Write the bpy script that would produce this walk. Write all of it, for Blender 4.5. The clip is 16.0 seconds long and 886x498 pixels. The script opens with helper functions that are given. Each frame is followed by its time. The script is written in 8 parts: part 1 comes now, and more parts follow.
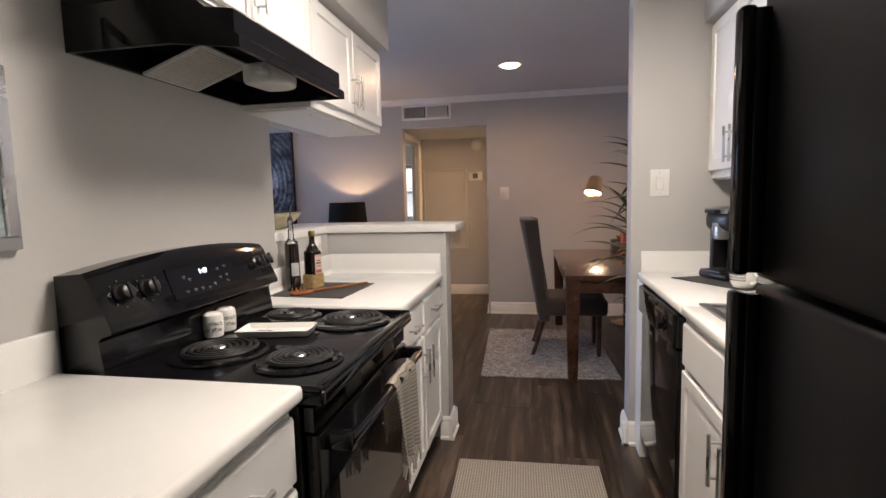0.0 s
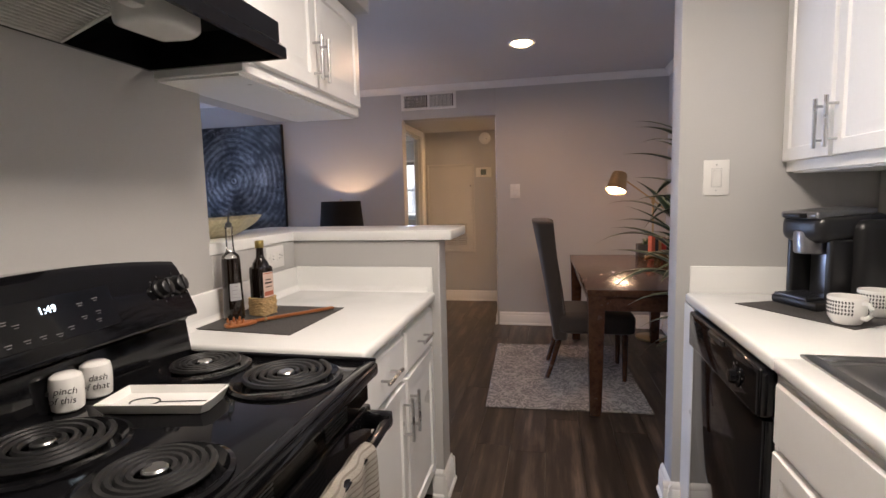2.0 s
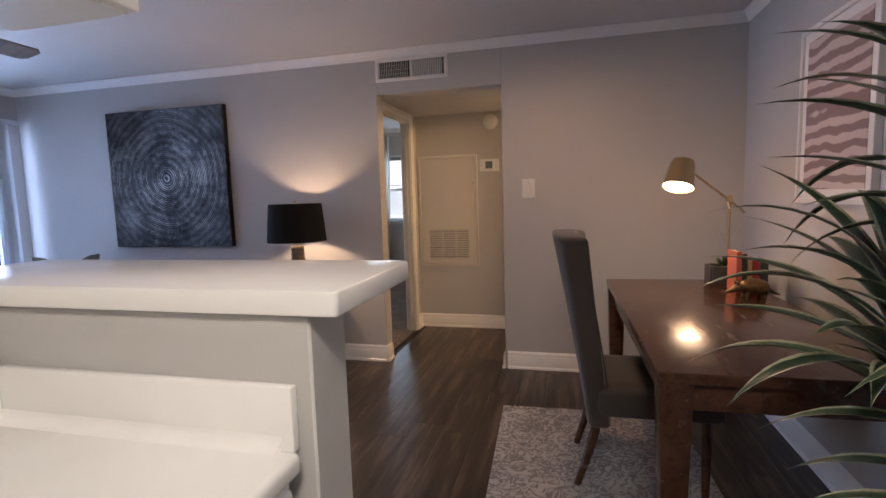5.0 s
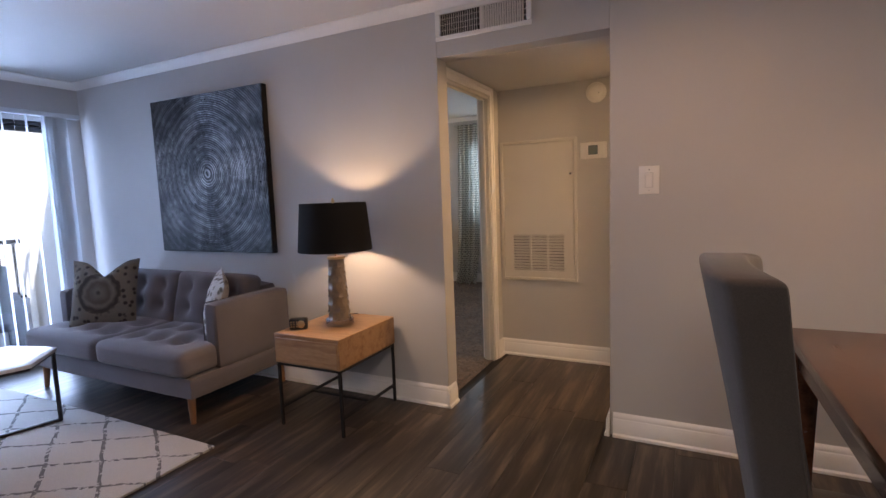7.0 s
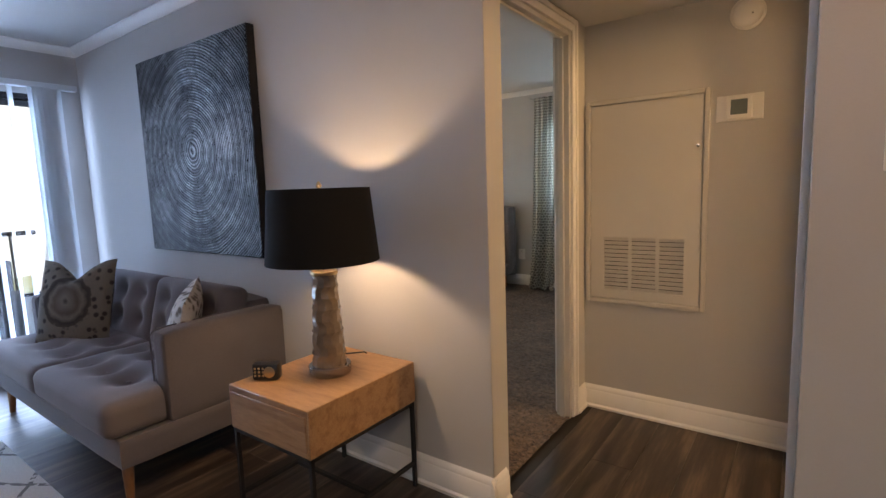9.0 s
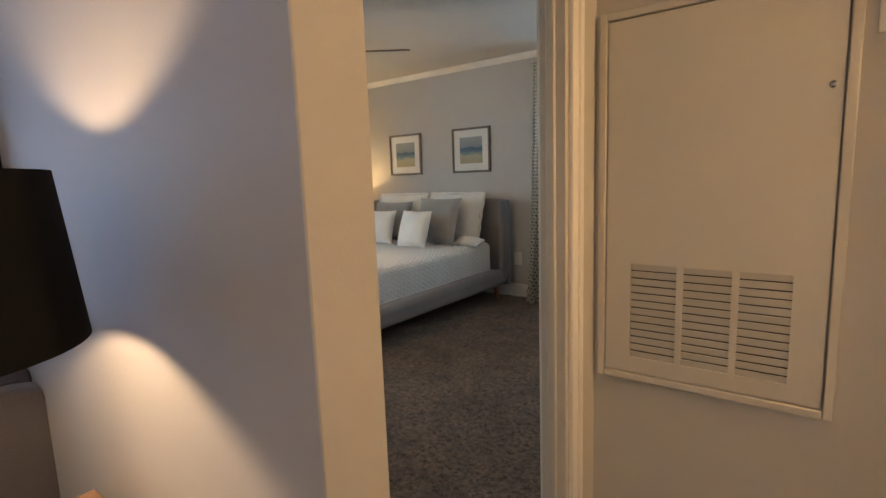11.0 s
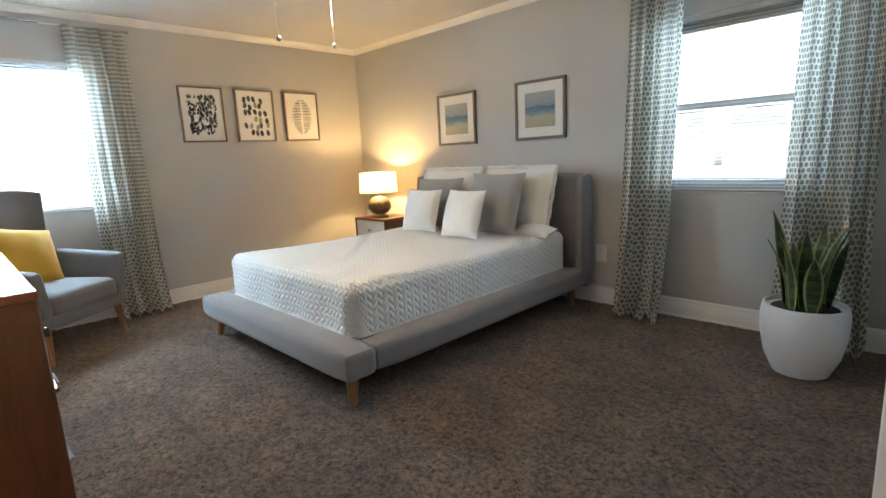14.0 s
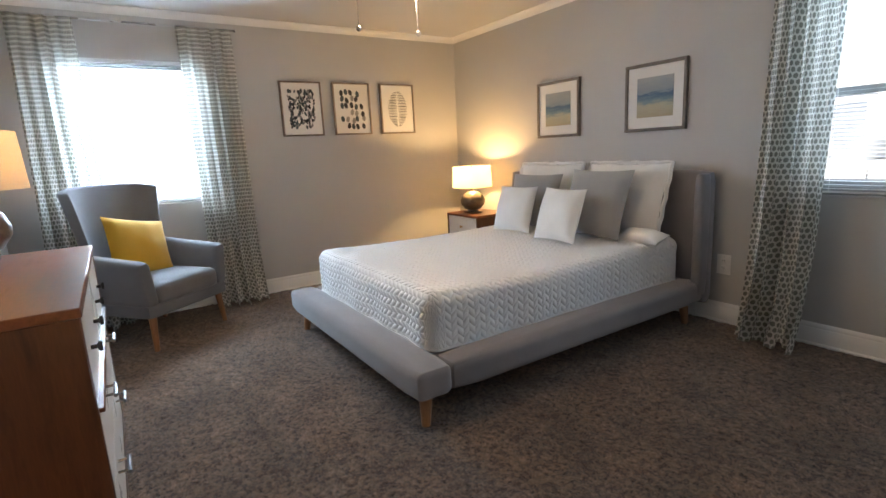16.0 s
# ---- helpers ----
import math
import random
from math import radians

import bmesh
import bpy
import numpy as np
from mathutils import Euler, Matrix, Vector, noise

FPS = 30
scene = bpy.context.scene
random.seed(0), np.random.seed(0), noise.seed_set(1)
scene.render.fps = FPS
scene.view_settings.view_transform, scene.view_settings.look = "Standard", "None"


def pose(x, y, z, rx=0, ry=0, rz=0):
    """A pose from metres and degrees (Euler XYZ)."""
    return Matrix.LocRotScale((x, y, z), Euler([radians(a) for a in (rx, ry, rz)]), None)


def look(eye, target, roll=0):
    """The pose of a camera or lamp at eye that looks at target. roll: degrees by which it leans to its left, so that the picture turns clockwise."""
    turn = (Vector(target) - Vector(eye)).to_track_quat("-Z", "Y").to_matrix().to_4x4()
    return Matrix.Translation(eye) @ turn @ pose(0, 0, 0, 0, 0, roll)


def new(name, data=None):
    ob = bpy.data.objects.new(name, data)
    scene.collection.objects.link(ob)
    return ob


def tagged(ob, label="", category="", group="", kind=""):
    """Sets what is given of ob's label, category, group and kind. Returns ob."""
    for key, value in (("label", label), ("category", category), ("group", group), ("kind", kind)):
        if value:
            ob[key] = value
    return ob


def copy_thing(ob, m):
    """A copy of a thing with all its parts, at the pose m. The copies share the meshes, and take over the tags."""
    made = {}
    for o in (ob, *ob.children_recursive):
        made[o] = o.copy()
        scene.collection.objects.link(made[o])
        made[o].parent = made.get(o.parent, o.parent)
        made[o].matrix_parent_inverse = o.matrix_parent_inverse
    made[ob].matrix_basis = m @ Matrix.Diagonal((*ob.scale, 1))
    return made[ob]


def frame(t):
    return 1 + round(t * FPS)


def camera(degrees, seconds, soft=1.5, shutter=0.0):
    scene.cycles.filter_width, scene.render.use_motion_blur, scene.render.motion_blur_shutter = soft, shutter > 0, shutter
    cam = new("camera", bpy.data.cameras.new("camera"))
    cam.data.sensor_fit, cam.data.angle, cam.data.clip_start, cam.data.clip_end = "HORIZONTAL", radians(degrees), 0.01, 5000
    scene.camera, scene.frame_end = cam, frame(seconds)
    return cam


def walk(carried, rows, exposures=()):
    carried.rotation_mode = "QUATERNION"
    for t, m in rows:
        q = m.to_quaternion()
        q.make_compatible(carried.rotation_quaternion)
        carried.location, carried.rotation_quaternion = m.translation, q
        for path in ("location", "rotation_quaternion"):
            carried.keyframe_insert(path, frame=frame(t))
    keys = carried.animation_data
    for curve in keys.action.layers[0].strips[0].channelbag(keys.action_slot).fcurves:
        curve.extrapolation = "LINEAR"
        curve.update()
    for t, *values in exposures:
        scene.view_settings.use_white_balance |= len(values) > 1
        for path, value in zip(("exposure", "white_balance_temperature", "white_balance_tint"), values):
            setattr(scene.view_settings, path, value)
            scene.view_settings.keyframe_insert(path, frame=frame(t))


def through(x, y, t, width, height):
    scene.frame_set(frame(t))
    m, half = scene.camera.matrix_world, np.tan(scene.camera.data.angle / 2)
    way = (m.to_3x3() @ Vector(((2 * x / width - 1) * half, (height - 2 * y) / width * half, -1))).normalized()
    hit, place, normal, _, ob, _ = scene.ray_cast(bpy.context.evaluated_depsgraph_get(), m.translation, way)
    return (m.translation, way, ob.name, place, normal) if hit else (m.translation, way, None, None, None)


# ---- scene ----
cam = camera(83.1, 16.0)
PATH = [
    (0, (0.240, -0.065, 1.299), (-0.138, 1.889, 1.098), -1.4),
    (0.5, (0.237, 0.058, 1.303), (-0.148, 2.010, 1.093), -1.4),
    (1, (0.251, 0.169, 1.305), (-0.144, 2.118, 1.095), -1.4),
    (1.5, (0.246, 0.288, 1.302), (-0.161, 2.235, 1.094), -1.4),
    (2, (0.214, 0.487, 1.304), (-0.209, 2.431, 1.095), -1.4),
    (2.5, (0.203, 0.696, 1.303), (-0.227, 2.638, 1.095), -1.4),
    (3, (0.192, 0.930, 1.308), (-0.238, 2.872, 1.100), -1.5),
    (3.5, (0.171, 1.133, 1.294), (-0.262, 3.074, 1.086), -1.6),
    (6, (0.143, 2.314, 1.311), (-0.493, 4.198, 1.092), -2.0),
    (6.5, (0.117, 2.574, 1.304), (-0.636, 4.414, 1.083), -2.2),
    (7, (0.061, 2.818, 1.304), (-0.830, 4.595, 1.089), -2.1),
    (7.5, (-0.021, 3.055, 1.298), (-1.046, 4.758, 1.075), -2.0),
    (8, (-0.135, 3.311, 1.266), (-1.224, 4.975, 1.049), -2.1),
    (8.5, (-0.242, 3.605, 1.261), (-1.373, 5.239, 1.029), -2.0),
    (9, (-0.324, 3.891, 1.267), (-1.491, 5.497, 1.025), -2.0),
    (9.5, (-0.440, 4.193, 1.254), (-1.616, 5.791, 1.004), -1.9),
    (10, (-0.520, 4.486, 1.239), (-1.703, 6.078, 0.982), -1.9),
    (10.2, (-0.568, 4.615, 1.247), (-1.751, 6.206, 0.983), -1.7),
    (12.3, (-1.017, 5.628, 1.229), (-2.279, 7.148, 0.918), -2.9),
    (12.5, (-1.059, 5.688, 1.220), (-2.335, 7.195, 0.902), -2.8),
    (13, (-1.190, 5.840, 1.206), (-2.514, 7.301, 0.868), -2.8),
    (13.5, (-1.313, 5.945, 1.192), (-2.673, 7.368, 0.837), -2.8),
    (14, (-1.391, 6.048, 1.187), (-2.788, 7.433, 0.825), -2.8),
    (14.5, (-1.463, 6.143, 1.205), (-2.922, 7.459, 0.834), -2.8),
    (15, (-1.501, 6.206, 1.216), (-3.030, 7.439, 0.839), -2.9),
    (15.5, (-1.528, 6.240, 1.217), (-3.115, 7.396, 0.838), -2.9),
    (16, (-1.539, 6.279, 1.228), (-3.184, 7.349, 0.842), -2.9),
]
EXPO = [(0.0, 1.05, 6350, 13), (3.5, 0.9, 6350, 14), (6.0, 1.0, 6400, 14), (8.0, 1.08, 6450, 10), (10.0, 1.0, 6850, 6), (12.5, 1.25, 6350, 4), (13.3, 1.5, 6350, 2), (14.0, 1.6, 6350, 4), (15.0, 1.55, 6350, 8), (16.0, 1.35, 6350, 11)]
walk(cam, [(t, look(eye, target, roll)) for t, eye, target, roll in PATH], EXPO)

# ---- world and lamps ----
world = bpy.data.worlds.new("sky")
scene.world = world
world.use_nodes = True
wn = world.node_tree.nodes
sky = wn.new("ShaderNodeTexSky")
sky.sky_type, sky.sun_disc = "NISHITA", False
sky.sun_elevation, sky.sun_rotation = radians(52), radians(150)
world.node_tree.links.new(sky.outputs[0], wn["Background"].inputs[0])
wn["Background"].inputs[1].default_value = 0.15


def lamp(name, kind, m, energy, color, size=0.1, size_y=0.0, angle=0.0):
    data = bpy.data.lights.new(name, kind)
    data.energy, data.color = energy, color
    if kind == "AREA":
        data.size = size
        if size_y:
            data.shape, data.size_y = "RECTANGLE", size_y
    elif kind == "SUN":
        data.angle = angle
    else:
        data.shadow_soft_size = size
    if kind == "SPOT":
        data.spot_size, data.spot_blend = angle, 0.6
    ob = new(name, data)
    ob.matrix_basis = m
    return ob


WARM, DAY = (1.0, 0.58, 0.34), (0.48, 0.64, 1.0)
lamp("sun", "SUN", look((0, 0, 10), (-3.2, 4.2, 3.8)), 5.0, (1.0, 0.95, 0.88), angle=radians(0.5))
# daylight in the three glazed openings
lamp("patio_daylight", "AREA", look((-4.857, 4.384, 1.06), (0, 4.384, 1.06)), 74, DAY, 1.87, 1.88)
lamp("west_window_daylight", "AREA", look((-6.247, 6.53, 1.46), (0, 6.53, 1.2)), 62, (0.62, 0.80, 1.0), 0.95, 1.0)
lamp("north_window_daylight", "AREA", look((-2.35, 9.602, 1.45), (-2.35, 5, 1.2)), 8, (0.62, 0.80, 1.0), 1.0, 1.0)
# electric lamps
lamp("recessed_light_bulb", "SPOT", look((0.008, 4.29, 2.365), (0.008, 4.29, 0)), 18, WARM, 0.05, angle=radians(177))
lamp("kitchen_light_bulb", "AREA", look((0.25, 1.30, 2.31), (0.25, 1.30, 0)), 17, (1.0, 0.88, 0.74), 0.45, 0.45)
lamp("living_fan_bulb", "POINT", pose(-2.494, 3.167, 1.93), 4, WARM, 0.06)
lamp("bedroom_fan_bulb", "POINT", pose(-3.55, 7.37, 1.92), 6, (1.0, 0.76, 0.52), 0.06)
lamp("side_lamp_bulb", "POINT", pose(-1.839, 5.18, 1.134), 9, (1.0, 0.66, 0.40), 0.035)
lamp("night_lamp_bulb", "POINT", pose(-5.52, 9.25, 0.98), 13, (1.0, 0.62, 0.25), 0.035)
lamp("dresser_lamp_bulb", "POINT", pose(-3.90, 5.84, 1.39), 4, (1.0, 0.60, 0.26), 0.035)
lamp("desk_lamp_bulb", "POINT", pose(0.745, 4.80, 1.265), 1.3, WARM, 0.02)
# added warm fill for the hall, with no known fixture behind it
lamp("bathroom_light_bulb", "POINT", pose(0.45, 6.2, 2.03), 28, (1.0, 0.585, 0.26), 0.08)


# ---- the parts of the home, each with its own origin ----
WHOLE = Matrix.Identity(4)
STOVE_SIDE = Matrix.Translation((0.055, -0.055, 0))
SINK_SIDE = Matrix.Translation((0.048, -0.070, 0))
LIVING = Matrix.Translation((0.033, -0.14, 0)) @ Matrix.Scale(1.04, 4)
DINING = Matrix.Translation((-0.035, -0.04, 0))
BEDROOM = Matrix.Translation((0, 0.17, 0))
zone = WHOLE


# ---- small tools ----
def quads(bm, x0, y0, z0, x1, y1, z1):
    v = [bm.verts.new(p) for p in ((x0, y0, z0), (x1, y0, z0), (x1, y1, z0), (x0, y1, z0), (x0, y0, z1), (x1, y0, z1), (x1, y1, z1), (x0, y1, z1))]
    for f in ((3, 2, 1, 0), (4, 5, 6, 7), (0, 1, 5, 4), (1, 2, 6, 5), (2, 3, 7, 6), (3, 0, 4, 7)):
        bm.faces.new([v[i] for i in f])
    return v


def box(x0, y0, z0, x1, y1, z1, bev=0.0, seg=2):
    return boxes([(x0, y0, z0, x1, y1, z1)], bev, seg)


def boxes(specs, bev=0.0, seg=2):
    bm = bmesh.new()
    for s in specs:
        quads(bm, min(s[0], s[3]), min(s[1], s[4]), min(s[2], s[5]), max(s[0], s[3]), max(s[1], s[4]), max(s[2], s[5]))
    if bev:
        bmesh.ops.bevel(bm, geom=bm.edges[:], offset=bev, segments=seg, profile=0.5, affect="EDGES", clamp_overlap=True)
    return bm


def lathe(profile, seg=24, wave=0.0, lobes=0):
    """A turned solid from (radius, height) pairs, bottom to top."""
    bm = bmesh.new()
    rings = []
    for r, z in profile:
        ring = []
        for k in range(seg):
            a = 2 * math.pi * k / seg
            rr = max(r, 1e-4) * (1 + wave * math.cos(lobes * a))
            ring.append(bm.verts.new((rr * math.cos(a), rr * math.sin(a), z)))
        rings.append(ring)
    for a, b in zip(rings, rings[1:]):
        for k in range(seg):
            bm.faces.new((a[k], a[(k + 1) % seg], b[(k + 1) % seg], b[k]))
    bm.faces.new(rings[0][::-1])
    bm.faces.new(rings[-1])
    return bm


def tube(points, r, seg=8, r_end=None):
    """A round bar along points; r_end tapers it."""
    pts = [Vector(p) for p in points]
    bm = bmesh.new()
    rings = []
    up = Vector((0, 0, 1))
    for i, p in enumerate(pts):
        d = (pts[min(i + 1, len(pts) - 1)] - pts[max(i - 1, 0)]).normalized()
        a = d.cross(up if abs(d.z) < 0.95 else Vector((1, 0, 0))).normalized()
        b = d.cross(a).normalized()
        rad = r if r_end is None else r + (r_end - r) * i / (len(pts) - 1)
        rings.append([bm.verts.new(p + rad * (math.cos(2 * math.pi * k / seg) * a + math.sin(2 * math.pi * k / seg) * b)) for k in range(seg)])
    for a, b in zip(rings, rings[1:]):
        for k in range(seg):
            bm.faces.new((a[k], a[(k + 1) % seg], b[(k + 1) % seg], b[k]))
    bm.faces.new(rings[0])
    bm.faces.new(rings[-1][::-1])
    bmesh.ops.recalc_face_normals(bm, faces=bm.faces[:])
    return bm


def prism(outline, z0, z1, bev=0.0, seg=2):
    """A flat plate with an (x, y) outline between two heights."""
    bm = bmesh.new()
    lo = [bm.verts.new((x, y, z0)) for x, y in outline]
    hi = [bm.verts.new((x, y, z1)) for x, y in outline]
    n = len(lo)
    bm.faces.new(lo[::-1])
    bm.faces.new(hi)
    for k in range(n):
        bm.faces.new((lo[k], lo[(k + 1) % n], hi[(k + 1) % n], hi[k]))
    bmesh.ops.recalc_face_normals(bm, faces=bm.faces[:])
    if bev:
        bmesh.ops.bevel(bm, geom=bm.edges[:], offset=bev, segments=seg, profile=0.5, affect="EDGES", clamp_overlap=True)
    return bm


def turned(bm, m):
    bmesh.ops.transform(bm, matrix=m, verts=bm.verts[:])
    return bm


def joined(*bms):
    out = bmesh.new()
    for b in bms:
        me = bpy.data.meshes.new("tmp")
        b.to_mesh(me)
        out.from_mesh(me)
        bpy.data.meshes.remove(me)
        b.free()
    return out


def pillow(w, h, d, n=14, sag=0.06, chop=0.0):
    """A stuffed square cushion standing in the xz plane, centred, with pinched corners."""
    bm = bmesh.new()
    side = {}
    for s in (-1, 1):
        for i in range(n + 1):
            for j in range(n + 1):
                u, v = 2 * i / n - 1, 2 * j / n - 1
                if s == 1 and (abs(u) == 1 or abs(v) == 1):
                    side[s, i, j] = side[-1, i, j]
                    continue
                full = max(0.0, (1 - u * u) * (1 - v * v)) ** 0.42
                x = u * w / 2 * (1 - sag * (1 - v * v) * abs(u))
                z = v * h / 2 * (1 - sag * (1 - u * u) * abs(v))
                z -= chop * h * math.exp(-(u / 0.38) ** 2) * max(0.0, v) ** 2
                crease = 0.012 * noise.noise(Vector((x * 9, z * 9, s * 3 + w * 7)))
                side[s, i, j] = bm.verts.new((x, s * full * (d / 2 + crease), z))
    for s in (-1, 1):
        for i in range(n):
            for j in range(n):
                f = [side[s, i, j], side[s, i + 1, j], side[s, i + 1, j + 1], side[s, i, j + 1]]
                bm.faces.new(f if s == -1 else f[::-1])
    return bm


def slab_cushion(x0, y0, z0, x1, y1, z1, r=0.04, n=18, puff=0.02, tufts=(), depth=0.02, spread=0.09):
    """An upholstered block with rounded edges, a domed top and buttoned tufts at (x, y)."""
    bm = box(x0, y0, z0, x1, y1, z1)
    bmesh.ops.subdivide_edges(bm, edges=bm.edges[:], cuts=n, use_grid_fill=True)
    cx, cy, cz = (x0 + x1) / 2, (y0 + y1) / 2, (z0 + z1) / 2
    hx, hy, hz = (x1 - x0) / 2, (y1 - y0) / 2, (z1 - z0) / 2
    for v in bm.verts:
        p = Vector((v.co.x - cx, v.co.y - cy, v.co.z - cz))
        core = Vector((max(-hx + r, min(hx - r, p.x)), max(-hy + r, min(hy - r, p.y)), max(-hz + r, min(hz - r, p.z))))
        d = p - core
        if d.length > 1e-6:
            p = core + d.normalized() * r if d.length > r or sum(abs(c) > 1e-6 for c in d) > 1 else p
        if p.z > 0:
            p.z += puff * (1 - (p.x / hx) ** 2) * (1 - (p.y / hy) ** 2)
            for tx, ty in tufts:
                q = (p.x + cx - tx) ** 2 + (p.y + cy - ty) ** 2
                p.z -= depth * math.exp(-q / (spread * spread * 0.35))
        v.co = Vector((cx, cy, cz)) + p
    return bm


def part(name, bm, material, parent=None, label="", angle=38):
    me = bpy.data.meshes.new(name)
    bm.normal_update()
    bm.to_mesh(me)
    bm.free()
    me.polygons.foreach_set("use_smooth", [True] * len(me.polygons))
    me.set_sharp_from_angle(angle=radians(angle))
    me.materials.append(material)
    ob = new(name, me)
    ob.parent = parent
    if label:
        ob["label"] = label
    return ob


def share(ob, m, parent=None):
    """Another object on the same mesh."""
    o = new(ob.name.split(".")[0], ob.data)
    o.parent = parent or ob.parent
    o.matrix_basis = m
    return o


def thing(name, m, label, category, group="", kind=""):
    ob = new(name)
    ob.empty_display_size = 0.1
    ob.matrix_basis = zone @ m
    return tagged(ob, label, category, group, kind)


def structure(name, bm, material, label, category):
    return tagged(part(name, turned(bm, zone), material), label, category, kind="structure")


# ---- materials ----
def shader(name):
    m = bpy.data.materials.new(name)
    m.use_nodes = True
    return m, m.node_tree.nodes, m.node_tree.links, m.node_tree.nodes["Principled BSDF"]


def coords(n, l, scale=(1, 1, 1), kind="Object", rot=(0, 0, 0)):
    tc, mp = n.new("ShaderNodeTexCoord"), n.new("ShaderNodeMapping")
    mp.inputs["Scale"].default_value, mp.inputs["Rotation"].default_value = scale, rot
    l.new(tc.outputs[kind], mp.inputs[0])
    return mp.outputs[0]


def noise_tex(n, l, vec, scale, detail=4.0, rough=0.55):
    t = n.new("ShaderNodeTexNoise")
    t.inputs["Scale"].default_value, t.inputs["Detail"].default_value, t.inputs["Roughness"].default_value = scale, detail, rough
    l.new(vec, t.inputs["Vector"])
    return t.outputs["Fac"]


def ramp(n, l, fac, stops):
    r = n.new("ShaderNodeValToRGB")
    while len(r.color_ramp.elements) < len(stops):
        r.color_ramp.elements.new(0.5)
    for e, (p, c) in zip(r.color_ramp.elements, stops):
        e.position, e.color = p, (*c, 1) if len(c) == 3 else c
    l.new(fac, r.inputs[0])
    return r.outputs[0]


def grey(v):
    return (v, v, v)


def mixed(n, l, fac, a, b, mode="MIX"):
    m = n.new("ShaderNodeMix")
    m.data_type, m.blend_type = "RGBA", mode
    for sock, val in ((m.inputs[0], fac), (m.inputs[6], a), (m.inputs[7], b)):
        if isinstance(val, (int, float)):
            sock.default_value = val
        elif isinstance(val, tuple):
            sock.default_value = (*val, 1)
        else:
            l.new(val, sock)
    return m.outputs[2]


def math_node(n, l, op, a, b=0.0, c=0.0):
    m = n.new("ShaderNodeMath")
    m.operation = op
    for sock, val in zip(m.inputs, (a, b, c)):
        if isinstance(val, (int, float)):
            sock.default_value = val
        else:
            l.new(val, sock)
    return m.outputs[0]


def bumped(n, l, bsdf, height, strength, dist=0.01):
    b = n.new("ShaderNodeBump")
    b.inputs["Strength"].default_value, b.inputs["Distance"].default_value = strength, dist
    l.new(height, b.inputs["Height"])
    l.new(b.outputs[0], bsdf.inputs["Normal"])


def plain(name, color, rough=0.5, metal=0.0, vary=0.08, scale=6.0, fine=120.0, bump=0.08, dist=0.002, coat=0.0, spec=0.5, sheen=0.0):
    """A surface with wear at two scales: broad tone, fine relief and uneven gloss."""
    m, n, l, b = shader(name)
    vec = coords(n, l)
    broad, small = noise_tex(n, l, vec, scale, 5), noise_tex(n, l, vec, fine, 3)
    lo, hi = tuple(max(0, c * (1 - vary)) for c in color), tuple(min(1, c * (1 + vary)) for c in color)
    base = ramp(n, l, broad, [(0.3, lo), (0.7, hi)])
    base = mixed(n, l, 0.25, base, mixed(n, l, 1.0, base, ramp(n, l, small, [(0.3, grey(1 - 2 * vary)), (0.7, grey(1.0))]), "MULTIPLY"))
    l.new(base, b.inputs["Base Color"])
    l.new(ramp(n, l, broad, [(0.2, grey(max(0.02, rough - 0.06))), (0.8, grey(min(1, rough + 0.06)))]), b.inputs["Roughness"])
    b.inputs["Metallic"].default_value = metal
    b.inputs["Specular IOR Level"].default_value = spec
    b.inputs["Coat Weight"].default_value = coat
    b.inputs["Sheen Weight"].default_value = sheen
    if bump:
        bumped(n, l, b, small, bump, dist)
    return m


def wood(name, dark, light, rough=0.4, stretch=(2, 14, 14), grain=6.0, coat=0.0, bump=0.12):
    """Timber with the grain along the short axis of stretch."""
    m, n, l, b = shader(name)
    vec = coords(n, l, stretch)
    info = n.new("ShaderNodeObjectInfo")
    off = n.new("ShaderNodeVectorMath")
    off.operation = "ADD"
    l.new(vec, off.inputs[0])
    cmb = n.new("ShaderNodeCombineXYZ")
    for k in range(3):
        l.new(math_node(n, l, "MULTIPLY", info.outputs["Random"], 23.0), cmb.inputs[k])
    l.new(cmb.outputs[0], off.inputs[1])
    vec = off.outputs[0]
    g, f = noise_tex(n, l, vec, grain * 0.25, 6, 0.65), noise_tex(n, l, vec, grain * 2.2, 3)
    base = ramp(n, l, g, [(0.32, dark), (0.55, light), (0.72, tuple(0.5 * (a + c) for a, c in zip(dark, light)))])
    base = mixed(n, l, 0.5, base, mixed(n, l, 1.0, base, ramp(n, l, f, [(0.3, grey(0.62)), (0.7, grey(1.0))]), "MULTIPLY"))
    tone = ramp(n, l, info.outputs["Random"], [(0.0, grey(0.78)), (1.0, grey(1.12))])
    l.new(mixed(n, l, 1.0, base, tone, "MULTIPLY"), b.inputs["Base Color"])
    l.new(ramp(n, l, g, [(0.2, grey(rough - 0.05)), (0.8, grey(rough + 0.05))]), b.inputs["Roughness"])
    b.inputs["Coat Weight"].default_value = coat
    bumped(n, l, b, f, bump, 0.002)
    return m


def fabric(name, color, weave=420.0, vary=0.14, bump=0.35, rough=0.9, sheen=0.25):
    m, n, l, b = shader(name)
    vec = coords(n, l)
    broad, fine = noise_tex(n, l, vec, 5.0, 4), noise_tex(n, l, vec, weave, 2)
    base = ramp(n, l, fine, [(0.3, tuple(c * (1 - vary) for c in color)), (0.7, tuple(min(1, c * (1 + vary)) for c in color))])
    l.new(mixed(n, l, 1.0, base, ramp(n, l, broad, [(0.3, grey(0.88)), (0.7, grey(1.0))]), "MULTIPLY"), b.inputs["Base Color"])
    b.inputs["Roughness"].default_value, b.inputs["Sheen Weight"].default_value = rough, sheen
    b.inputs["Specular IOR Level"].default_value = 0.2
    bumped(n, l, b, fine, bump, 0.0015)
    return m


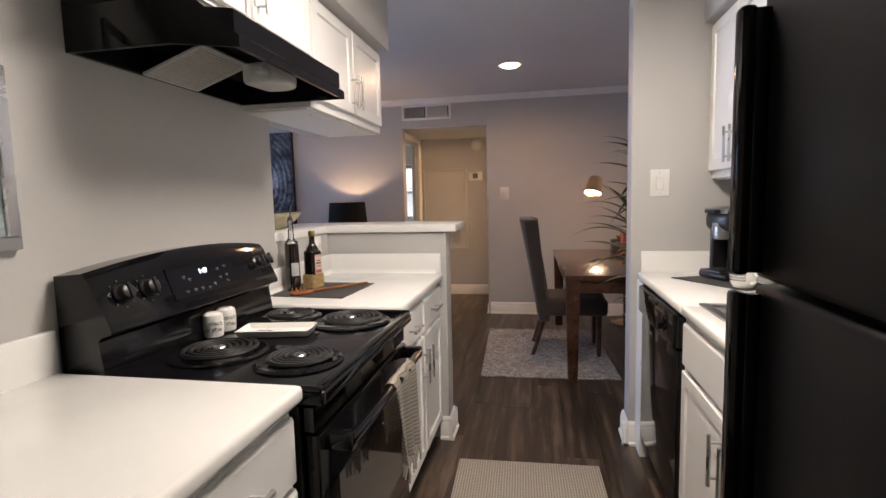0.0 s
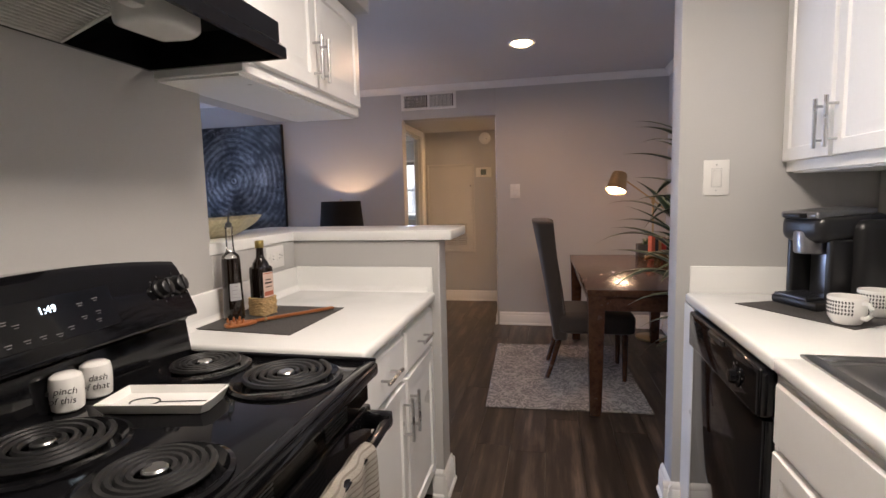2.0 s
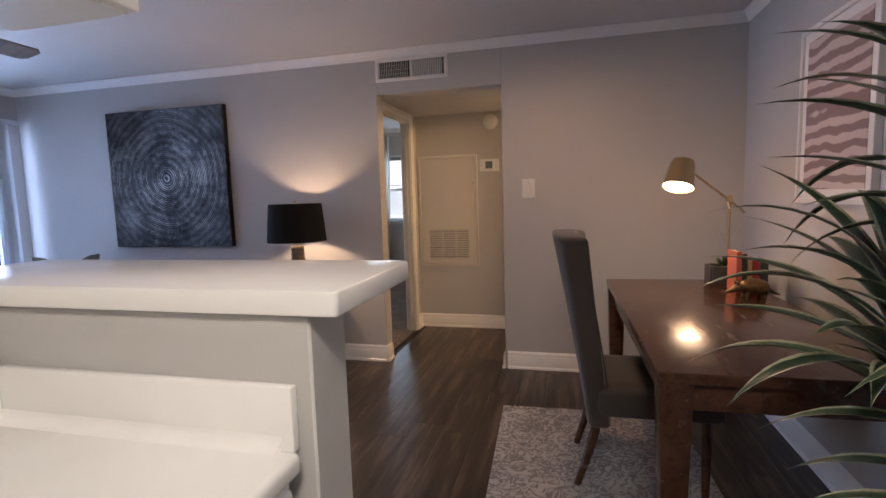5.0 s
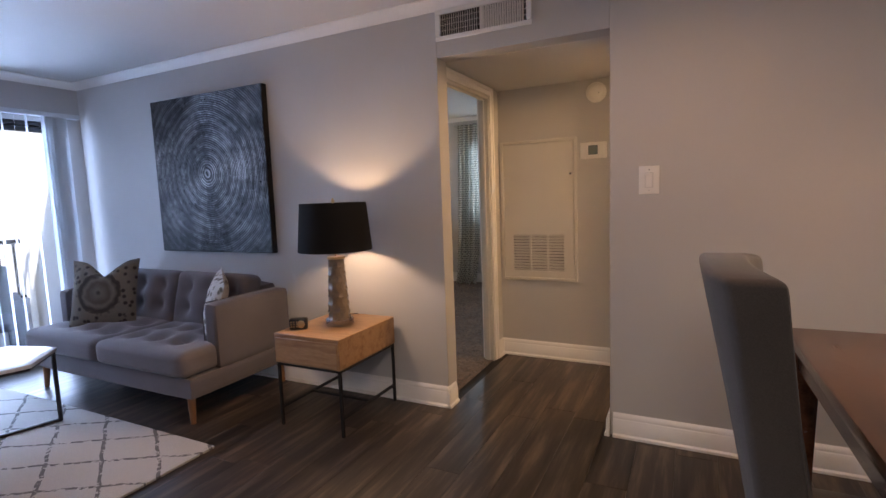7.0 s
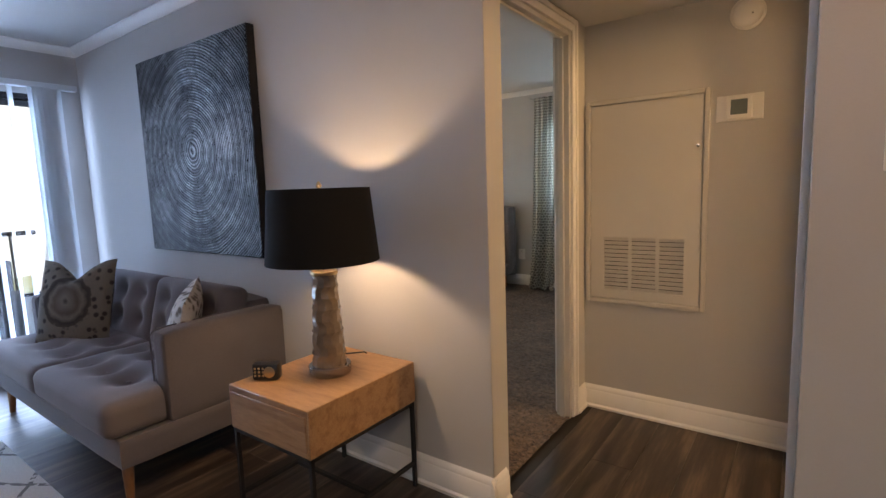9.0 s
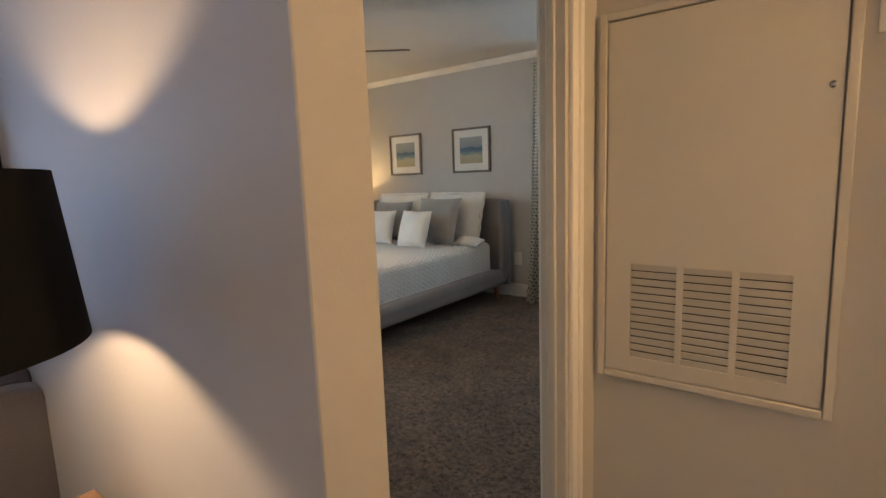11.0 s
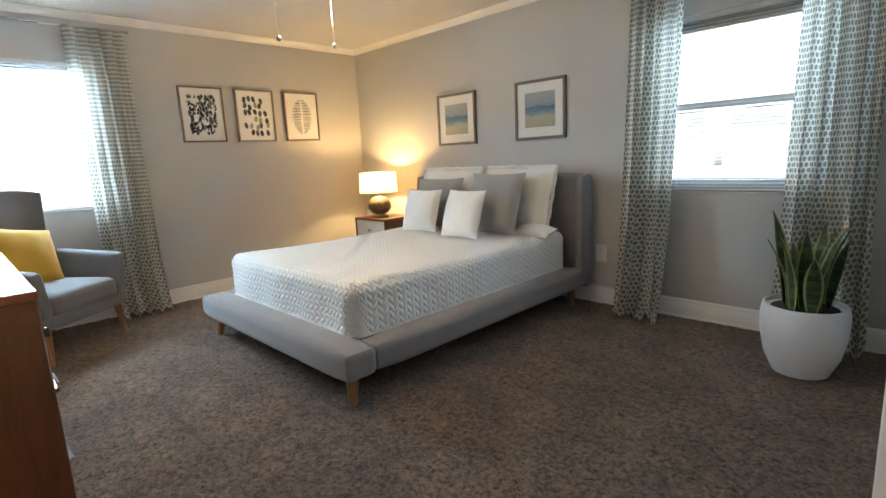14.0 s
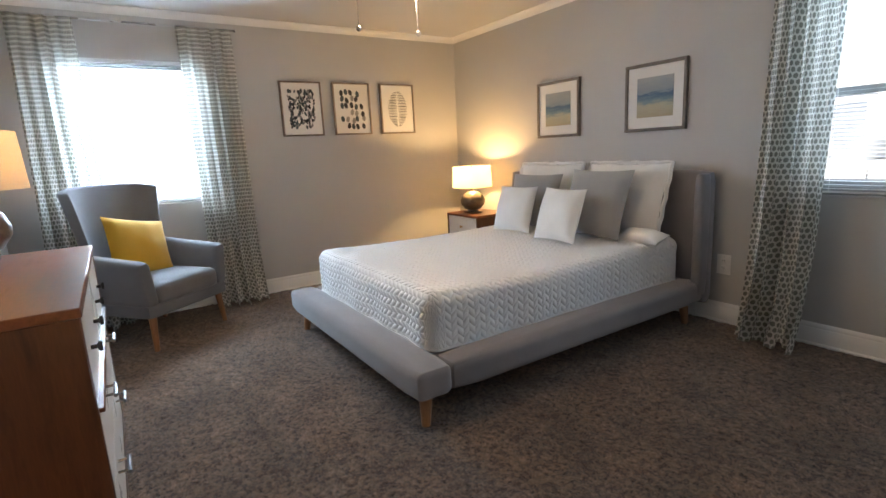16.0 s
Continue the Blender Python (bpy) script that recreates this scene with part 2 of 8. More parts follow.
def glow(name, color, strength):
    m, n, l, b = shader(name)
    b.inputs["Base Color"].default_value = (*color, 1)
    b.inputs["Emission Color"].default_value, b.inputs["Emission Strength"].default_value = (*color, 1), strength
    return m


def glass(name, color=(1, 1, 1), rough=0.02, ior=1.45):
    m, n, l, b = shader(name)
    b.inputs["Base Color"].default_value = (*color, 1)
    b.inputs["Transmission Weight"].default_value, b.inputs["Roughness"].default_value, b.inputs["IOR"].default_value = 1.0, rough, ior
    return m


def pane_mat(name="window_glass", extra=0.0):
    """Clear glass or acrylic with a faint mirror."""
    m, n, l, b = shader(name)
    out = n["Material Output"]
    tr, gl, mx, fr = n.new("ShaderNodeBsdfTransparent"), n.new("ShaderNodeBsdfGlossy"), n.new("ShaderNodeMixShader"), n.new("ShaderNodeFresnel")
    gl.inputs["Roughness"].default_value = 0.02
    l.new(math_node(n, l, "ADD", fr.outputs[0], extra), mx.inputs[0])
    l.new(tr.outputs[0], mx.inputs[1])
    l.new(gl.outputs[0], mx.inputs[2])
    l.new(mx.outputs[0], out.inputs[0])
    return m


M_WALL = plain("wall_paint", (0.505, 0.497, 0.484), 0.62, vary=0.025, scale=1.3, fine=140, bump=0.22, dist=0.002)
M_CEIL = plain("ceiling_paint", (0.60, 0.59, 0.58), 0.75, vary=0.03, scale=1.5, fine=90, bump=0.4, dist=0.003)
M_TRIM = plain("trim_paint", (0.80, 0.79, 0.77), 0.35, vary=0.03, scale=3, fine=60, bump=0.03)
M_CAB = plain("cabinet_paint", (0.82, 0.82, 0.81), 0.3, vary=0.025, scale=3, fine=60, bump=0.03)
M_COUNTER = plain("white_laminate", (0.83, 0.83, 0.81), 0.22, vary=0.02, scale=4, fine=200, bump=0.02)
M_BLACK = plain("black_enamel", (0.006, 0.006, 0.007), 0.08, vary=0.2, scale=3, fine=300, bump=0.01, dist=0.0005, spec=0.42)
M_BLACKTEX = plain("black_textured", (0.007, 0.007, 0.008), 0.36, vary=0.2, scale=3, fine=260, bump=0.25, dist=0.0008, spec=0.14)
M_BLACKGLASS = plain("black_glass", (0.004, 0.004, 0.005), 0.05, vary=0.1, fine=10, bump=0.0)
M_COIL = plain("coil_iron", (0.040, 0.040, 0.041), 0.36, 0.5, vary=0.3, fine=200)
M_STEEL = plain("brushed_steel", (0.55, 0.55, 0.55), 0.28, 1.0, vary=0.06, fine=180, bump=0.05)
M_DARKSTEEL = plain("dark_steel", (0.18, 0.18, 0.185), 0.35, 1.0, vary=0.1, fine=180, bump=0.05)
M_SINK = plain("sink_steel", (0.42, 0.42, 0.43), 0.3, 1.0, vary=0.08, fine=150, bump=0.05)
M_BRASS = plain("brushed_brass", (0.55, 0.40, 0.22), 0.32, 1.0, vary=0.08, fine=200, bump=0.05)
M_IRON = plain("black_iron", (0.02, 0.02, 0.022), 0.45, 0.3, vary=0.2, fine=150)
M_PLASTIC_W = plain("white_plastic", (0.80, 0.79, 0.76), 0.35, vary=0.02, fine=50, bump=0.02)
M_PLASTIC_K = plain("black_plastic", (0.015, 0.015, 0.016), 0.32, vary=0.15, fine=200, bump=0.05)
M_CERAMIC = plain("white_ceramic", (0.83, 0.82, 0.79), 0.18, vary=0.03, fine=60, bump=0.02)
M_DARKWOOD = wood("espresso_wood", (0.045, 0.017, 0.009), (0.100, 0.042, 0.022), 0.25, (14, 2, 14), coat=0.2, bump=0.008)
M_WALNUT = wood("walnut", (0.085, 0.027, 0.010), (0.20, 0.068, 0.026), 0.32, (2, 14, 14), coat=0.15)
# upright-grain walnut, darkened to put the dresser end's shade into the colour
M_WALNUT_SHADED = wood("walnut_upright", (0.040, 0.014, 0.006), (0.095, 0.035, 0.015), 0.32, (14, 14, 2), coat=0.15)
M_OAK = wood("light_oak", (0.33, 0.165, 0.070), (0.52, 0.305, 0.150), 0.42, (2, 14, 14))
M_LEG = wood("leg_wood", (0.22, 0.10, 0.04), (0.36, 0.18, 0.08), 0.4, (14, 14, 2))
M_SPOON = wood("spoon_wood", (0.22, 0.06, 0.015), (0.42, 0.15, 0.05), 0.4, (4, 14, 14))
M_SOFA = fabric("mauve_grey_upholstery", (0.138, 0.124, 0.132))
M_CHAIR = fabric("taupe_linen", (0.066, 0.055, 0.049))
M_BEDGREY = fabric("grey_bed_upholstery", (0.245, 0.23, 0.235))
M_ARMGREY = fabric("blue_grey_upholstery", (0.155, 0.160, 0.170))
M_LINEN_W = fabric("white_linen", (0.80, 0.79, 0.77), vary=0.05, bump=0.2, sheen=0.1)
M_LINEN_G = fabric("grey_linen", (0.33, 0.33, 0.33), vary=0.1)
M_YELLOW = fabric("mustard_velvet", (0.50, 0.29, 0.025), vary=0.1)
M_SHADE_K = fabric("black_shade", (0.010, 0.010, 0.011), vary=0.1, bump=0.1, sheen=0.0)
M_PANE = pane_mat()
M_CLEAR = pane_mat("clear_acrylic", 0.12)
M_ACRYLIC = pane_mat("polished_acrylic", 0.30)
M_SOIL = plain("soil", (0.03, 0.02, 0.015), 0.95, vary=0.4, scale=40, fine=200, bump=0.8, dist=0.01)
M_WALLTRIM = plain("panel_paint", (0.58, 0.565, 0.53), 0.45, vary=0.02, scale=2, fine=120, bump=0.06)


def thin_white(name, color, through):
    """Thin white plastic that lets some daylight through."""
    m, n, l, b = shader(name)
    out = n["Material Output"]
    tr, mx = n.new("ShaderNodeBsdfTranslucent"), n.new("ShaderNodeMixShader")
    fine = noise_tex(n, l, coords(n, l), 3.0, 3)
    col = ramp(n, l, fine, [(0.3, tuple(c * 0.95 for c in color)), (0.7, color)])
    l.new(col, b.inputs["Base Color"])
    l.new(col, tr.inputs[0])
    b.inputs["Roughness"].default_value = 0.45
    mx.inputs[0].default_value = through
    l.new(b.outputs[0], mx.inputs[1])
    l.new(tr.outputs[0], mx.inputs[2])
    l.new(mx.outputs[0], out.inputs[0])
    return m


def grid_weave(name, color, dark, freq):
    """A woven mat of small diamonds."""
    m, n, l, b = shader(name)
    tc, sep = n.new("ShaderNodeTexCoord"), n.new("ShaderNodeSeparateXYZ")
    l.new(tc.outputs["Object"], sep.inputs[0])
    u = math_node(n, l, "SINE", math_node(n, l, "MULTIPLY", math_node(n, l, "ADD", sep.outputs[0], sep.outputs[1]), freq))
    v = math_node(n, l, "SINE", math_node(n, l, "MULTIPLY", math_node(n, l, "SUBTRACT", sep.outputs[0], sep.outputs[1]), freq))
    w = math_node(n, l, "MULTIPLY", u, v)
    fine = noise_tex(n, l, coords(n, l), 300, 2)
    base = ramp(n, l, math_node(n, l, "ADD", math_node(n, l, "MULTIPLY", w, 0.5), 0.5), [(0.3, dark), (0.7, color)])
    l.new(mixed(n, l, 1.0, base, ramp(n, l, fine, [(0.3, grey(0.75)), (0.7, grey(1.05))]), "MULTIPLY"), b.inputs["Base Color"])
    b.inputs["Roughness"].default_value = 0.95
    bumped(n, l, b, w, 0.5, 0.004)
    return m


# ---- structure ----
CEIL, LCEIL, BCEIL, HCEIL, Y0, T = 2.40, 2.308, 2.385, 2.005, 5.40, 0.12
SOFFIT = 2.088


def floor_mat():
    m, n, l, b = shader("grey_brown_vinyl_plank")
    info = n.new("ShaderNodeObjectInfo")
    vec = coords(n, l, (16, 1.3, 1))
    add = n.new("ShaderNodeVectorMath")
    cmb = n.new("ShaderNodeCombineXYZ")
    for k in range(2):
        l.new(math_node(n, l, "MULTIPLY", info.outputs["Random"], 37.0 + 11 * k), cmb.inputs[k])
    l.new(vec, add.inputs[0])
    l.new(cmb.outputs[0], add.inputs[1])
    g, f = noise_tex(n, l, add.outputs[0], 1.1, 7, 0.62), noise_tex(n, l, add.outputs[0], 9.0, 3)
    base = ramp(n, l, g, [(0.30, (0.012, 0.0095, 0.008)), (0.5, (0.049, 0.036, 0.028)), (0.68, (0.155, 0.110, 0.082))])
    base = mixed(n, l, 0.6, base, mixed(n, l, 1.0, base, ramp(n, l, f, [(0.3, grey(0.6)), (0.7, grey(1.1))]), "MULTIPLY"))
    tone = ramp(n, l, info.outputs["Random"], [(0.0, grey(0.75)), (1.0, grey(1.2))])
    l.new(mixed(n, l, 1.0, base, tone, "MULTIPLY"), b.inputs["Base Color"])
    l.new(ramp(n, l, f, [(0.2, grey(0.27)), (0.8, grey(0.42))]), b.inputs["Roughness"])
    bumped(n, l, b, f, 0.1, 0.002)
    return m


def carpet_mat():
    m, n, l, b = shader("taupe_carpet")
    vec = coords(n, l)
    broad, mid, fine = noise_tex(n, l, vec, 3.4, 5), noise_tex(n, l, vec, 52, 5, 0.82), noise_tex(n, l, vec, 200, 3)
    # dark flecks put the pile's self-shadowing into the base colour
    base = ramp(n, l, mid, [(0.38, (0.024, 0.017, 0.0125)), (0.62, (0.298, 0.208, 0.150))])
    base = mixed(n, l, 1.0, base, ramp(n, l, fine, [(0.3, grey(0.6)), (0.7, grey(1.15))]), "MULTIPLY")
    l.new(mixed(n, l, 1.0, base, ramp(n, l, broad, [(0.35, grey(0.72)), (0.65, grey(1.15))]), "MULTIPLY"), b.inputs["Base Color"])
    b.inputs["Roughness"].default_value, b.inputs["Sheen Weight"].default_value = 1.0, 0.2
    b.inputs["Specular IOR Level"].default_value = 0.1
    bumped(n, l, b, mid, 0.9, 0.012)
    return m


M_FLOOR, M_CARPET = floor_mat(), carpet_mat()
M_GROUT = plain("subfloor", (0.02, 0.017, 0.015), 0.7)

floor = structure("floor", boxes([(-5.02, 0.62, -0.12, 1.48, 5.60, -0.006), (-1.07, -1.42, -0.12, 1.48, 0.62, -0.006), (-1.36, 5.60, -0.12, -0.18, 6.74, -0.006)]), M_GROUT, "dark grey-brown wood-look vinyl plank floor", "floor")
carpet_bm = bmesh.new()
bmesh.ops.create_grid(carpet_bm, x_segments=420, y_segments=345, size=0.5)
for v in carpet_bm.verts:
    x, y = -3.825 + v.co.x * 5.03, 7.405 + v.co.y * 3.97
    z = 0.009 + 0.007 * noise.noise(Vector((x * 48, y * 48, 0))) + 0.005 * noise.noise(Vector((x * 11, y * 11, 3)))
    v.co = (x, y, z)
zone = BEDROOM
structure("bedroom_floor", joined(carpet_bm, box(-6.32, 5.42, -0.12, -1.38, 9.5, -0.02), box(-1.42, 5.45, -0.12, -1.335, 6.21, 0.006)), M_CARPET, "taupe cut-pile bedroom carpet", "carpet")

zone = STOVE_SIDE
structure("wall_kitchen_west", boxes([(-1.07, -1.2, 0, -0.95, 2.0, CEIL), (-1.07, 2.0, 0, -0.95, 2.55, 1.126), (-1.07, 2.0, 1.66, -0.95, 2.66, CEIL)], 0.003, 1), M_WALL, "light grey painted kitchen wall with a pass-through", "wall")
structure("wall_peninsula", box(-1.07, 2.55, 0, -0.295, 2.675, 1.126, 0.004, 1), M_WALL, "light grey half-height wall behind the peninsula", "wall")
zone = WHOLE
structure("wall_kitchen_stub", box(0.69, 2.565, 0, 1.36, 2.69, CEIL, 0.006, 2), M_WALL, "light grey wall end beside the kitchen counter", "wall")
structure("wall_kitchen_east", box(1.36, -1.255, 0, 1.48, 2.69, CEIL), M_WALL, "light grey kitchen wall", "wall")
structure("wall_kitchen_south", box(-1.015, -1.375, 0, 1.48, -1.255, CEIL), M_WALL, "light grey kitchen wall", "wall")
zone = LIVING
structure("wall_living_east", box(1.18, 2.721, 0, 1.39, Y0, LCEIL), M_WALL, "light grey dining wall", "wall")
structure("wall_living_north", boxes([(-4.82, Y0, 0, -1.25, Y0 + T, 2.34), (-1.25, Y0, HCEIL, -0.335, Y0 + T, 2.34), (-0.335, Y0, 0, 1.43, Y0 + T, 2.34), (-6.32, Y0, 0, -4.82, Y0 + T, 2.34)], 0.003, 1), M_WALL, "light grey wall with an opening to the hall", "wall")
structure("wall_living_west", boxes([(-4.82, 0.78, 0, -4.70, 3.40, LCEIL), (-4.82, 5.25, 0, -4.70, Y0, LCEIL), (-4.82, 3.40, 1.96, -4.70, 5.25, LCEIL)]), M_WALL, "light grey wall with the patio door", "wall")
structure("wall_living_south", box(-4.82, 0.78, 0, -1.01, 0.90, LCEIL), M_WALL, "light grey living room wall", "wall")
structure("wall_hall_west", boxes([(-1.360, 6.27, 0, -1.291, 6.47, HCEIL + 0.30), (-1.360, 5.52, 1.935, -1.291, 6.27, HCEIL + 0.30)]), M_WALL, "light grey hall wall with the bedroom doorway", "wall")
structure("wall_hall_north", box(-1.38, 6.47, 0, -0.215, 6.59, HCEIL + 0.30), M_WALL, "light grey hall end wall", "wall")
structure("wall_hall_east", boxes([(-0.335, 5.52, 0, -0.215, 5.62, HCEIL + 0.2), (-0.335, 6.34, 0, -0.215, 6.47, HCEIL + 0.2), (-0.335, 5.62, 1.935, -0.215, 6.34, HCEIL + 0.2)]), M_WALL, "light grey hall wall with a closed door", "wall")
structure("hall_ceiling", box(-1.291, 5.52, HCEIL, -0.335, 6.47, HCEIL + 0.1), M_CEIL, "lowered white hall ceiling", "ceiling")
zone = BEDROOM
structure("wall_bedroom_east", box(-1.38, 6.55, 0, -1.26, 9.5, BCEIL), M_WALL, "light grey bedroom wall", "wall")
WX0, WX1, WZ0, WZ1 = -2.84, -1.86, 0.885, 1.985
structure("wall_bedroom_north", boxes([(-6.32, 9.405, 0, WX0, 9.54, BCEIL), (WX1, 9.405, 0, -1.26, 9.54, BCEIL), (WX0, 9.405, 0, WX1, 9.54, WZ0), (WX0, 9.405, WZ1, WX1, 9.54, BCEIL)]), M_WALL, "light grey bedroom wall with a window", "wall")
VY0, VY1, VZ0, VZ1 = 5.80, 6.80, 0.92, 2.03
structure("wall_bedroom_west", boxes([(-6.33, 5.42, 0, -6.20, VY0, BCEIL), (-6.33, VY1, 0, -6.20, 9.405, BCEIL), (-6.33, VY0, 0, -6.20, VY1, VZ0), (-6.33, VY0, VZ1, -6.20, VY1, BCEIL)]), M_WALL, "light grey bedroom wall with a window", "wall")
structure("bedroom_ceiling", box(-6.33, 5.30, BCEIL + 0.015, -1.26, 9.54, BCEIL + 0.12), M_CEIL, "white textured bedroom ceiling", "ceiling")
zone = WHOLE
structure("ceiling", boxes([(-4.98, 0.66, CEIL, 1.48, 5.476, CEIL + 0.1), (-1.07, -1.42, CEIL, 1.48, 0.66, CEIL + 0.1)]), M_CEIL, "white textured ceiling", "ceiling")
# soffits over the wall cabinets
structure("soffit_west", box(-0.895, -1.255, SOFFIT, -0.545, 2.605, CEIL, 0.004, 1), M_WALL, "light grey soffit above wall cabinets", "soffit")
structure("soffit_east", box(1.006, -1.255, SOFFIT, 1.36, 2.565, CEIL, 0.004, 1), M_WALL, "light grey soffit above wall cabinets", "soffit")


def base_profile(length, h=0.125, t=0.016):
    """A baseboard along +x, its back on y = 0, facing -y."""
    prof = [(0, 0), (-t - 0.009, 0), (-t - 0.009, 0.012), (-t, 0.02), (-t, h - 0.035), (-t + 0.005, h - 0.028), (-t + 0.004, h - 0.018), (-t + 0.010, h - 0.008), (0, h)]
    bm = bmesh.new()
    a, b = [[bm.verts.new((x, y, z)) for y, z in prof] for x in (0, length)]
    for k in range(len(prof)):
        j = (k + 1) % len(prof)
        bm.faces.new((a[k], b[k], b[j], a[j]))
    bm.faces.new(a)
    bm.faces.new(b[::-1])
    bmesh.ops.recalc_face_normals(bm, faces=bm.faces[:])
    return bm


def baseboard(x, y, length, rz, z=0.0, h=0.125):
    ob = part("baseboard", base_profile(length, h), M_TRIM)
    ob.matrix_basis = zone @ pose(x, y, z, 0, 0, rz)
    tagged(ob, "white moulded baseboard", "baseboard", kind="structure")


def crown(x, y, length, rz, z=CEIL, s=1.0):
    prof = [(p * s, q * s) for p, q in ((0, 0), (0, -0.075), (-0.010, -0.075), (-0.014, -0.06), (-0.034, -0.034), (-0.05, -0.014), (-0.062, -0.010), (-0.062, 0))]
    bm = bmesh.new()
    a, b = [[bm.verts.new((xx, yy, zz)) for yy, zz in prof] for xx in (0, length)]
    for k in range(len(prof)):
        j = (k + 1) % len(prof)
        bm.faces.new((a[k], b[k], b[j], a[j]))
    bm.faces.new(a)
    bm.faces.new(b[::-1])
    bmesh.ops.recalc_face_normals(bm, faces=bm.faces[:])
    ob = part("trim", bm, M_TRIM)
    ob.matrix_basis = zone @ pose(x, y, z, 0, 0, rz)
    tagged(ob, "white crown moulding under the ceiling", "moulding", kind="structure")


# rz 0 faces -y, 90 faces +x, 180 faces +y, 270 faces -x
zone = LIVING
baseboard(-4.70, Y0, 3.466, 0)
baseboard(-0.319, Y0, 1.499, 0)
baseboard(-1.25, Y0 - 0.025, 0.12, 90)
baseboard(-0.335, Y0 + 0.22, 0.245, 270)
baseboard(1.18, Y0, 2.68, 270)
baseboard(-1.291, 6.47, 0.956, 0)
baseboard(-0.335, 6.47, 0.03, 270)
baseboard(-1.291, 6.335, 0.135, 90)
crown(-4.70, Y0, 5.88, 0, LCEIL, 0.78)
crown(1.18, Y0, 2.68, 270, LCEIL, 0.78)
crown(-4.70, 0.90, 4.5, 90, LCEIL, 0.78)
zone = WHOLE
baseboard(0.69, 2.715, 0.175, 270)
baseboard(0.659, 2.565, 0.09, 0)
baseboard(1.26, 2.69, 0.57, 180)
baseboard(-0.24, 2.47, 0.175, 90)
baseboard(-0.29, 2.495, 0.049, 0)
baseboard(-0.22, 2.62, 0.79, 180)
zone = BEDROOM
baseboard(-6.20, 9.405, 4.82, 0, 0.005, 0.135)
baseboard(-6.20, 5.43, 3.975, 90, 0.005, 0.135)
baseboard(-1.38, 9.405, 2.8, 270, 0.005, 0.135)
baseboard(-1.44, 5.43, 4.76, 180, 0.005, 0.135)
crown(-6.20, 9.405, 4.82, 0, BCEIL + 0.015, 0.72)
crown(-6.20, 5.43, 3.975, 90, BCEIL + 0.015, 0.72)
crown(-1.38, 9.405, 3.9, 270, BCEIL + 0.015, 0.72)
crown(-1.38, 5.43, 4.82, 180, BCEIL + 0.015, 0.72)


def casing(y0, y1, top, x, side, w=0.068):
    """A flat door casing with a raised outer bead round an opening in a wall at x; side is the way it faces."""
    def strips(off0, off1, t):
        a, b = x, x + side * t
        return [(a, y0 - off1, 0, b, y0 - off0, top + off1), (a, y1 + off0, 0, b, y1 + off1, top + off1), (a, y0 - off0, top + off0, b, y1 + off0, top + off1)]
    ob = structure("trim", joined(boxes(strips(0.006, w, 0.014), 0.003, 1), boxes(strips(max(0.008, w - 0.022), w + 0.003, 0.021), 0.004, 2)), M_TRIM, "white moulded door casing", "door casing")
    return ob


zone = LIVING
casing(5.536, 6.27, 1.935, -1.291, 1, 0.06)
casing(5.536, 6.27, 1.935, -1.360, -1, 0.012)
casing(5.62, 6.34, 1.935, -0.335, -1)
JX0, JX1 = -1.362, -1.289
structure("door_frame", joined(
    boxes([(JX0, 5.5215, 0, JX1, 5.54, 1.937), (JX0, 6.254, 0, JX1, 6.272, 1.937), (JX0, 5.54, 1.919, JX1, 6.254, 1.937)], 0.002, 1),
    boxes([(-1.340, 5.54, 0, -1.315, 5.547, 1.919), (-1.340, 6.242, 0, -1.315, 6.254, 1.919), (-1.340, 5.547, 1.907, -1.315, 6.242, 1.919)], 0.003, 1)), M_WALLTRIM, "white door jamb with a stop strip", "door frame")
structure("door_frame", boxes([(-0.337, 5.618, 0, -0.213, 5.636, 1.937), (-0.337, 6.324, 0, -0.213, 6.342, 1.937), (-0.337, 5.636, 1.919, -0.213, 6.324, 1.937)], 0.002, 1), M_TRIM, "white door jamb at the added unseen room", "door frame")
# unseen room shell added round the fill lamp, beyond the hall's other doorway
structure("bathroom_wall", boxes([(1.2, 5.52, 0, 1.32, 7.1, 2.36), (-0.215, 7.0, 0, 1.2, 7.12, 2.36), (-0.335, 6.56, 0, -0.215, 7.12, 2.36)]), M_WALL, "plain light walls of an unseen room added for the fill lamp", "wall")
structure("bathroom_floor", box(-0.335, 5.52, -0.1, 1.2, 7.0, -0.004), M_TRIM, "plain pale floor of the added unseen room", "floor")
structure("bathroom_ceiling", box(-0.215, 5.52, 2.225, 1.2, 7.12, 2.36), M_CEIL, "plain white ceiling of the added unseen room", "ceiling")


# ---- kitchen ----
zone = STOVE_SIDE
M_FROST = plain("frosted_plastic", (0.62, 0.62, 0.60), 0.4, vary=0.05)
def ring_panel(w, h, rings):
    """A door front facing -y: rectangles (inset, depth) joined from the back outwards to a raised field."""
    bm = bmesh.new()
    loops = []
    for ins, y in rings:
        loops.append([bm.verts.new(p) for p in ((ins, -y, ins), (w - ins, -y, ins), (w - ins, -y, h - ins), (ins, -y, h - ins))])
    for a, b in zip(loops, loops[1:]):
        for k in range(4):
            bm.faces.new((a[k], a[(k + 1) % 4], b[(k + 1) % 4], b[k]))
    bm.faces.new(loops[-1])
    bm.faces.new(loops[0][::-1])
    return bm


RAISED = [(0, 0), (0, 0.015), (0.003, 0.019), (0.045, 0.019), (0.049, 0.011), (0.056, 0.011), (0.078, 0.017), (0.080, 0.017)]
SLAB = [(0, 0), (0, 0.012), (0.006, 0.019), (0.010, 0.019)]


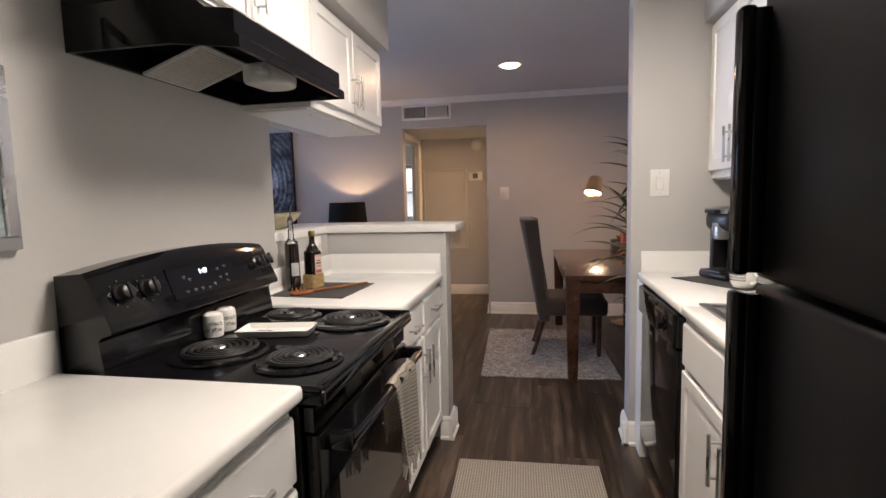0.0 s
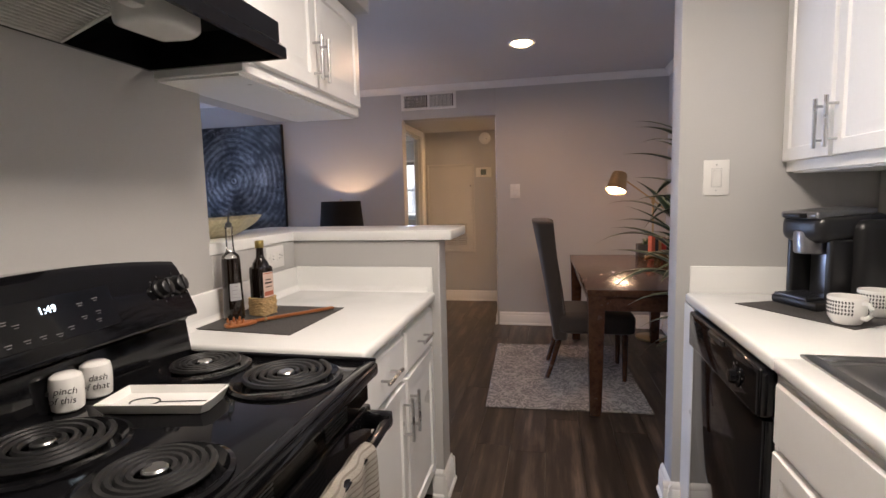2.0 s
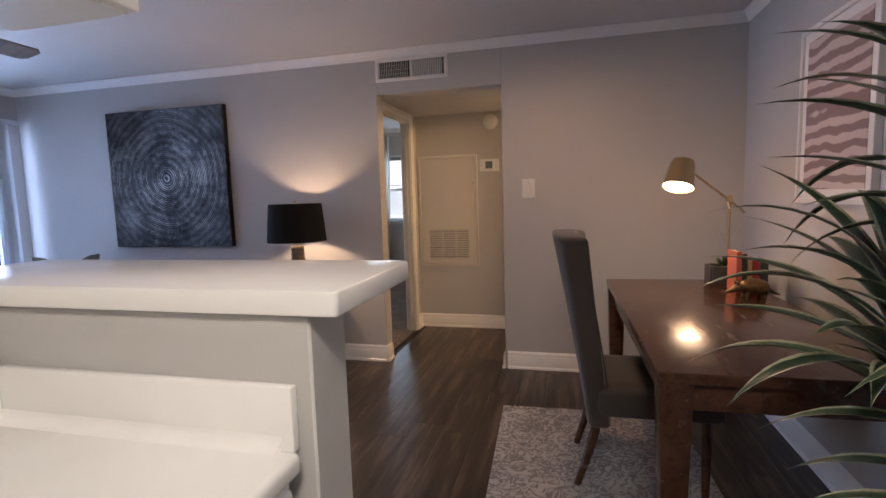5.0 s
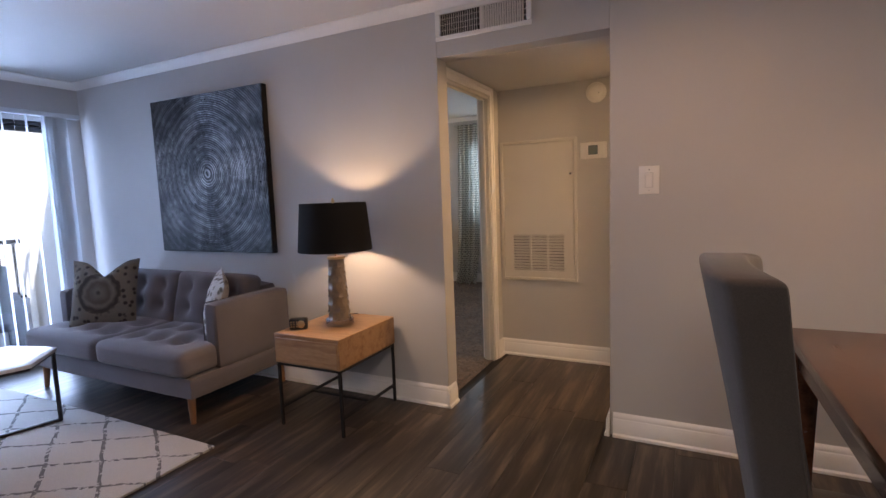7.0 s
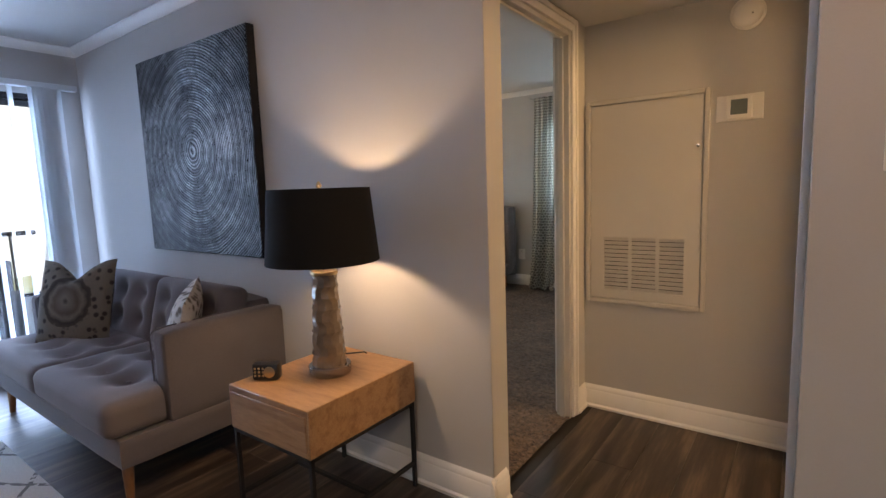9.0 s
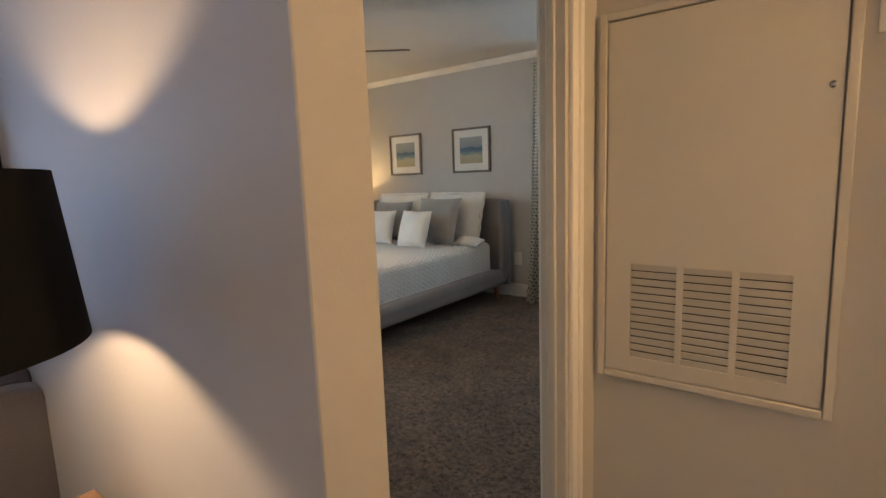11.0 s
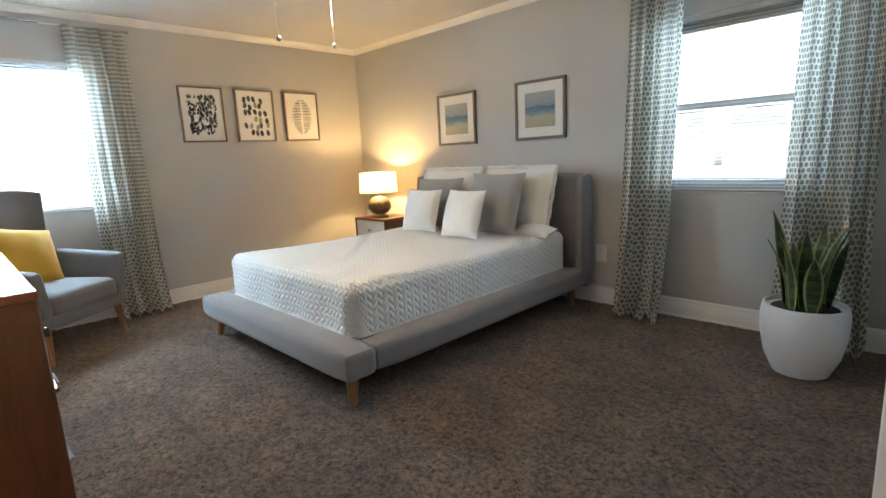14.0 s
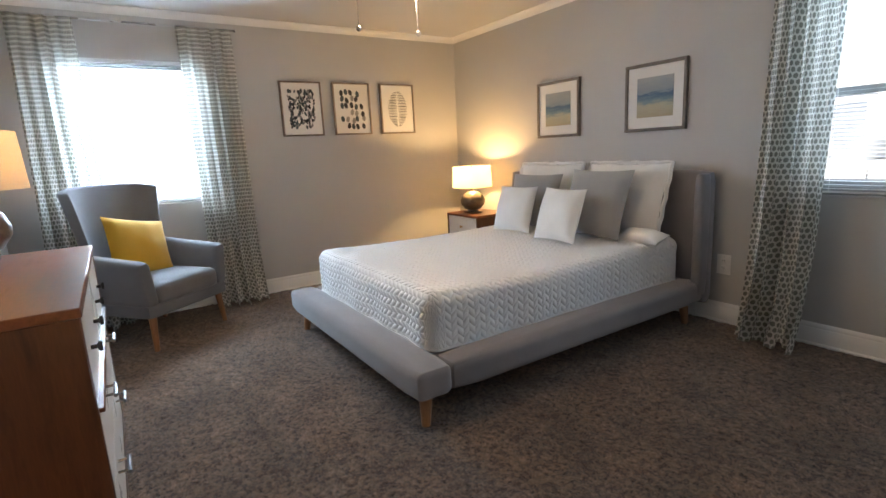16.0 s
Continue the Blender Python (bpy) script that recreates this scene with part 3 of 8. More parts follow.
def bar_pull(length, upright):
    a = tube([(0, -0.032, -length / 2), (0, -0.032, length / 2)], 0.006, 10)
    b = [tube([(0, 0.0, s * length * 0.34), (0, -0.032, s * length * 0.34)], 0.0045, 8) for s in (-1, 1)]
    return turned(joined(a, *b), pose(0, 0, 0, 0, 0 if upright else 90, 0))


def front(parent, x, z, w, h, hx, hz, upright, drawer=False):
    """A cabinet door or drawer with its bar handle, on the cabinet's front plane."""
    ob = part("drawer_front" if drawer else "door", turned(ring_panel(w, h, SLAB if drawer else RAISED), pose(x, 0, z)), M_CAB, parent)
    part("handle", turned(bar_pull(0.15 if upright else 0.13, upright), pose(hx, -0.019, hz)), M_STEEL, ob, "brushed steel bar handle")
    return ob


def base_cabinet(m, w, bays, label, depth=0.60, h=0.872, fronts=True):
    c = thing("base_cabinet", m, label, "cabinet", "kitchen base cabinets")
    part("body", boxes([(0, 0, 0.10, w, depth, h)], 0.002, 1), M_CAB, c)
    part("toe_kick", box(0.005, 0.065, 0, w - 0.005, depth, 0.10), M_CAB, c)
    for x, bw, kind in bays:
        g = 0.012
        if kind in ("both_l", "both_r"):
            front(c, x + g, 0.70, bw - 2 * g, 0.145, x + bw / 2, 0.772, False, True)
            front(c, x + g, 0.135, bw - 2 * g, 0.545, x + (bw - 0.04 if kind == "both_r" else 0.04), 0.56, True)
        elif kind == "panel":
            part("false_front", turned(ring_panel(bw - 2 * g, 0.15, SLAB), pose(x + g, 0, 0.70)), M_CAB, c)
        elif kind in ("door_l", "door_r"):
            front(c, x + g, 0.135, bw - 2 * g, 0.545, x + (bw - 0.04 if kind == "door_r" else 0.04), 0.56, True)
        elif kind == "drawers":
            for k, (z, hh) in enumerate(((0.70, 0.145), (0.42, 0.265), (0.135, 0.27))):
                front(c, x + g, z, bw - 2 * g, hh, x + bw / 2, z + hh / 2, False, True)
    return c


base_cabinet(pose(-0.345, 1.72, 0, 0, 0, 90), 0.825, [(0.0, 0.41, "both_r"), (0.41, 0.41, "both_l")], "white painted base cabinet with drawers beside the stove")
base_cabinet(pose(-0.345, 0.03, 0, 0, 0, 90), 0.912, [(0.0, 0.456, "both_r"), (0.456, 0.456, "drawers")], "white painted base cabinet with steel bar handles")
base_cabinet(pose(-0.345, -1.19, 0, 0, 0, 90), 1.21, [(0.0, 0.6, "both_r"), (0.6, 0.6, "both_l")], "white painted base cabinet at the kitchen end")
zone = SINK_SIDE
base_cabinet(pose(0.70, 1.845, 0, 0, 0, -90), 0.90, [(0.0, 0.90, "panel"), (0.0, 0.45, "door_r"), (0.45, 0.45, "door_l")], "white painted sink cabinet beside the dishwasher")


def wall_cabinet(m, w, h, doors, label, depth=0.305, low=0.035):
    c = thing("wall_cabinet", m, label, "cabinet", "kitchen wall cabinets")
    part("body", joined(box(0, 0, 0.0, w, depth, h, 0.002, 1), box(0.012, 0.02, -0.006, w - 0.012, depth - 0.012, 0.0)), M_CAB, c)
    for x, bw, hand in doors:
        front(c, x + 0.01, low, bw - 0.02, h - low - 0.02, x + (bw - 0.032 if hand > 0 else 0.032), low + 0.10, True)
    return c


zone = WHOLE
wall_cabinet(pose(-0.611, 1.755, 1.658, 0, 0, 90), 0.85, SOFFIT - 1.658, [(0.0, 0.43, 1), (0.42, 0.42, -1)], "white wall cabinet hanging over the pass-through")
wall_cabinet(pose(-0.611, 0.95, 1.805, 0, 0, 90), 0.803, SOFFIT - 1.805, [(0.0, 0.40, 1), (0.40, 0.40, -1)], "short white wall cabinet above the range hood")
wall_cabinet(pose(1.055, 2.562, 1.363, 0, 0, -90), 0.76, SOFFIT - 1.363, [(0.0, 0.335, 1), (0.335, 0.425, -1)], "white wall cabinet above the coffee maker")
wall_cabinet(pose(1.055, 1.80, 1.363, 0, 0, -90), 0.84, SOFFIT - 1.363, [(0.0, 0.42, 1), (0.42, 0.42, -1)], "white wall cabinet above the sink")


def worktop(name, label, specs, splash):
    c = thing(name, pose(0, 0, 0), label, "countertop")
    part("top", boxes(specs, 0.012, 3), M_COUNTER, c)
    for s in splash:
        part("backsplash", box(*s, 0.004, 2), M_COUNTER, c)
    return c


zone = STOVE_SIDE
corner_top = worktop("countertop", "white laminate countertop in the kitchen corner", [(-0.948, 1.718, 0.874, -0.310, 2.532, 0.912)], [(-0.948, 1.718, 0.906, -0.93, 2.53, 1.014), (-0.934, 2.529, 0.906, -0.322, 2.548, 1.0145)])
cove = [(-0.002, -0.002), (0.022, -0.002)] + [(0.022 - 0.022 * math.sin(a * math.pi / 12), 0.022 - 0.022 * math.cos(a * math.pi / 12)) for a in range(7)] + [(-0.002, 0.022)]
part("cove", turned(prism(cove, 0.0, 0.79), pose(-0.93, 2.529, 0.912, 90, 0, 0)), M_COUNTER, corner_top)
part("cove", turned(prism(cove, 0.0, 0.585), pose(-0.345, 2.529, 0.912, 90, 0, -90)), M_COUNTER, corner_top)
worktop("countertop", "white laminate countertop beside the stove", [(-0.948, -1.19, 0.874, -0.310, 0.948, 0.912)], [(-0.948, -1.19, 0.906, -0.93, 0.948, 1.014)])
zone = SINK_SIDE
worktop("countertop", "white laminate countertop around the sink", [(0.672, 1.83, 0.874, 1.308, 2.618, 0.912), (0.672, 0.95, 0.874, 0.745, 1.83, 0.912), (1.16, 0.95, 0.874, 1.308, 1.83, 0.912), (0.745, 0.95, 0.874, 1.16, 1.03, 0.912)], [(1.29, 0.95, 0.906, 1.308, 2.615, 1.014), (0.69, 2.617, 0.906, 1.308, 2.633, 1.014)])
zone = STOVE_SIDE
bar = thing("bar_top", pose(0, 0, 0), "white laminate raised breakfast bar top", "bar counter")
part("top", prism([(-1.27, 1.99), (-0.945, 1.99), (-0.945, 2.535), (-0.244, 2.535), (-0.239, 2.54), (-0.239, 2.882), (-0.257, 2.90), (-1.27, 2.90)], 1.127, 1.167, 0.006, 2), M_COUNTER, bar)

# sink
zone = SINK_SIDE
sink = thing("sink", pose(0.745, 1.03, 0.912), "brushed steel drop-in kitchen sink", "sink")
part("rim", boxes([(-0.012, -0.012, -0.001, 0.02, 0.812, 0.006), (0.395, -0.012, -0.001, 0.427, 0.812, 0.006), (0.02, -0.012, -0.001, 0.395, 0.02, 0.006), (0.02, 0.78, -0.001, 0.395, 0.812, 0.006)], 0.003, 2), M_SINK, sink)
bowl = box(0.01, 0.01, -0.18, 0.405, 0.79, 0.003)
bmesh.ops.delete(bowl, geom=[f for f in bowl.faces if f.normal.z > 0.9], context="FACES")
bmesh.ops.bevel(bowl, geom=[e for e in bowl.edges if not e.is_boundary], offset=0.045, segments=4, profile=0.5, affect="EDGES")
bmesh.ops.reverse_faces(bowl, faces=bowl.faces[:])
part("basin", bowl, M_SINK, sink)
part("drain", turned(lathe([(0.042, 0), (0.042, 0.004), (0.03, 0.005), (0.028, 0.002)], 20), pose(0.2, 0.4, -0.179)), M_STEEL, sink)
part("faucet", joined(turned(lathe([(0.026, 0), (0.026, 0.02), (0.016, 0.04), (0.014, 0.06)], 16), pose(0.432, 0.4, 0.0)), tube([(0.432, 0.4, 0.05), (0.432, 0.4, 0.2), (0.40, 0.4, 0.26), (0.32, 0.4, 0.27), (0.25, 0.4, 0.22)], 0.011, 10)), M_STEEL, sink, "steel gooseneck faucet")


zone = STOVE_SIDE


# stove
def stove():
    s = thing("stove", pose(-0.94, 0.957, 0) @ Matrix.Diagonal((1.0, 1.0, 0.982, 1.0)), "black electric coil stove with a towel on its oven door", "stove")
    W, D = 0.756, 0.66
    part("body", box(0.02, 0.004, 0.03, 0.61, W - 0.004, 0.87, 0.004, 1), M_BLACK, s)
    for x in (0.06, 0.56):
        for y in (0.05, W - 0.05):
            part("leg", turned(lathe([(0.018, 0), (0.016, 0.03)], 10), pose(x, y, 0)), M_PLASTIC_K, s)
    part("cooktop", joined(box(0.05, 0.0, 0.872, D + 0.01, W, 0.908, 0.010, 3), boxes([(0.06, 0.0, 0.906, D + 0.005, 0.016, 0.918), (0.06, W - 0.016, 0.906, D + 0.005, W, 0.918), (D - 0.02, 0.016, 0.905, D + 0.006, W - 0.016, 0.916)], 0.005, 2)), M_BLACK, s)
    # backguard: a bowed console on a lower riser
    top = lambda y: 1.166 + 0.028 * (1 - ((y - W / 2) / (W / 2)) ** 2)
    prof = lambda y: [(0.005, 0.905), (0.125, 0.905), (0.112, 1.0), (0.122, 1.012), (0.150, 1.02), (0.150, 1.032), (0.098, top(y) - 0.018), (0.082, top(y)), (0.005, top(y) - 0.006)]
    bm = bmesh.new()
    n = 16
    rows = [[bm.verts.new((x, W * k / n, z)) for x, z in prof(W * k / n)] for k in range(n + 1)]
    for a, b in zip(rows, rows[1:]):
        for k in range(len(a)):
            j = (k + 1) % len(a)
            bm.faces.new((a[k], a[j], b[j], b[k]))
    bm.faces.new(rows[0][::-1])
    bm.faces.new(rows[-1])
    bmesh.ops.recalc_face_normals(bm, faces=bm.faces[:])
    part("console", bm, M_BLACK, s, angle=28)

    def on_face(y, z, dx=0.0):
        """A spot on the sloping console face, its normal along local -y."""
        rise = top(y) - 0.018 - 1.032
        return pose(0.150 - (z - 1.032) * 0.052 / rise + dx, y, z, 0, 0, 90) @ pose(0, 0, 0, -math.degrees(math.atan2(0.052, rise)), 0, 0)

    for y in (0.070, 0.150, 0.668, 0.722):
        k = part("knob", turned(joined(turned(lathe([(0.026, 0), (0.026, 0.006), (0.021, 0.010), (0.019, 0.026), (0.015, 0.029)], 20), pose(0, 0, 0, 90, 0, 0)), box(-0.005, -0.034, -0.021, 0.005, -0.024, 0.021, 0.002, 1)), on_face(y, 1.105)), M_PLASTIC_K, s, "glossy black control knob")
        part("dial_mark", turned(joined(*[turned(box(-0.0012, -0.002, 0.032, 0.0012, -0.001, 0.037), pose(0, 0, 0, 0, a, 0)) for a in range(0, 360, 45)]), on_face(y, 1.105)), M_MARK, k, "fine pale dial marks")
    part("control_panel", turned(boxes([(-0.14, -0.0025, -0.048, 0.155, 0.004, 0.046)], 0.001, 1), on_face(0.365, 1.10)), M_BLACKGLASS, s, "dark glass touch panel")
    for u, v in ((-0.085, -0.03), (-0.05, -0.03), (-0.02, -0.03), (0.012, -0.034), (0.04, -0.026), (0.075, -0.012), (0.11, -0.008), (0.075, 0.018), (0.112, 0.022), (-0.08, 0.014), (-0.06, 0.004), (0.105, -0.026)):
        part("key_mark", turned(boxes([(u - 0.008, -0.0036, v - 0.001, u + 0.006, -0.0028, v + 0.001), (u - 0.005, -0.0036, v - 0.006, u + 0.004, -0.0028, v - 0.0045)]), on_face(0.365, 1.10)), M_MARK, s)
    # clock digits 1:49
    f = bpy.data.curves.new("clock_digits", "FONT")
    f.body, f.size, f.align_x, f.align_y, f.extrude = "1:49", 0.022, "CENTER", "CENTER", 0.0002
    f.materials.append(M_LED)
    d = new("clock_digits", f)
    d.parent, d.matrix_basis = s, on_face(0.370, 1.118) @ pose(0, -0.004, 0, 90, 0, 0)
    # coil burners: drip bowl, spiral and centre cap
    for k, (x, y, r) in enumerate(((0.52, 0.185, 0.082), (0.265, 0.225, 0.100), (0.50, 0.600, 0.100), (0.255, 0.640, 0.080))):
        b = part("burner", turned(lathe([(r + 0.030, 0.909), (r + 0.030, 0.913), (r + 0.022, 0.916), (r + 0.012, 0.911), (0.03, 0.9095)], 36), pose(x, y, 0)), M_BLACK, s, "black drip bowl")
        turns = 4.2
        pts = [((0.026 + (r - 0.026) * a / (turns * 28)) * math.cos(2 * math.pi * a / 28), (0.026 + (r - 0.026) * a / (turns * 28)) * math.sin(2 * math.pi * a / 28), 0.924) for a in range(int(turns * 28) + 1)]
        part("coil", turned(tube(pts, 0.0065, 6), pose(x, y, 0)), M_COIL, b, "dark grey spiral heating coil")
        part("cap", turned(lathe([(0.019, 0.914), (0.019, 0.927), (0.016, 0.930), (0.006, 0.929)], 20), pose(x, y, 0)), M_STEEL, b, "steel centre cap")
    # oven front
    door = part("oven_door", box(0.612, 0.012, 0.27, 0.650, W - 0.012, 0.80, 0.008, 2), M_BLACK, s)
    part("oven_window", box(0.648, 0.10, 0.36, 0.6525, W - 0.10, 0.66, 0.002, 1), M_BLACKGLASS, door, "dark glass oven window")
    part("oven_handle", joined(tube([(0.705, 0.05, 0.775), (0.712, 0.20, 0.778), (0.714, 0.38, 0.78), (0.712, 0.56, 0.778), (0.705, W - 0.05, 0.775)], 0.014, 10), box(0.645, 0.035, 0.755, 0.715, 0.07, 0.795, 0.006, 2), box(0.645, W - 0.07, 0.755, 0.715, W - 0.035, 0.795, 0.006, 2)), M_BLACK, door)
    part("vent_strip", box(0.612, 0.01, 0.805, 0.642, W - 0.01, 0.868, 0.004, 1), M_BLACK, s)
    for c in (0.24, 0.55):
        for k in range(6):
            part("vent_slot", box(0.641, c - 0.055, 0.815 + 0.008 * k, 0.6445, c + 0.055, 0.8185 + 0.008 * k), M_DARKSTEEL, s)
    part("drawer", box(0.612, 0.012, 0.06, 0.645, W - 0.012, 0.262, 0.006, 2), M_BLACK, s)
    return s


M_MARK = plain("pale_print", (0.11, 0.11, 0.11), 0.5, bump=0.0)
M_LED = glow("clock_led", (0.75, 0.9, 1.0), 2.2)
stove()


def towel():
    """A striped towel over the oven handle, front fall longer, with a fringe."""
    t = thing("dish_towel", pose(-0.228, 1.30, 0.766), "beige and white striped fringed towel on the oven handle", "towel")
    bm = bmesh.new()
    nu, nv = 22, 34
    path = [(-0.030, -0.17), (-0.026, 0.0), (-0.012, 0.018), (0.004, 0.020), (0.018, 0.004), (0.022, -0.25)]
    seg = [0]
    for a, b in zip(path, path[1:]):
        seg.append(seg[-1] + math.hypot(b[0] - a[0], b[1] - a[1]))
    grid = []
    for j in range(nv + 1):
        s = seg[-1] * j / nv
        k = max(i for i in range(len(seg) - 1) if seg[i] <= s)
        f = (s - seg[k]) / (seg[k + 1] - seg[k])
        px, pz = [path[k][i] + f * (path[k + 1][i] - path[k][i]) for i in (0, 1)]
        hang = max(0.0, -pz) / 0.25
        row = []
        for i in range(nu + 1):
            u = i / nu
            y = 0.205 * u * (1 - 0.22 * hang) + 0.03 * hang
            row.append(bm.verts.new((px + (0.004 + 0.012 * hang) * math.sin(u * 14 + 1.5 * hang) * (1 if px > 0 else 0.4), y, pz)))
        grid.append(row)
    for a, b in zip(grid, grid[1:]):
        for i in range(nu):
            bm.faces.new((a[i], a[i + 1], b[i + 1], b[i]))
    bmesh.ops.solidify(bm, geom=bm.faces[:], thickness=0.004)
    part("cloth", bm, M_TOWEL, t)
    fr = []
    for i in range(16):
        y = 0.033 + 0.0102 * i
        x = 0.022 + 0.014 * math.sin(i * 0.95 + 1.5)
        fr.append(tube([(x, y, -0.245), (x + 0.004, y + 0.003 * math.sin(i), -0.27), (x + 0.002, y + 0.006 * math.sin(2 * i), -0.295)], 0.0045, 5, 0.003))
    part("fringe", joined(*fr), M_TOWEL_F, t, "twisted pale fringe")


def towel_mat():
    m, n, l, b = shader("towel_stripe")
    tc = n.new("ShaderNodeTexCoord")
    sep = n.new("ShaderNodeSeparateXYZ")
    l.new(tc.outputs["Object"], sep.inputs[0])
    w = math_node(n, l, "SINE", math_node(n, l, "MULTIPLY", sep.outputs[2], 520.0))
    stripe = ramp(n, l, w, [(0.62, (0.62, 0.58, 0.52)), (0.74, (0.30, 0.26, 0.22))])
    band = ramp(n, l, sep.outputs[2], [(0.0, grey(0)), (1.0, grey(1))])
    top = math_node(n, l, "GREATER_THAN", sep.outputs[2], -0.055)
    fine = noise_tex(n, l, coords(n, l), 400, 2)
    base = mixed(n, l, math_node(n, l, "MULTIPLY", top, 0.35), stripe, (0.50, 0.46, 0.40))
    l.new(mixed(n, l, 1.0, base, ramp(n, l, fine, [(0.3, grey(0.75)), (0.7, grey(1.05))]), "MULTIPLY"), b.inputs["Base Color"])
    b.inputs["Roughness"].default_value = 0.95
    bumped(n, l, b, fine, 0.4, 0.002)
    return m


M_TOWEL, M_TOWEL_F = towel_mat(), fabric("towel_fringe", (0.60, 0.56, 0.50))
towel()


M_MATTE_BLACK = plain("matte_black", (0.004, 0.004, 0.004), 0.8, fine=120, bump=0.1, spec=0.1)
M_FILTER = plain("greasy_aluminium", (0.55, 0.54, 0.52), 0.45, 0.0, vary=0.12, scale=20, fine=160, bump=0.1)


def range_hood():
    h = thing("range_hood", pose(-0.948, 1.058, 1.675), "black under-cabinet range hood with a mesh filter", "range hood")
    W = 0.735
    plan = [(0, 0), (0.29, 0), (0.425, 0.07), (0.425, W), (0, W)]
    neck = [(0, 0), (0.29, 0), (0.315, 0.02), (0.315, W), (0, W)]

    def inset(ring, d):
        return [(min(max(x, d), max(p[0] for p in ring) - d), min(max(y, d), W - d)) for x, y in ring]

    bm = bmesh.new()
    rings = [[bm.verts.new((x, y, z)) for x, y in p] for p, z in ((inset(plan, 0.012), 0.09), (inset(plan, 0.012), 0.0), (plan, 0.0), (plan, 0.028), (neck, 0.130))]
    for lo, hi in zip(rings, rings[1:]):
        for q in range(5):
            bm.faces.new((lo[q], lo[(q + 1) % 5], hi[(q + 1) % 5], hi[q]))
    bm.faces.new(rings[-1])
    bmesh.ops.recalc_face_normals(bm, faces=bm.faces[:])
    part("body", bm, M_BLACK, h)
    part("underside", prism(inset(plan, 0.014), 0.086, 0.092), M_MATTE_BLACK, h, "matte black hollow underside")
    # a grease filter that slopes up into the hollow
    fm = pose(0.016, 0.225, 0.002, 0, -19, 0)
    f = part("filter_frame", turned(boxes([(0.0, 0.0, -0.006, 0.21, 0.010, 0.004), (0.0, 0.225, -0.006, 0.21, 0.235, 0.004), (0.0, 0.010, -0.006, 0.010, 0.225, 0.004), (0.20, 0.010, -0.006, 0.21, 0.225, 0.004)], 0.002, 1), fm), M_FILTER, h, "aluminium filter frame")
    rib = part("filter_rib", turned(tube([(0, 0.012, 0), (0, 0.223, 0)], 0.0036, 6), pose(0, 0, 0)), M_FILTER, f, "ribbed aluminium grease filter")
    rib.matrix_basis = fm @ pose(0.016, 0, -0.001)
    for k in range(1, 17):
        share(rib, fm @ pose(0.016 + 0.0111 * k, 0, -0.001))
    # dark steel sheet that stands in for the shaded gaps between ribs
    part("filter_mesh", turned(box(0.008, 0.008, 0.001, 0.202, 0.227, 0.004), fm), M_DARKSTEEL, f)
    lens = prism([(0.235, 0.375), (0.275, 0.355), (0.345, 0.36), (0.372, 0.40), (0.365, 0.485), (0.32, 0.51), (0.25, 0.50)], -0.012, 0.05, 0.014, 3)
    part("lamp_lens", lens, M_FROST, h, "frosted plastic lamp cover")
    part("lamp_clip", box(0.30, 0.325, 0.010, 0.335, 0.365, 0.03, 0.006, 2), M_FROST, h)
    part("switch_plate", turned(box(-0.035, -0.002, -0.011, 0.035, 0.002, 0.011, 0.001, 1), pose(0.366, 0.58, 0.079, -43, 0, 90)), M_PLASTIC_K, h)
    for k in (-0.016, 0.016):
        part("switch", turned(box(k - 0.009, -0.006, -0.006, k + 0.009, -0.001, 0.006, 0.001, 1), pose(0.366, 0.58, 0.079, -43, 0, 90)), M_BLACK, h)


range_hood()


def fridge():
    f = thing("refrigerator", pose(0.538, 0.155, 0), "black two-door top-freezer refrigerator with bar handles", "refrigerator")
    W = 0.745
    part("body", box(0.062, 0.0, 0.03, 0.745, W, 1.60, 0.006, 2), M_BLACKTEX, f)
    part("gasket", box(0.052, 0.012, 0.065, 0.066, W - 0.012, 1.595), M_PLASTIC_K, f)
    part("hinge_cap", box(0.01, 0.02, 1.60, 0.10, 0.09, 1.617, 0.005, 2), M_PLASTIC_K, f)
    for y in (0.06, W - 0.06):
        for x in (0.12, 0.68):
            part("foot", turned(lathe([(0.022, 0), (0.018, 0.03)], 10), pose(x, y, 0)), M_PLASTIC_K, f)
    for z0, z1, hz0, hz1 in ((1.158, 1.605, 1.165, 1.58), (0.06, 1.148, 0.62, 1.140)):
        d = part("door", box(0.0, 0.0, z0, 0.06, W, z1, 0.012, 3), M_BLACKTEX, f)
        y = W - 0.022
        part("handle", joined(box(-0.044, y - 0.016, hz0, -0.020, y + 0.016, hz1, 0.008, 2), box(-0.026, y - 0.012, hz0 + 0.004, 0.004, y + 0.008, hz1 - 0.004, 0.005, 2)), M_BLACK, d, "glossy black door handle")


zone = SINK_SIDE
fridge()


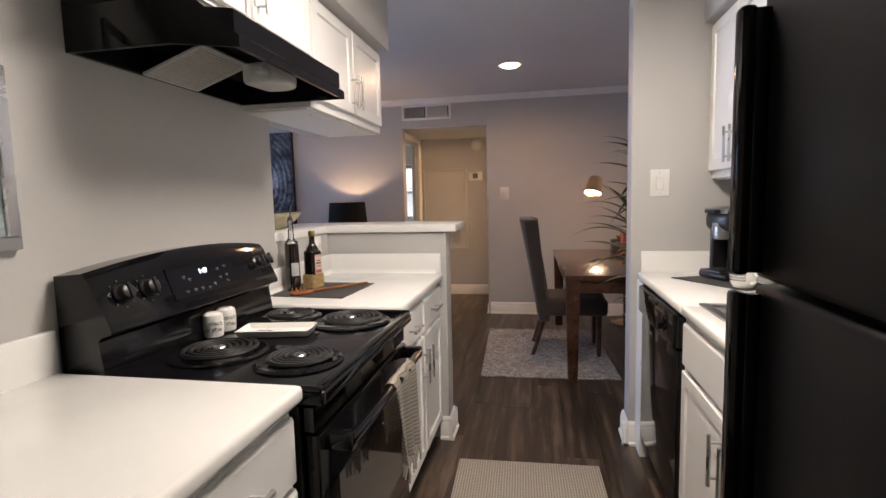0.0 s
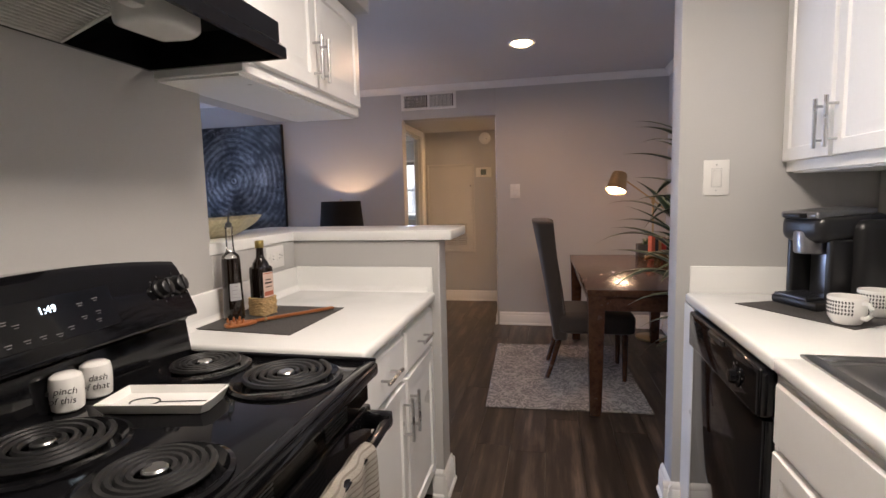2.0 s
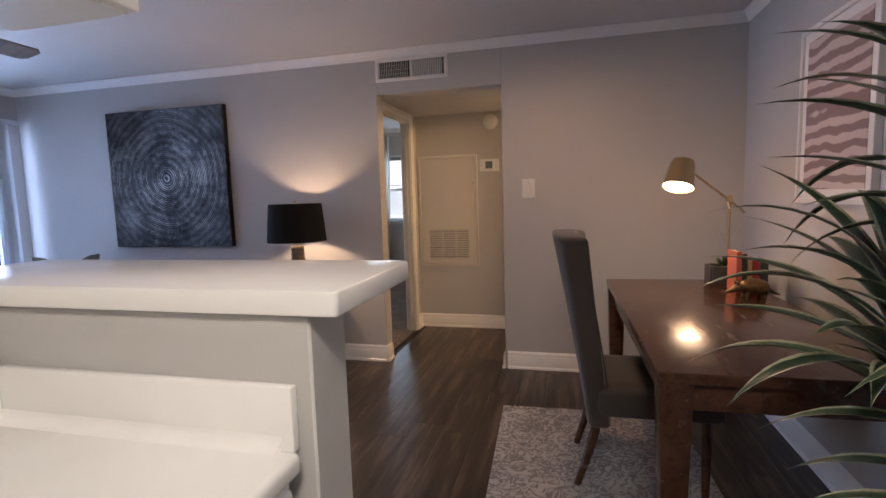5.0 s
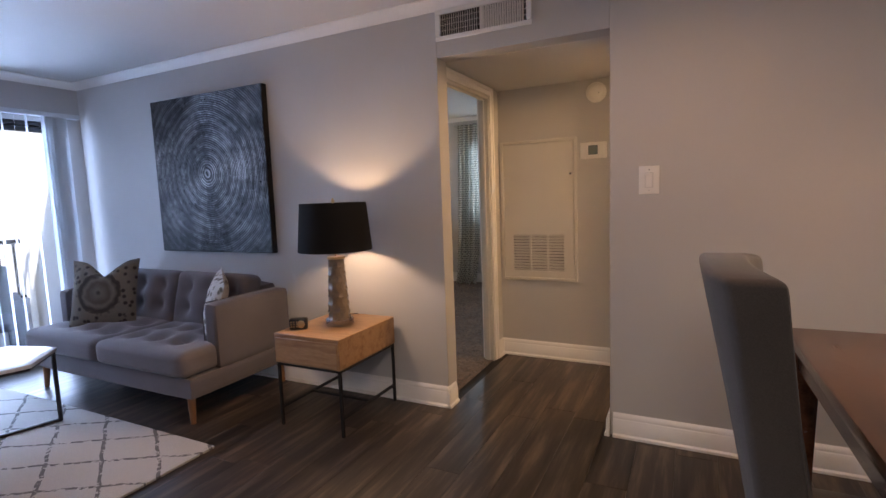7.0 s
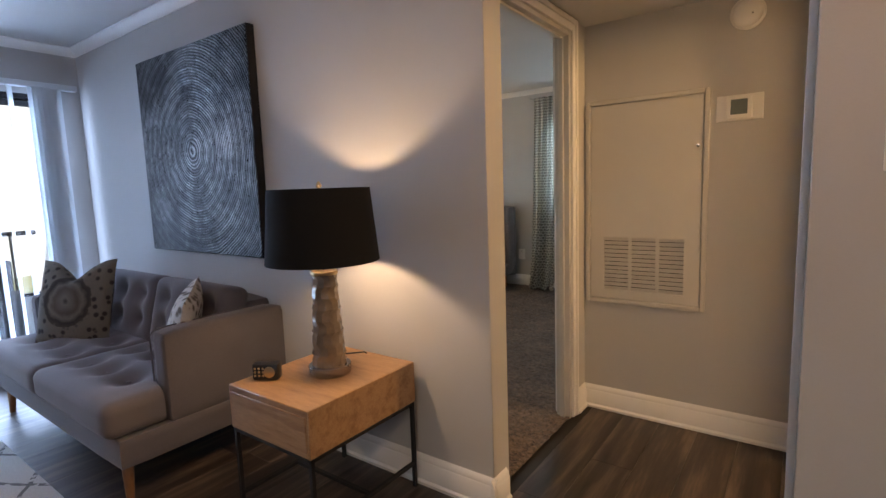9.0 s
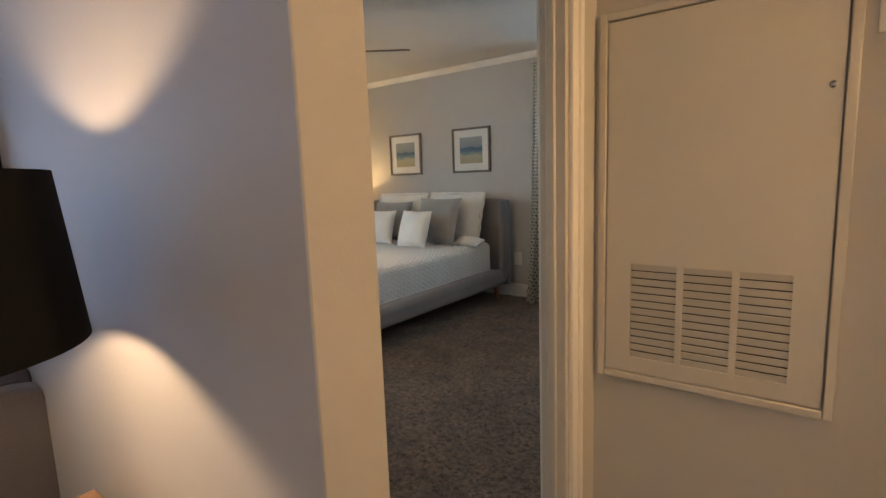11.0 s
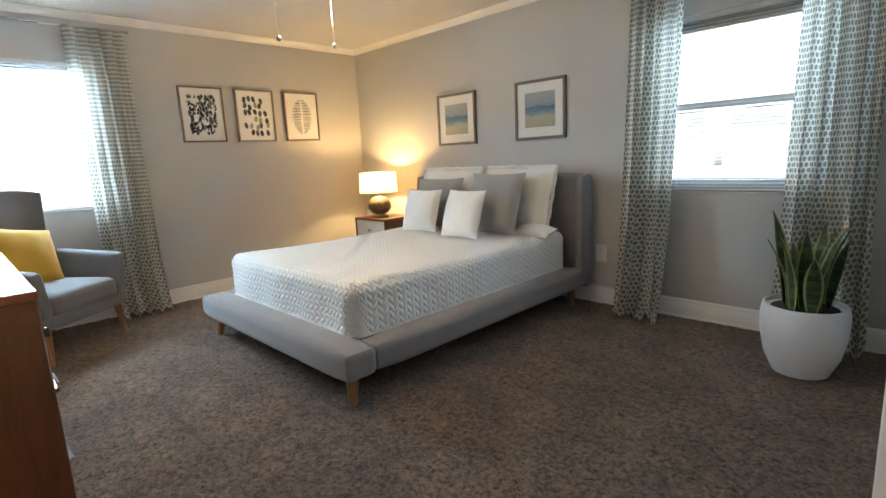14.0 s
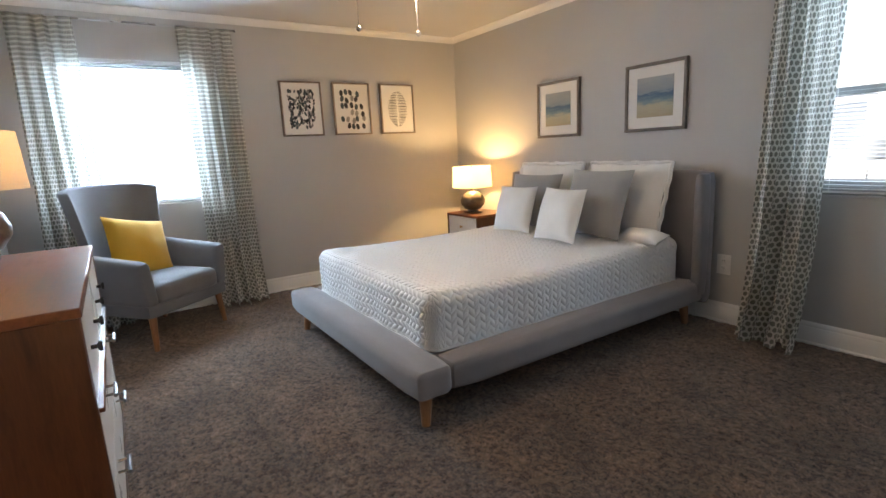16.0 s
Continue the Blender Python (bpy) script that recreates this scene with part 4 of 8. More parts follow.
def dishwasher():
    d = thing("dishwasher", pose(0.675, 2.50, 0) @ Matrix.Diagonal((1, 1.05, 1, 1)), "black built-in dishwasher with a round dial", "dishwasher")
    m = pose(0, 0, 0, 0, 0, -90)
    part("body", turned(box(0.006, 0.03, 0.1, 0.594, 0.57, 0.868), m), M_PLASTIC_K, d)
    part("kick_plate", turned(box(0.006, 0.06, 0.0, 0.594, 0.09, 0.098), m), M_BLACK, d)
    part("door", turned(box(0.004, 0.0, 0.115, 0.596, 0.03, 0.735, 0.006, 2), m), M_BLACK, d)
    part("control_panel", turned(box(0.002, -0.016, 0.74, 0.598, 0.03, 0.868, 0.010, 3), m), M_BLACK, d)
    part("dial", turned(turned(lathe([(0.030, 0), (0.030, 0.004), (0.020, 0.008), (0.018, 0.022), (0.014, 0.024)], 22), pose(0.47, -0.016, 0.80, 90, 0, 0)), m), M_BLACK, d, "round black cycle dial")
    part("latch", turned(box(0.24, -0.024, 0.845, 0.36, -0.012, 0.862, 0.003, 1), m), M_PLASTIC_K, d)
    part("dial_mark", turned(joined(*[turned(box(-0.001, -0.0185, 0.034, 0.001, -0.017, 0.040), pose(0.47, 0, 0.80, 0, a, 0)) for a in range(-120, 150, 40)]), m), M_MARK, d)


dishwasher()
structure("filler_strip", boxes([(0.675, 2.502, 0.0, 1.30, 2.633, 0.872), (0.70, 1.847, 0.0, 1.30, 1.866, 0.872)], 0.002, 1), M_CAB, "white cabinet filler beside the dishwasher", "filler strip")


def placemat(pts, z, label):
    return tagged(part("placemat", turned(prism(pts, z, z + 0.0025), zone), M_MAT), label, "placemat")


M_MAT = fabric("charcoal_vinyl_weave", (0.085, 0.080, 0.078), 300, 0.3, 0.4, 0.7, 0.0)
zone = STOVE_SIDE
placemat([(-0.585, 1.835), (-0.572, 2.195), (-0.925, 2.205), (-0.925, 1.862)], 0.9125, "charcoal woven placemat under bottles")
zone = SINK_SIDE
placemat([(0.785, 2.42), (0.98, 2.10), (1.25, 2.27), (1.07, 2.53)], 0.9125, "charcoal woven placemat under the coffee maker")

M_DARKGLASS = plain("dark_bottle", (0.012, 0.008, 0.006), 0.08, vary=0.1, bump=0.0, coat=0.5)
M_LABEL = plain("cream_label", (0.66, 0.50, 0.42), 0.6, vary=0.06)
M_LABEL_W = plain("grey_label", (0.42, 0.42, 0.43), 0.6, vary=0.06)
M_GOLDCAP = plain("gold_cap", (0.42, 0.33, 0.12), 0.35, 1.0)
M_PRINT = plain("dark_print", (0.05, 0.03, 0.025), 0.6, bump=0.0)
M_RED_PRINT = plain("red_print", (0.42, 0.12, 0.07), 0.6, bump=0.0)
zone = STOVE_SIDE
def curved_label(r0, r1, z0, z1, half):
    """A thin paper wrapped round a tapering bottle, centred on local +x."""
    bm = bmesh.new()
    ring = []
    for k in range(9):
        a = math.radians(half * (k / 4 - 1))
        ring.append([bm.verts.new(((r + d) * math.cos(a), (r + d) * math.sin(a), z)) for r, z in ((r0, z0), (r1, z1)) for d in (0.0, 0.0006)])
    for p, q in zip(ring, ring[1:]):
        for i, j in ((1, 3), (3, 2), (2, 0), (0, 1)):
            bm.faces.new((p[i], q[i], q[j], p[j]))
    for e in (ring[0], ring[-1]):
        bm.faces.new((e[0], e[1], e[3], e[2]))
    bmesh.ops.recalc_face_normals(bm, faces=bm.faces[:])
    return bm


tall = thing("bottle", pose(-0.875, 1.995, 0.915, 0, 0, -38) @ Matrix.Diagonal((0.89, 0.89, 1.0, 1.0)), "tall oil bottle with a metal pourer", "bottle", "oil bottles")
part("bottle_body", lathe([(0.034, 0.0), (0.0375, 0.004), (0.0375, 0.03), (0.0355, 0.09), (0.0335, 0.185), (0.0325, 0.204)], 28), M_DARKGLASS, tall, "dark vinegar inside")
part("neck", lathe([(0.032, 0.205), (0.030, 0.213), (0.020, 0.221), (0.0145, 0.232), (0.0125, 0.30), (0.015, 0.302), (0.015, 0.308), (0.010, 0.309)], 20), M_CLEAR, tall, "clear glass neck")
part("pourer", joined(lathe([(0.011, 0.305), (0.012, 0.318), (0.006, 0.322)], 14), tube([(0, 0, 0.32), (0.002, 0.002, 0.345), (0.008, 0.006, 0.372)], 0.0038, 8)), M_DARKSTEEL, tall, "steel pour spout")
part("label", curved_label(0.0371, 0.0350, 0.066, 0.122, 32), M_LABEL_W, tall, "grey paper label")
for k in range(4):
    part("print_line", curved_label(0.0370 - 0.0004 * k, 0.0370 - 0.0004 * k, 0.076 + 0.012 * k, 0.0766 + 0.012 * k, 16 if k % 2 else 22), M_PRINT, tall)
sq = thing("bottle", pose(-0.815, 2.07, 0.915, 0, 0, -14), "square dark olive oil bottle in a wicker cup", "bottle", "oil bottles")
part("glass", joined(box(-0.030, -0.030, 0.01, 0.030, 0.030, 0.168, 0.010, 3), lathe([(0.029, 0.160), (0.026, 0.178), (0.015, 0.195), (0.0125, 0.205), (0.0125, 0.232)], 20)), M_DARKGLASS, sq)
part("cap", lathe([(0.0145, 0.230), (0.0148, 0.252), (0.013, 0.255)], 20), M_GOLDCAP, sq, "gold screw cap")
part("label", box(0.0295, -0.022, 0.062, 0.0315, 0.022, 0.148, 0.0005, 1), M_LABEL, sq, "cream and red paper label")
for z0, z1, w in ((0.142, 0.145, 0.018), (0.12, 0.124, 0.012), (0.108, 0.114, 0.016), (0.096, 0.099, 0.013), (0.068, 0.082, 0.019)):
    part("print_line", box(0.0315, -w, z0, 0.0322, w, z1), M_RED_PRINT if z0 in (0.068, 0.142) else M_PRINT, sq)


def weave_cup():
    rows = []
    for k in range(11):
        r, z = 0.0345, 0.004 + 0.0055 * k
        pts = []
        for a in range(49):
            t = 2 * math.pi * a / 48
            c, s = math.cos(t), math.sin(t)
            q = (abs(c) ** 6 + abs(s) ** 6) ** (-1 / 6)
            wob = 0.0012 * math.sin(a * math.pi / 2 + k * math.pi / 2)
            pts.append(((r + wob) * q * c, (r + wob) * q * s, z))
        rows.append(tube(pts, 0.0032, 5))
    return joined(*rows)


part("wicker_cup", weave_cup(), plain("wicker", (0.52, 0.36, 0.17), 0.8, vary=0.25, scale=60), sq, "plaited straw cup")

M_TWINE = fabric("twine", (0.30, 0.22, 0.13))
spoon = thing("pasta_spoon", pose(-0.79, 1.915, 0.9155, 0, 0, 50), "wooden pasta spoon lying on the placemat", "spoon")
part("handle", turned(boxes([(0.03, -0.007, 0.004, 0.31, 0.007, 0.014)], 0.004, 2), pose(0, 0, 0)), M_SPOON, spoon)
part("head", prism([(-0.055, -0.012), (-0.045, -0.024), (0.0, -0.026), (0.04, -0.012), (0.04, 0.012), (0.0, 0.026), (-0.045, 0.024), (-0.055, 0.012)], 0.001, 0.012, 0.004, 2), M_SPOON, spoon)
for x in (-0.04, -0.022, -0.004):
    for y in (-0.019, 0.019):
        part("tooth", turned(lathe([(0.005, 0), (0.0035, 0.011), (0.002, 0.015)], 8), pose(x, y, 0.011)), M_SPOON, spoon)
part("twine", turned(lathe([(0.0085, -0.004), (0.0095, 0), (0.0085, 0.004)], 10), pose(0.07, 0, 0.009, 0, 90, 0)), M_TWINE, spoon, "knotted twine")

zone = STOVE_SIDE
M_INK = plain("black_ink", (0.02, 0.02, 0.02), 0.6, bump=0.0)


def lettering(parent, text, size, m, mat, name="lettering"):
    c = bpy.data.curves.new(name, "FONT")
    c.body, c.size, c.align_x, c.align_y, c.extrude, c.shear = text, size, "CENTER", "CENTER", 0.0002, 0.25
    c.materials.append(mat)
    ob = new(name, c)
    ob.parent, ob.matrix_basis = parent, m
    return ob


def shaker(m, top, low):
    s = thing("shaker", m, "white ceramic shaker with handwritten lettering", "shaker", "salt and pepper shakers")
    part("body", lathe([(0.024, 0.0), (0.0285, 0.004), (0.0305, 0.03), (0.0305, 0.055), (0.028, 0.070), (0.020, 0.076), (0.006, 0.077)], 28), M_CERAMIC, s)
    lettering(s, top, 0.019, pose(0.0, -0.0312, 0.047, 90, 0, 0), M_INK)
    lettering(s, low, 0.019, pose(0.0, -0.0312, 0.028, 90, 0, 0), M_INK)


shaker(pose(-0.800, 1.335, 0.893, 0, 0, 32), "a pinch", "of this")
shaker(pose(-0.806, 1.408, 0.893, 0, 0, 40), "a dash", "of that")

rest = thing("spoon_rest", pose(-0.612, 1.385, 0.893, 0, 0, 10), "white rectangular ceramic spoon rest with a drawn spoon", "spoon rest")
tray = bmesh.new()
loops = []
for ins, z in ((0.012, 0.0), (0.0, 0.022), (0.004, 0.0235), (0.012, 0.008), (0.02, 0.006)):
    loops.append([tray.verts.new(p) for p in ((-0.115 + ins, -0.055 + ins, z), (0.105 - ins, -0.055 + ins, z), (0.115 - ins, -0.035 + ins * 0.5, z + (0.004 if z > 0.01 else 0)), (0.115 - ins, 0.035 - ins * 0.5, z + (0.004 if z > 0.01 else 0)), (0.105 - ins, 0.055 - ins, z), (-0.115 + ins, 0.055 - ins, z))])
for a, b in zip(loops, loops[1:]):
    for k in range(6):
        tray.faces.new((a[k], a[(k + 1) % 6], b[(k + 1) % 6], b[k]))
tray.faces.new(loops[0][::-1])
tray.faces.new(loops[-1])
part("dish", tray, M_CERAMIC, rest)
part("spoon_drawing", joined(tube([(0.03 * math.cos(a / 20 * 2 * math.pi) - 0.045, 0.02 * math.sin(a / 20 * 2 * math.pi), 0.0068) for a in range(21)], 0.0017, 5), tube([(-0.015, 0, 0.0068), (0.085, 0.004, 0.0068)], 0.0013, 5)), M_INK, rest, "black spoon outline")


def coffee_maker():
    c = thing("coffee_maker", pose(1.06, 2.42, 0.915, 0, 0, 20), "black and silver single-cup coffee maker", "coffee maker")
    # the brewing front faces -x
    part("base", box(-0.125, -0.085, 0.0, 0.15, 0.095, 0.030, 0.010, 2), M_PLASTIC_K, c)
    part("column", box(0.0, -0.115, 0.028, 0.16, 0.100, 0.285, 0.032, 4), M_PLASTIC_K, c)
    part("head", box(-0.112, -0.082, 0.212, 0.155, 0.090, 0.305, 0.034, 4), M_PLASTIC_K, c)
    part("lid", turned(box(-0.118, -0.070, -0.012, 0.10, 0.078, 0.012, 0.010, 3), pose(0, 0, 0.307, 0, -3, 0)), M_STEELK, c, "brushed silver top lever")
    part("lid_handle", box(-0.145, -0.030, 0.292, -0.105, 0.038, 0.308, 0.006, 2), M_PLASTIC_K, c)
    part("collar", turned(lathe([(0.045, 0.175), (0.05, 0.18), (0.056, 0.245), (0.053, 0.25)], 28), pose(-0.060, 0.005, 0)), M_STEELK, c, "smoky chrome brew head")
    part("bay_back", box(-0.008, -0.052, 0.035, 0.004, 0.062, 0.205, 0.004, 2), M_STEELK, c, "brushed silver cup bay")
    for y in (-0.082, 0.066):
        part("pillar", box(-0.075, y, 0.028, 0.01, y + 0.026, 0.225, 0.010, 3), M_PLASTIC_K, c)
    part("drip_tray", box(-0.135, -0.06, 0.03, -0.02, 0.07, 0.040, 0.004, 2), M_DARKSTEEL, c, "slotted steel drip tray")
    for k in range(6):
        part("tray_slot", box(-0.128 + 0.018 * k, -0.05, 0.0395, -0.119 + 0.018 * k, 0.06, 0.0415), M_PLASTIC_K, c)
    part("tank", box(0.025, 0.102, 0.02, 0.15, 0.135, 0.28, 0.015, 3), M_CLEAR, c, "clear water tank")


zone = SINK_SIDE
M_STEELK = plain("grey_silver", (0.32, 0.32, 0.33), 0.3, 0.9)
coffee_maker()


def mug(m, label):
    g = thing("mug", m, label, "mug", "mugs by the coffee maker")
    part("cup", lathe([(0.026, 0.0), (0.034, 0.003), (0.045, 0.022), (0.048, 0.045), (0.048, 0.078), (0.0465, 0.080), (0.0445, 0.078), (0.0445, 0.03), (0.03, 0.010), (0.002, 0.009)], 32), M_CERAMIC, g)
    part("handle", tube([(0.046, 0, 0.066), (0.062, 0, 0.068), (0.072, 0, 0.055), (0.070, 0, 0.038), (0.058, 0, 0.026), (0.045, 0, 0.025)], 0.006, 8), M_CERAMIC, g)
    for k in range(4):
        z = 0.036 + 0.0105 * k
        band = joined(*[turned(box(0.0475, -0.0018, -0.0035, 0.0489, 0.0018, 0.0035), pose(0, 0, z, 0, 0, a) @ pose(0, 0, 0, 18 if k % 2 else -18, 0, 0)) for a in range(30, 336, 9)])
        part("pattern_band", band, M_INK, g, "grey patterned band")


mug(pose(0.99, 2.165, 0.915, 0, 0, -70), "white mug with a grey geometric pattern")
mug(pose(1.12, 2.27, 0.915, 0, 0, -50), "white mug with a grey geometric pattern")
board = thing("cutting_board", pose(1.262, 1.98, 0.9135, 0, 12, 0), "dark wooden cutting board leaning on the wall", "cutting board")
part("board", box(-0.01, -0.12, 0.0, 0.012, 0.12, 0.21, 0.006, 2), M_WALNUT_SHADED, board)


def wall_plate(m, label, kind):
    p = thing("light_switch" if kind == "switch" else "outlet", m, label, "switch" if kind == "switch" else "outlet")
    part("plate", box(-0.045, -0.006, -0.066, 0.045, 0.0, 0.066, 0.003, 2), M_PLASTIC_W, p)
    if kind == "switch":
        # greyer plate that paints the shaded gap outlining the rocker
        part("bezel", box(-0.0185, -0.0075, -0.0355, 0.0185, -0.005, 0.0355, 0.001, 1), M_FROST, p)
        part("rocker", turned(box(-0.016, -0.011, -0.033, 0.016, -0.004, 0.033, 0.002, 1), pose(0, 0, 0, 4, 0, 0)), M_PLASTIC_W, p)
    else:
        for s in (-1, 1):
            part("socket", box(-0.018, -0.0085, s * 0.024 - 0.015, 0.018, -0.005, s * 0.024 + 0.015, 0.004, 2), M_PLASTIC_W, p)
            for x in (-0.007, 0.007):
                part("slot", box(x - 0.0012, -0.0092, s * 0.024 - 0.002, x + 0.0012, -0.0083, s * 0.024 + 0.008), M_PLASTIC_K, p)
    for z in (-0.048, 0.048):
        part("screw", turned(lathe([(0.003, 0), (0.0025, 0.0012)], 8), pose(0, -0.006, z, 90, 0, 0)), M_STEEL, p)


zone = WHOLE
wall_plate(pose(0.822, 2.565, 1.349), "white rocker light switch on the wall end", "switch")
wall_plate(pose(-0.895, 2.33, 1.074, 0, 0, 90) @ pose(0, 0, 0, 0, 90, 0), "white wall outlet turned sideways above the counter", "outlet")
zone = LIVING
wall_plate(pose(-0.158, Y0, 1.288), "white rocker light switch beside the hall", "switch")
zone = BEDROOM
wall_plate(pose(-3.215, 9.405, 0.40), "white wall outlet beside the bed", "outlet")
wall_plate(pose(-2.78, 9.405, 0.37), "white wall plate under the window", "outlet")

zone = WHOLE
mat = thing("kitchen_mat", pose(0.195, 1.88, 0, 0, 0, 2), "beige woven kitchen mat on the floor", "mat")
part("rug_body", box(-0.335, -0.55, 0.0, 0.335, 0.41, 0.010, 0.004, 2), grid_weave("beige_mat", (0.55, 0.50, 0.44), (0.27, 0.24, 0.21), 260.0), mat)
kl = thing("ceiling_light", pose(0.25, 1.30, CEIL), "round white flush ceiling light", "ceiling light")
part("base", lathe([(0.24, -0.02), (0.245, -0.015), (0.245, 0.0)], 32), M_PLASTIC_W, kl)
part("diffuser", lathe([(0.05, -0.078), (0.14, -0.07), (0.20, -0.05), (0.228, -0.021)], 32), glow("diffuser_glow", (1.0, 0.86, 0.70), 3.0), kl)
pic = thing("wall_art", pose(-0.895, 0.58, 1.21, 0, 0, 90), "framed pale blue canvas on the kitchen wall", "picture")
part("frame", boxes([(-0.26, -0.02, 0, 0.26, 0, 0.03), (-0.26, -0.02, 0.57, 0.26, 0, 0.60), (-0.26, -0.02, 0.03, -0.23, 0, 0.57), (0.23, -0.02, 0.03, 0.26, 0, 0.57)], 0.003, 1), M_STEEL, pic)
part("picture", box(-0.23, -0.012, 0.03, 0.23, -0.004, 0.57), plain("pale_blue_paint", (0.35, 0.42, 0.45), 0.5, vary=0.4, scale=12), pic)


# ---- hall ----
zone = LIVING
panel = thing("return_air_panel", pose(-1.277, 6.47, 0.592), "painted return-air access panel with louvres on the hall wall", "access panel")
part("frame", boxes([(0, -0.016, 0, 0.022, 0, 1.034), (0.548, -0.016, 0, 0.57, 0, 1.034), (0.022, -0.016, 0, 0.548, 0, 0.022), (0.022, -0.016, 1.012, 0.548, 0, 1.034)], 0.003, 1), M_WALLTRIM, panel)
part("panel_door", box(0.026, -0.012, 0.345, 0.544, -0.002, 1.008), M_WALLTRIM, panel)
for sp in ((0.026, 0.026, 0.095, 0.345), (0.475, 0.026, 0.544, 0.345)):
    part("stile", box(sp[0], -0.012, sp[1], sp[2], -0.002, sp[3]), M_WALLTRIM, panel)
part("rail", box(0.095, -0.012, 0.026, 0.475, -0.002, 0.07), M_WALLTRIM, panel)
for x in (0.216, 0.347):
    part("mullion", box(x, -0.012, 0.07, x + 0.016, -0.002, 0.345), M_WALLTRIM, panel)
# black sheet painted in for the shade between and behind the louvres
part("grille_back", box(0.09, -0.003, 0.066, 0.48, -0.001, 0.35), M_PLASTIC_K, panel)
slat = part("louvre", turned(box(0, -0.0012, -0.0092, 0.119, 0.0012, 0.0092), pose(0, -0.0085, 0, 14, 0, 0)), M_WALLTRIM, panel)
for c in range(3):
    for k in range(13):
        m = pose(0.097 + 0.1325 * c, 0, 0.080 + 0.0214 * k)
        if c == 0 and k == 0:
            slat.matrix_basis = m
        else:
            share(slat, m)
part("lock", turned(lathe([(0.008, 0), (0.008, 0.004), (0.004, 0.006)], 12), pose(0.525, -0.012, 0.78, 90, 0, 0)), M_STEEL, panel)

thermo = thing("thermostat", pose(-0.594, 6.47, 1.523), "white wall thermostat with a small grey screen", "thermostat")
part("back_plate", box(-0.090, -0.008, -0.056, 0.090, 0.0, 0.056, 0.007, 3), M_PLASTIC_W, thermo)
part("case", box(-0.05, -0.026, -0.05, 0.05, -0.008, 0.05, 0.006, 3), M_PLASTIC_W, thermo)
part("screen", box(-0.032, -0.0275, -0.03, 0.032, -0.025, 0.034, 0.001, 1), plain("lcd_grey", (0.16, 0.19, 0.18), 0.15, bump=0), thermo, "grey display")
smoke = thing("smoke_detector", pose(-0.575, 6.47, 1.913), "round white smoke detector high on the hall wall", "smoke detector")
part("base", turned(lathe([(0.068, 0), (0.068, 0.010), (0.062, 0.014)], 32), pose(0, 0, 0, 90, 0, 0)), M_PLASTIC_W, smoke)
part("cover", turned(lathe([(0.058, 0.012), (0.055, 0.028), (0.046, 0.036), (0.02, 0.039)], 32), pose(0, 0, 0, 90, 0, 0)), M_PLASTIC_W, smoke)
part("indicator", turned(lathe([(0.004, 0.036), (0.003, 0.040)], 8), pose(0.02, 0, -0.01, 90, 0, 0)), M_PLASTIC_K, smoke)
vent = thing("air_vent", pose(-1.249, Y0, 2.089), "white metal supply air register above the hall opening", "air vent")
part("frame", boxes([(0, -0.012, 0, 0.542, 0, 0.024), (0, -0.012, 0.137, 0.542, 0, 0.161), (0, -0.012, 0.024, 0.028, 0, 0.137), (0.514, -0.012, 0.024, 0.542, 0, 0.137), (0.262, -0.012, 0.024, 0.280, 0, 0.137)], 0.003, 1), M_PLASTIC_W, vent)
# the wall is uncut: a black sheet gives the shade behind the fins
part("duct", box(0.02, -0.002, 0.018, 0.522, -0.0005, 0.143), M_PLASTIC_K, vent, "black sheet painted for the shade inside the register")
fin = part("fin", turned(box(-0.0012, -0.006, 0.0, 0.0012, 0.006, 0.113), pose(0, 0, 0, 0, 0, 28)), M_PLASTIC_W, vent)
fin.matrix_basis = pose(0.034, -0.007, 0.024)
for k in range(1, 36):
    x = 0.034 + 0.0132 * k
    if 0.258 < x < 0.284:
        continue
    share(fin, pose(x, -0.007, 0.024, 0, 0, 0 if x < 0.27 else -56))
bar_h = part("bar", box(0.028, -0.0085, -0.001, 0.514, -0.0065, 0.001), M_PLASTIC_W, vent)
bar_h.matrix_basis = pose(0, 0, 0.05)
for z in (0.08, 0.11):
    share(bar_h, pose(0, 0, z))

can = thing("recessed_light", pose(-0.024, 4.26, LCEIL), "round recessed ceiling light glowing warm", "ceiling light")
part("trim_ring", lathe([(0.075, -0.004), (0.092, -0.008), (0.095, -0.003), (0.095, 0.0)], 36), M_PLASTIC_W, can)
part("bulb", lathe([(0.02, -0.022), (0.055, -0.018), (0.070, -0.0085), (0.072, -0.005)], 32), glow("warm_bulb", (1.0, 0.72, 0.42), 14.0), can, "glowing warm bulb")


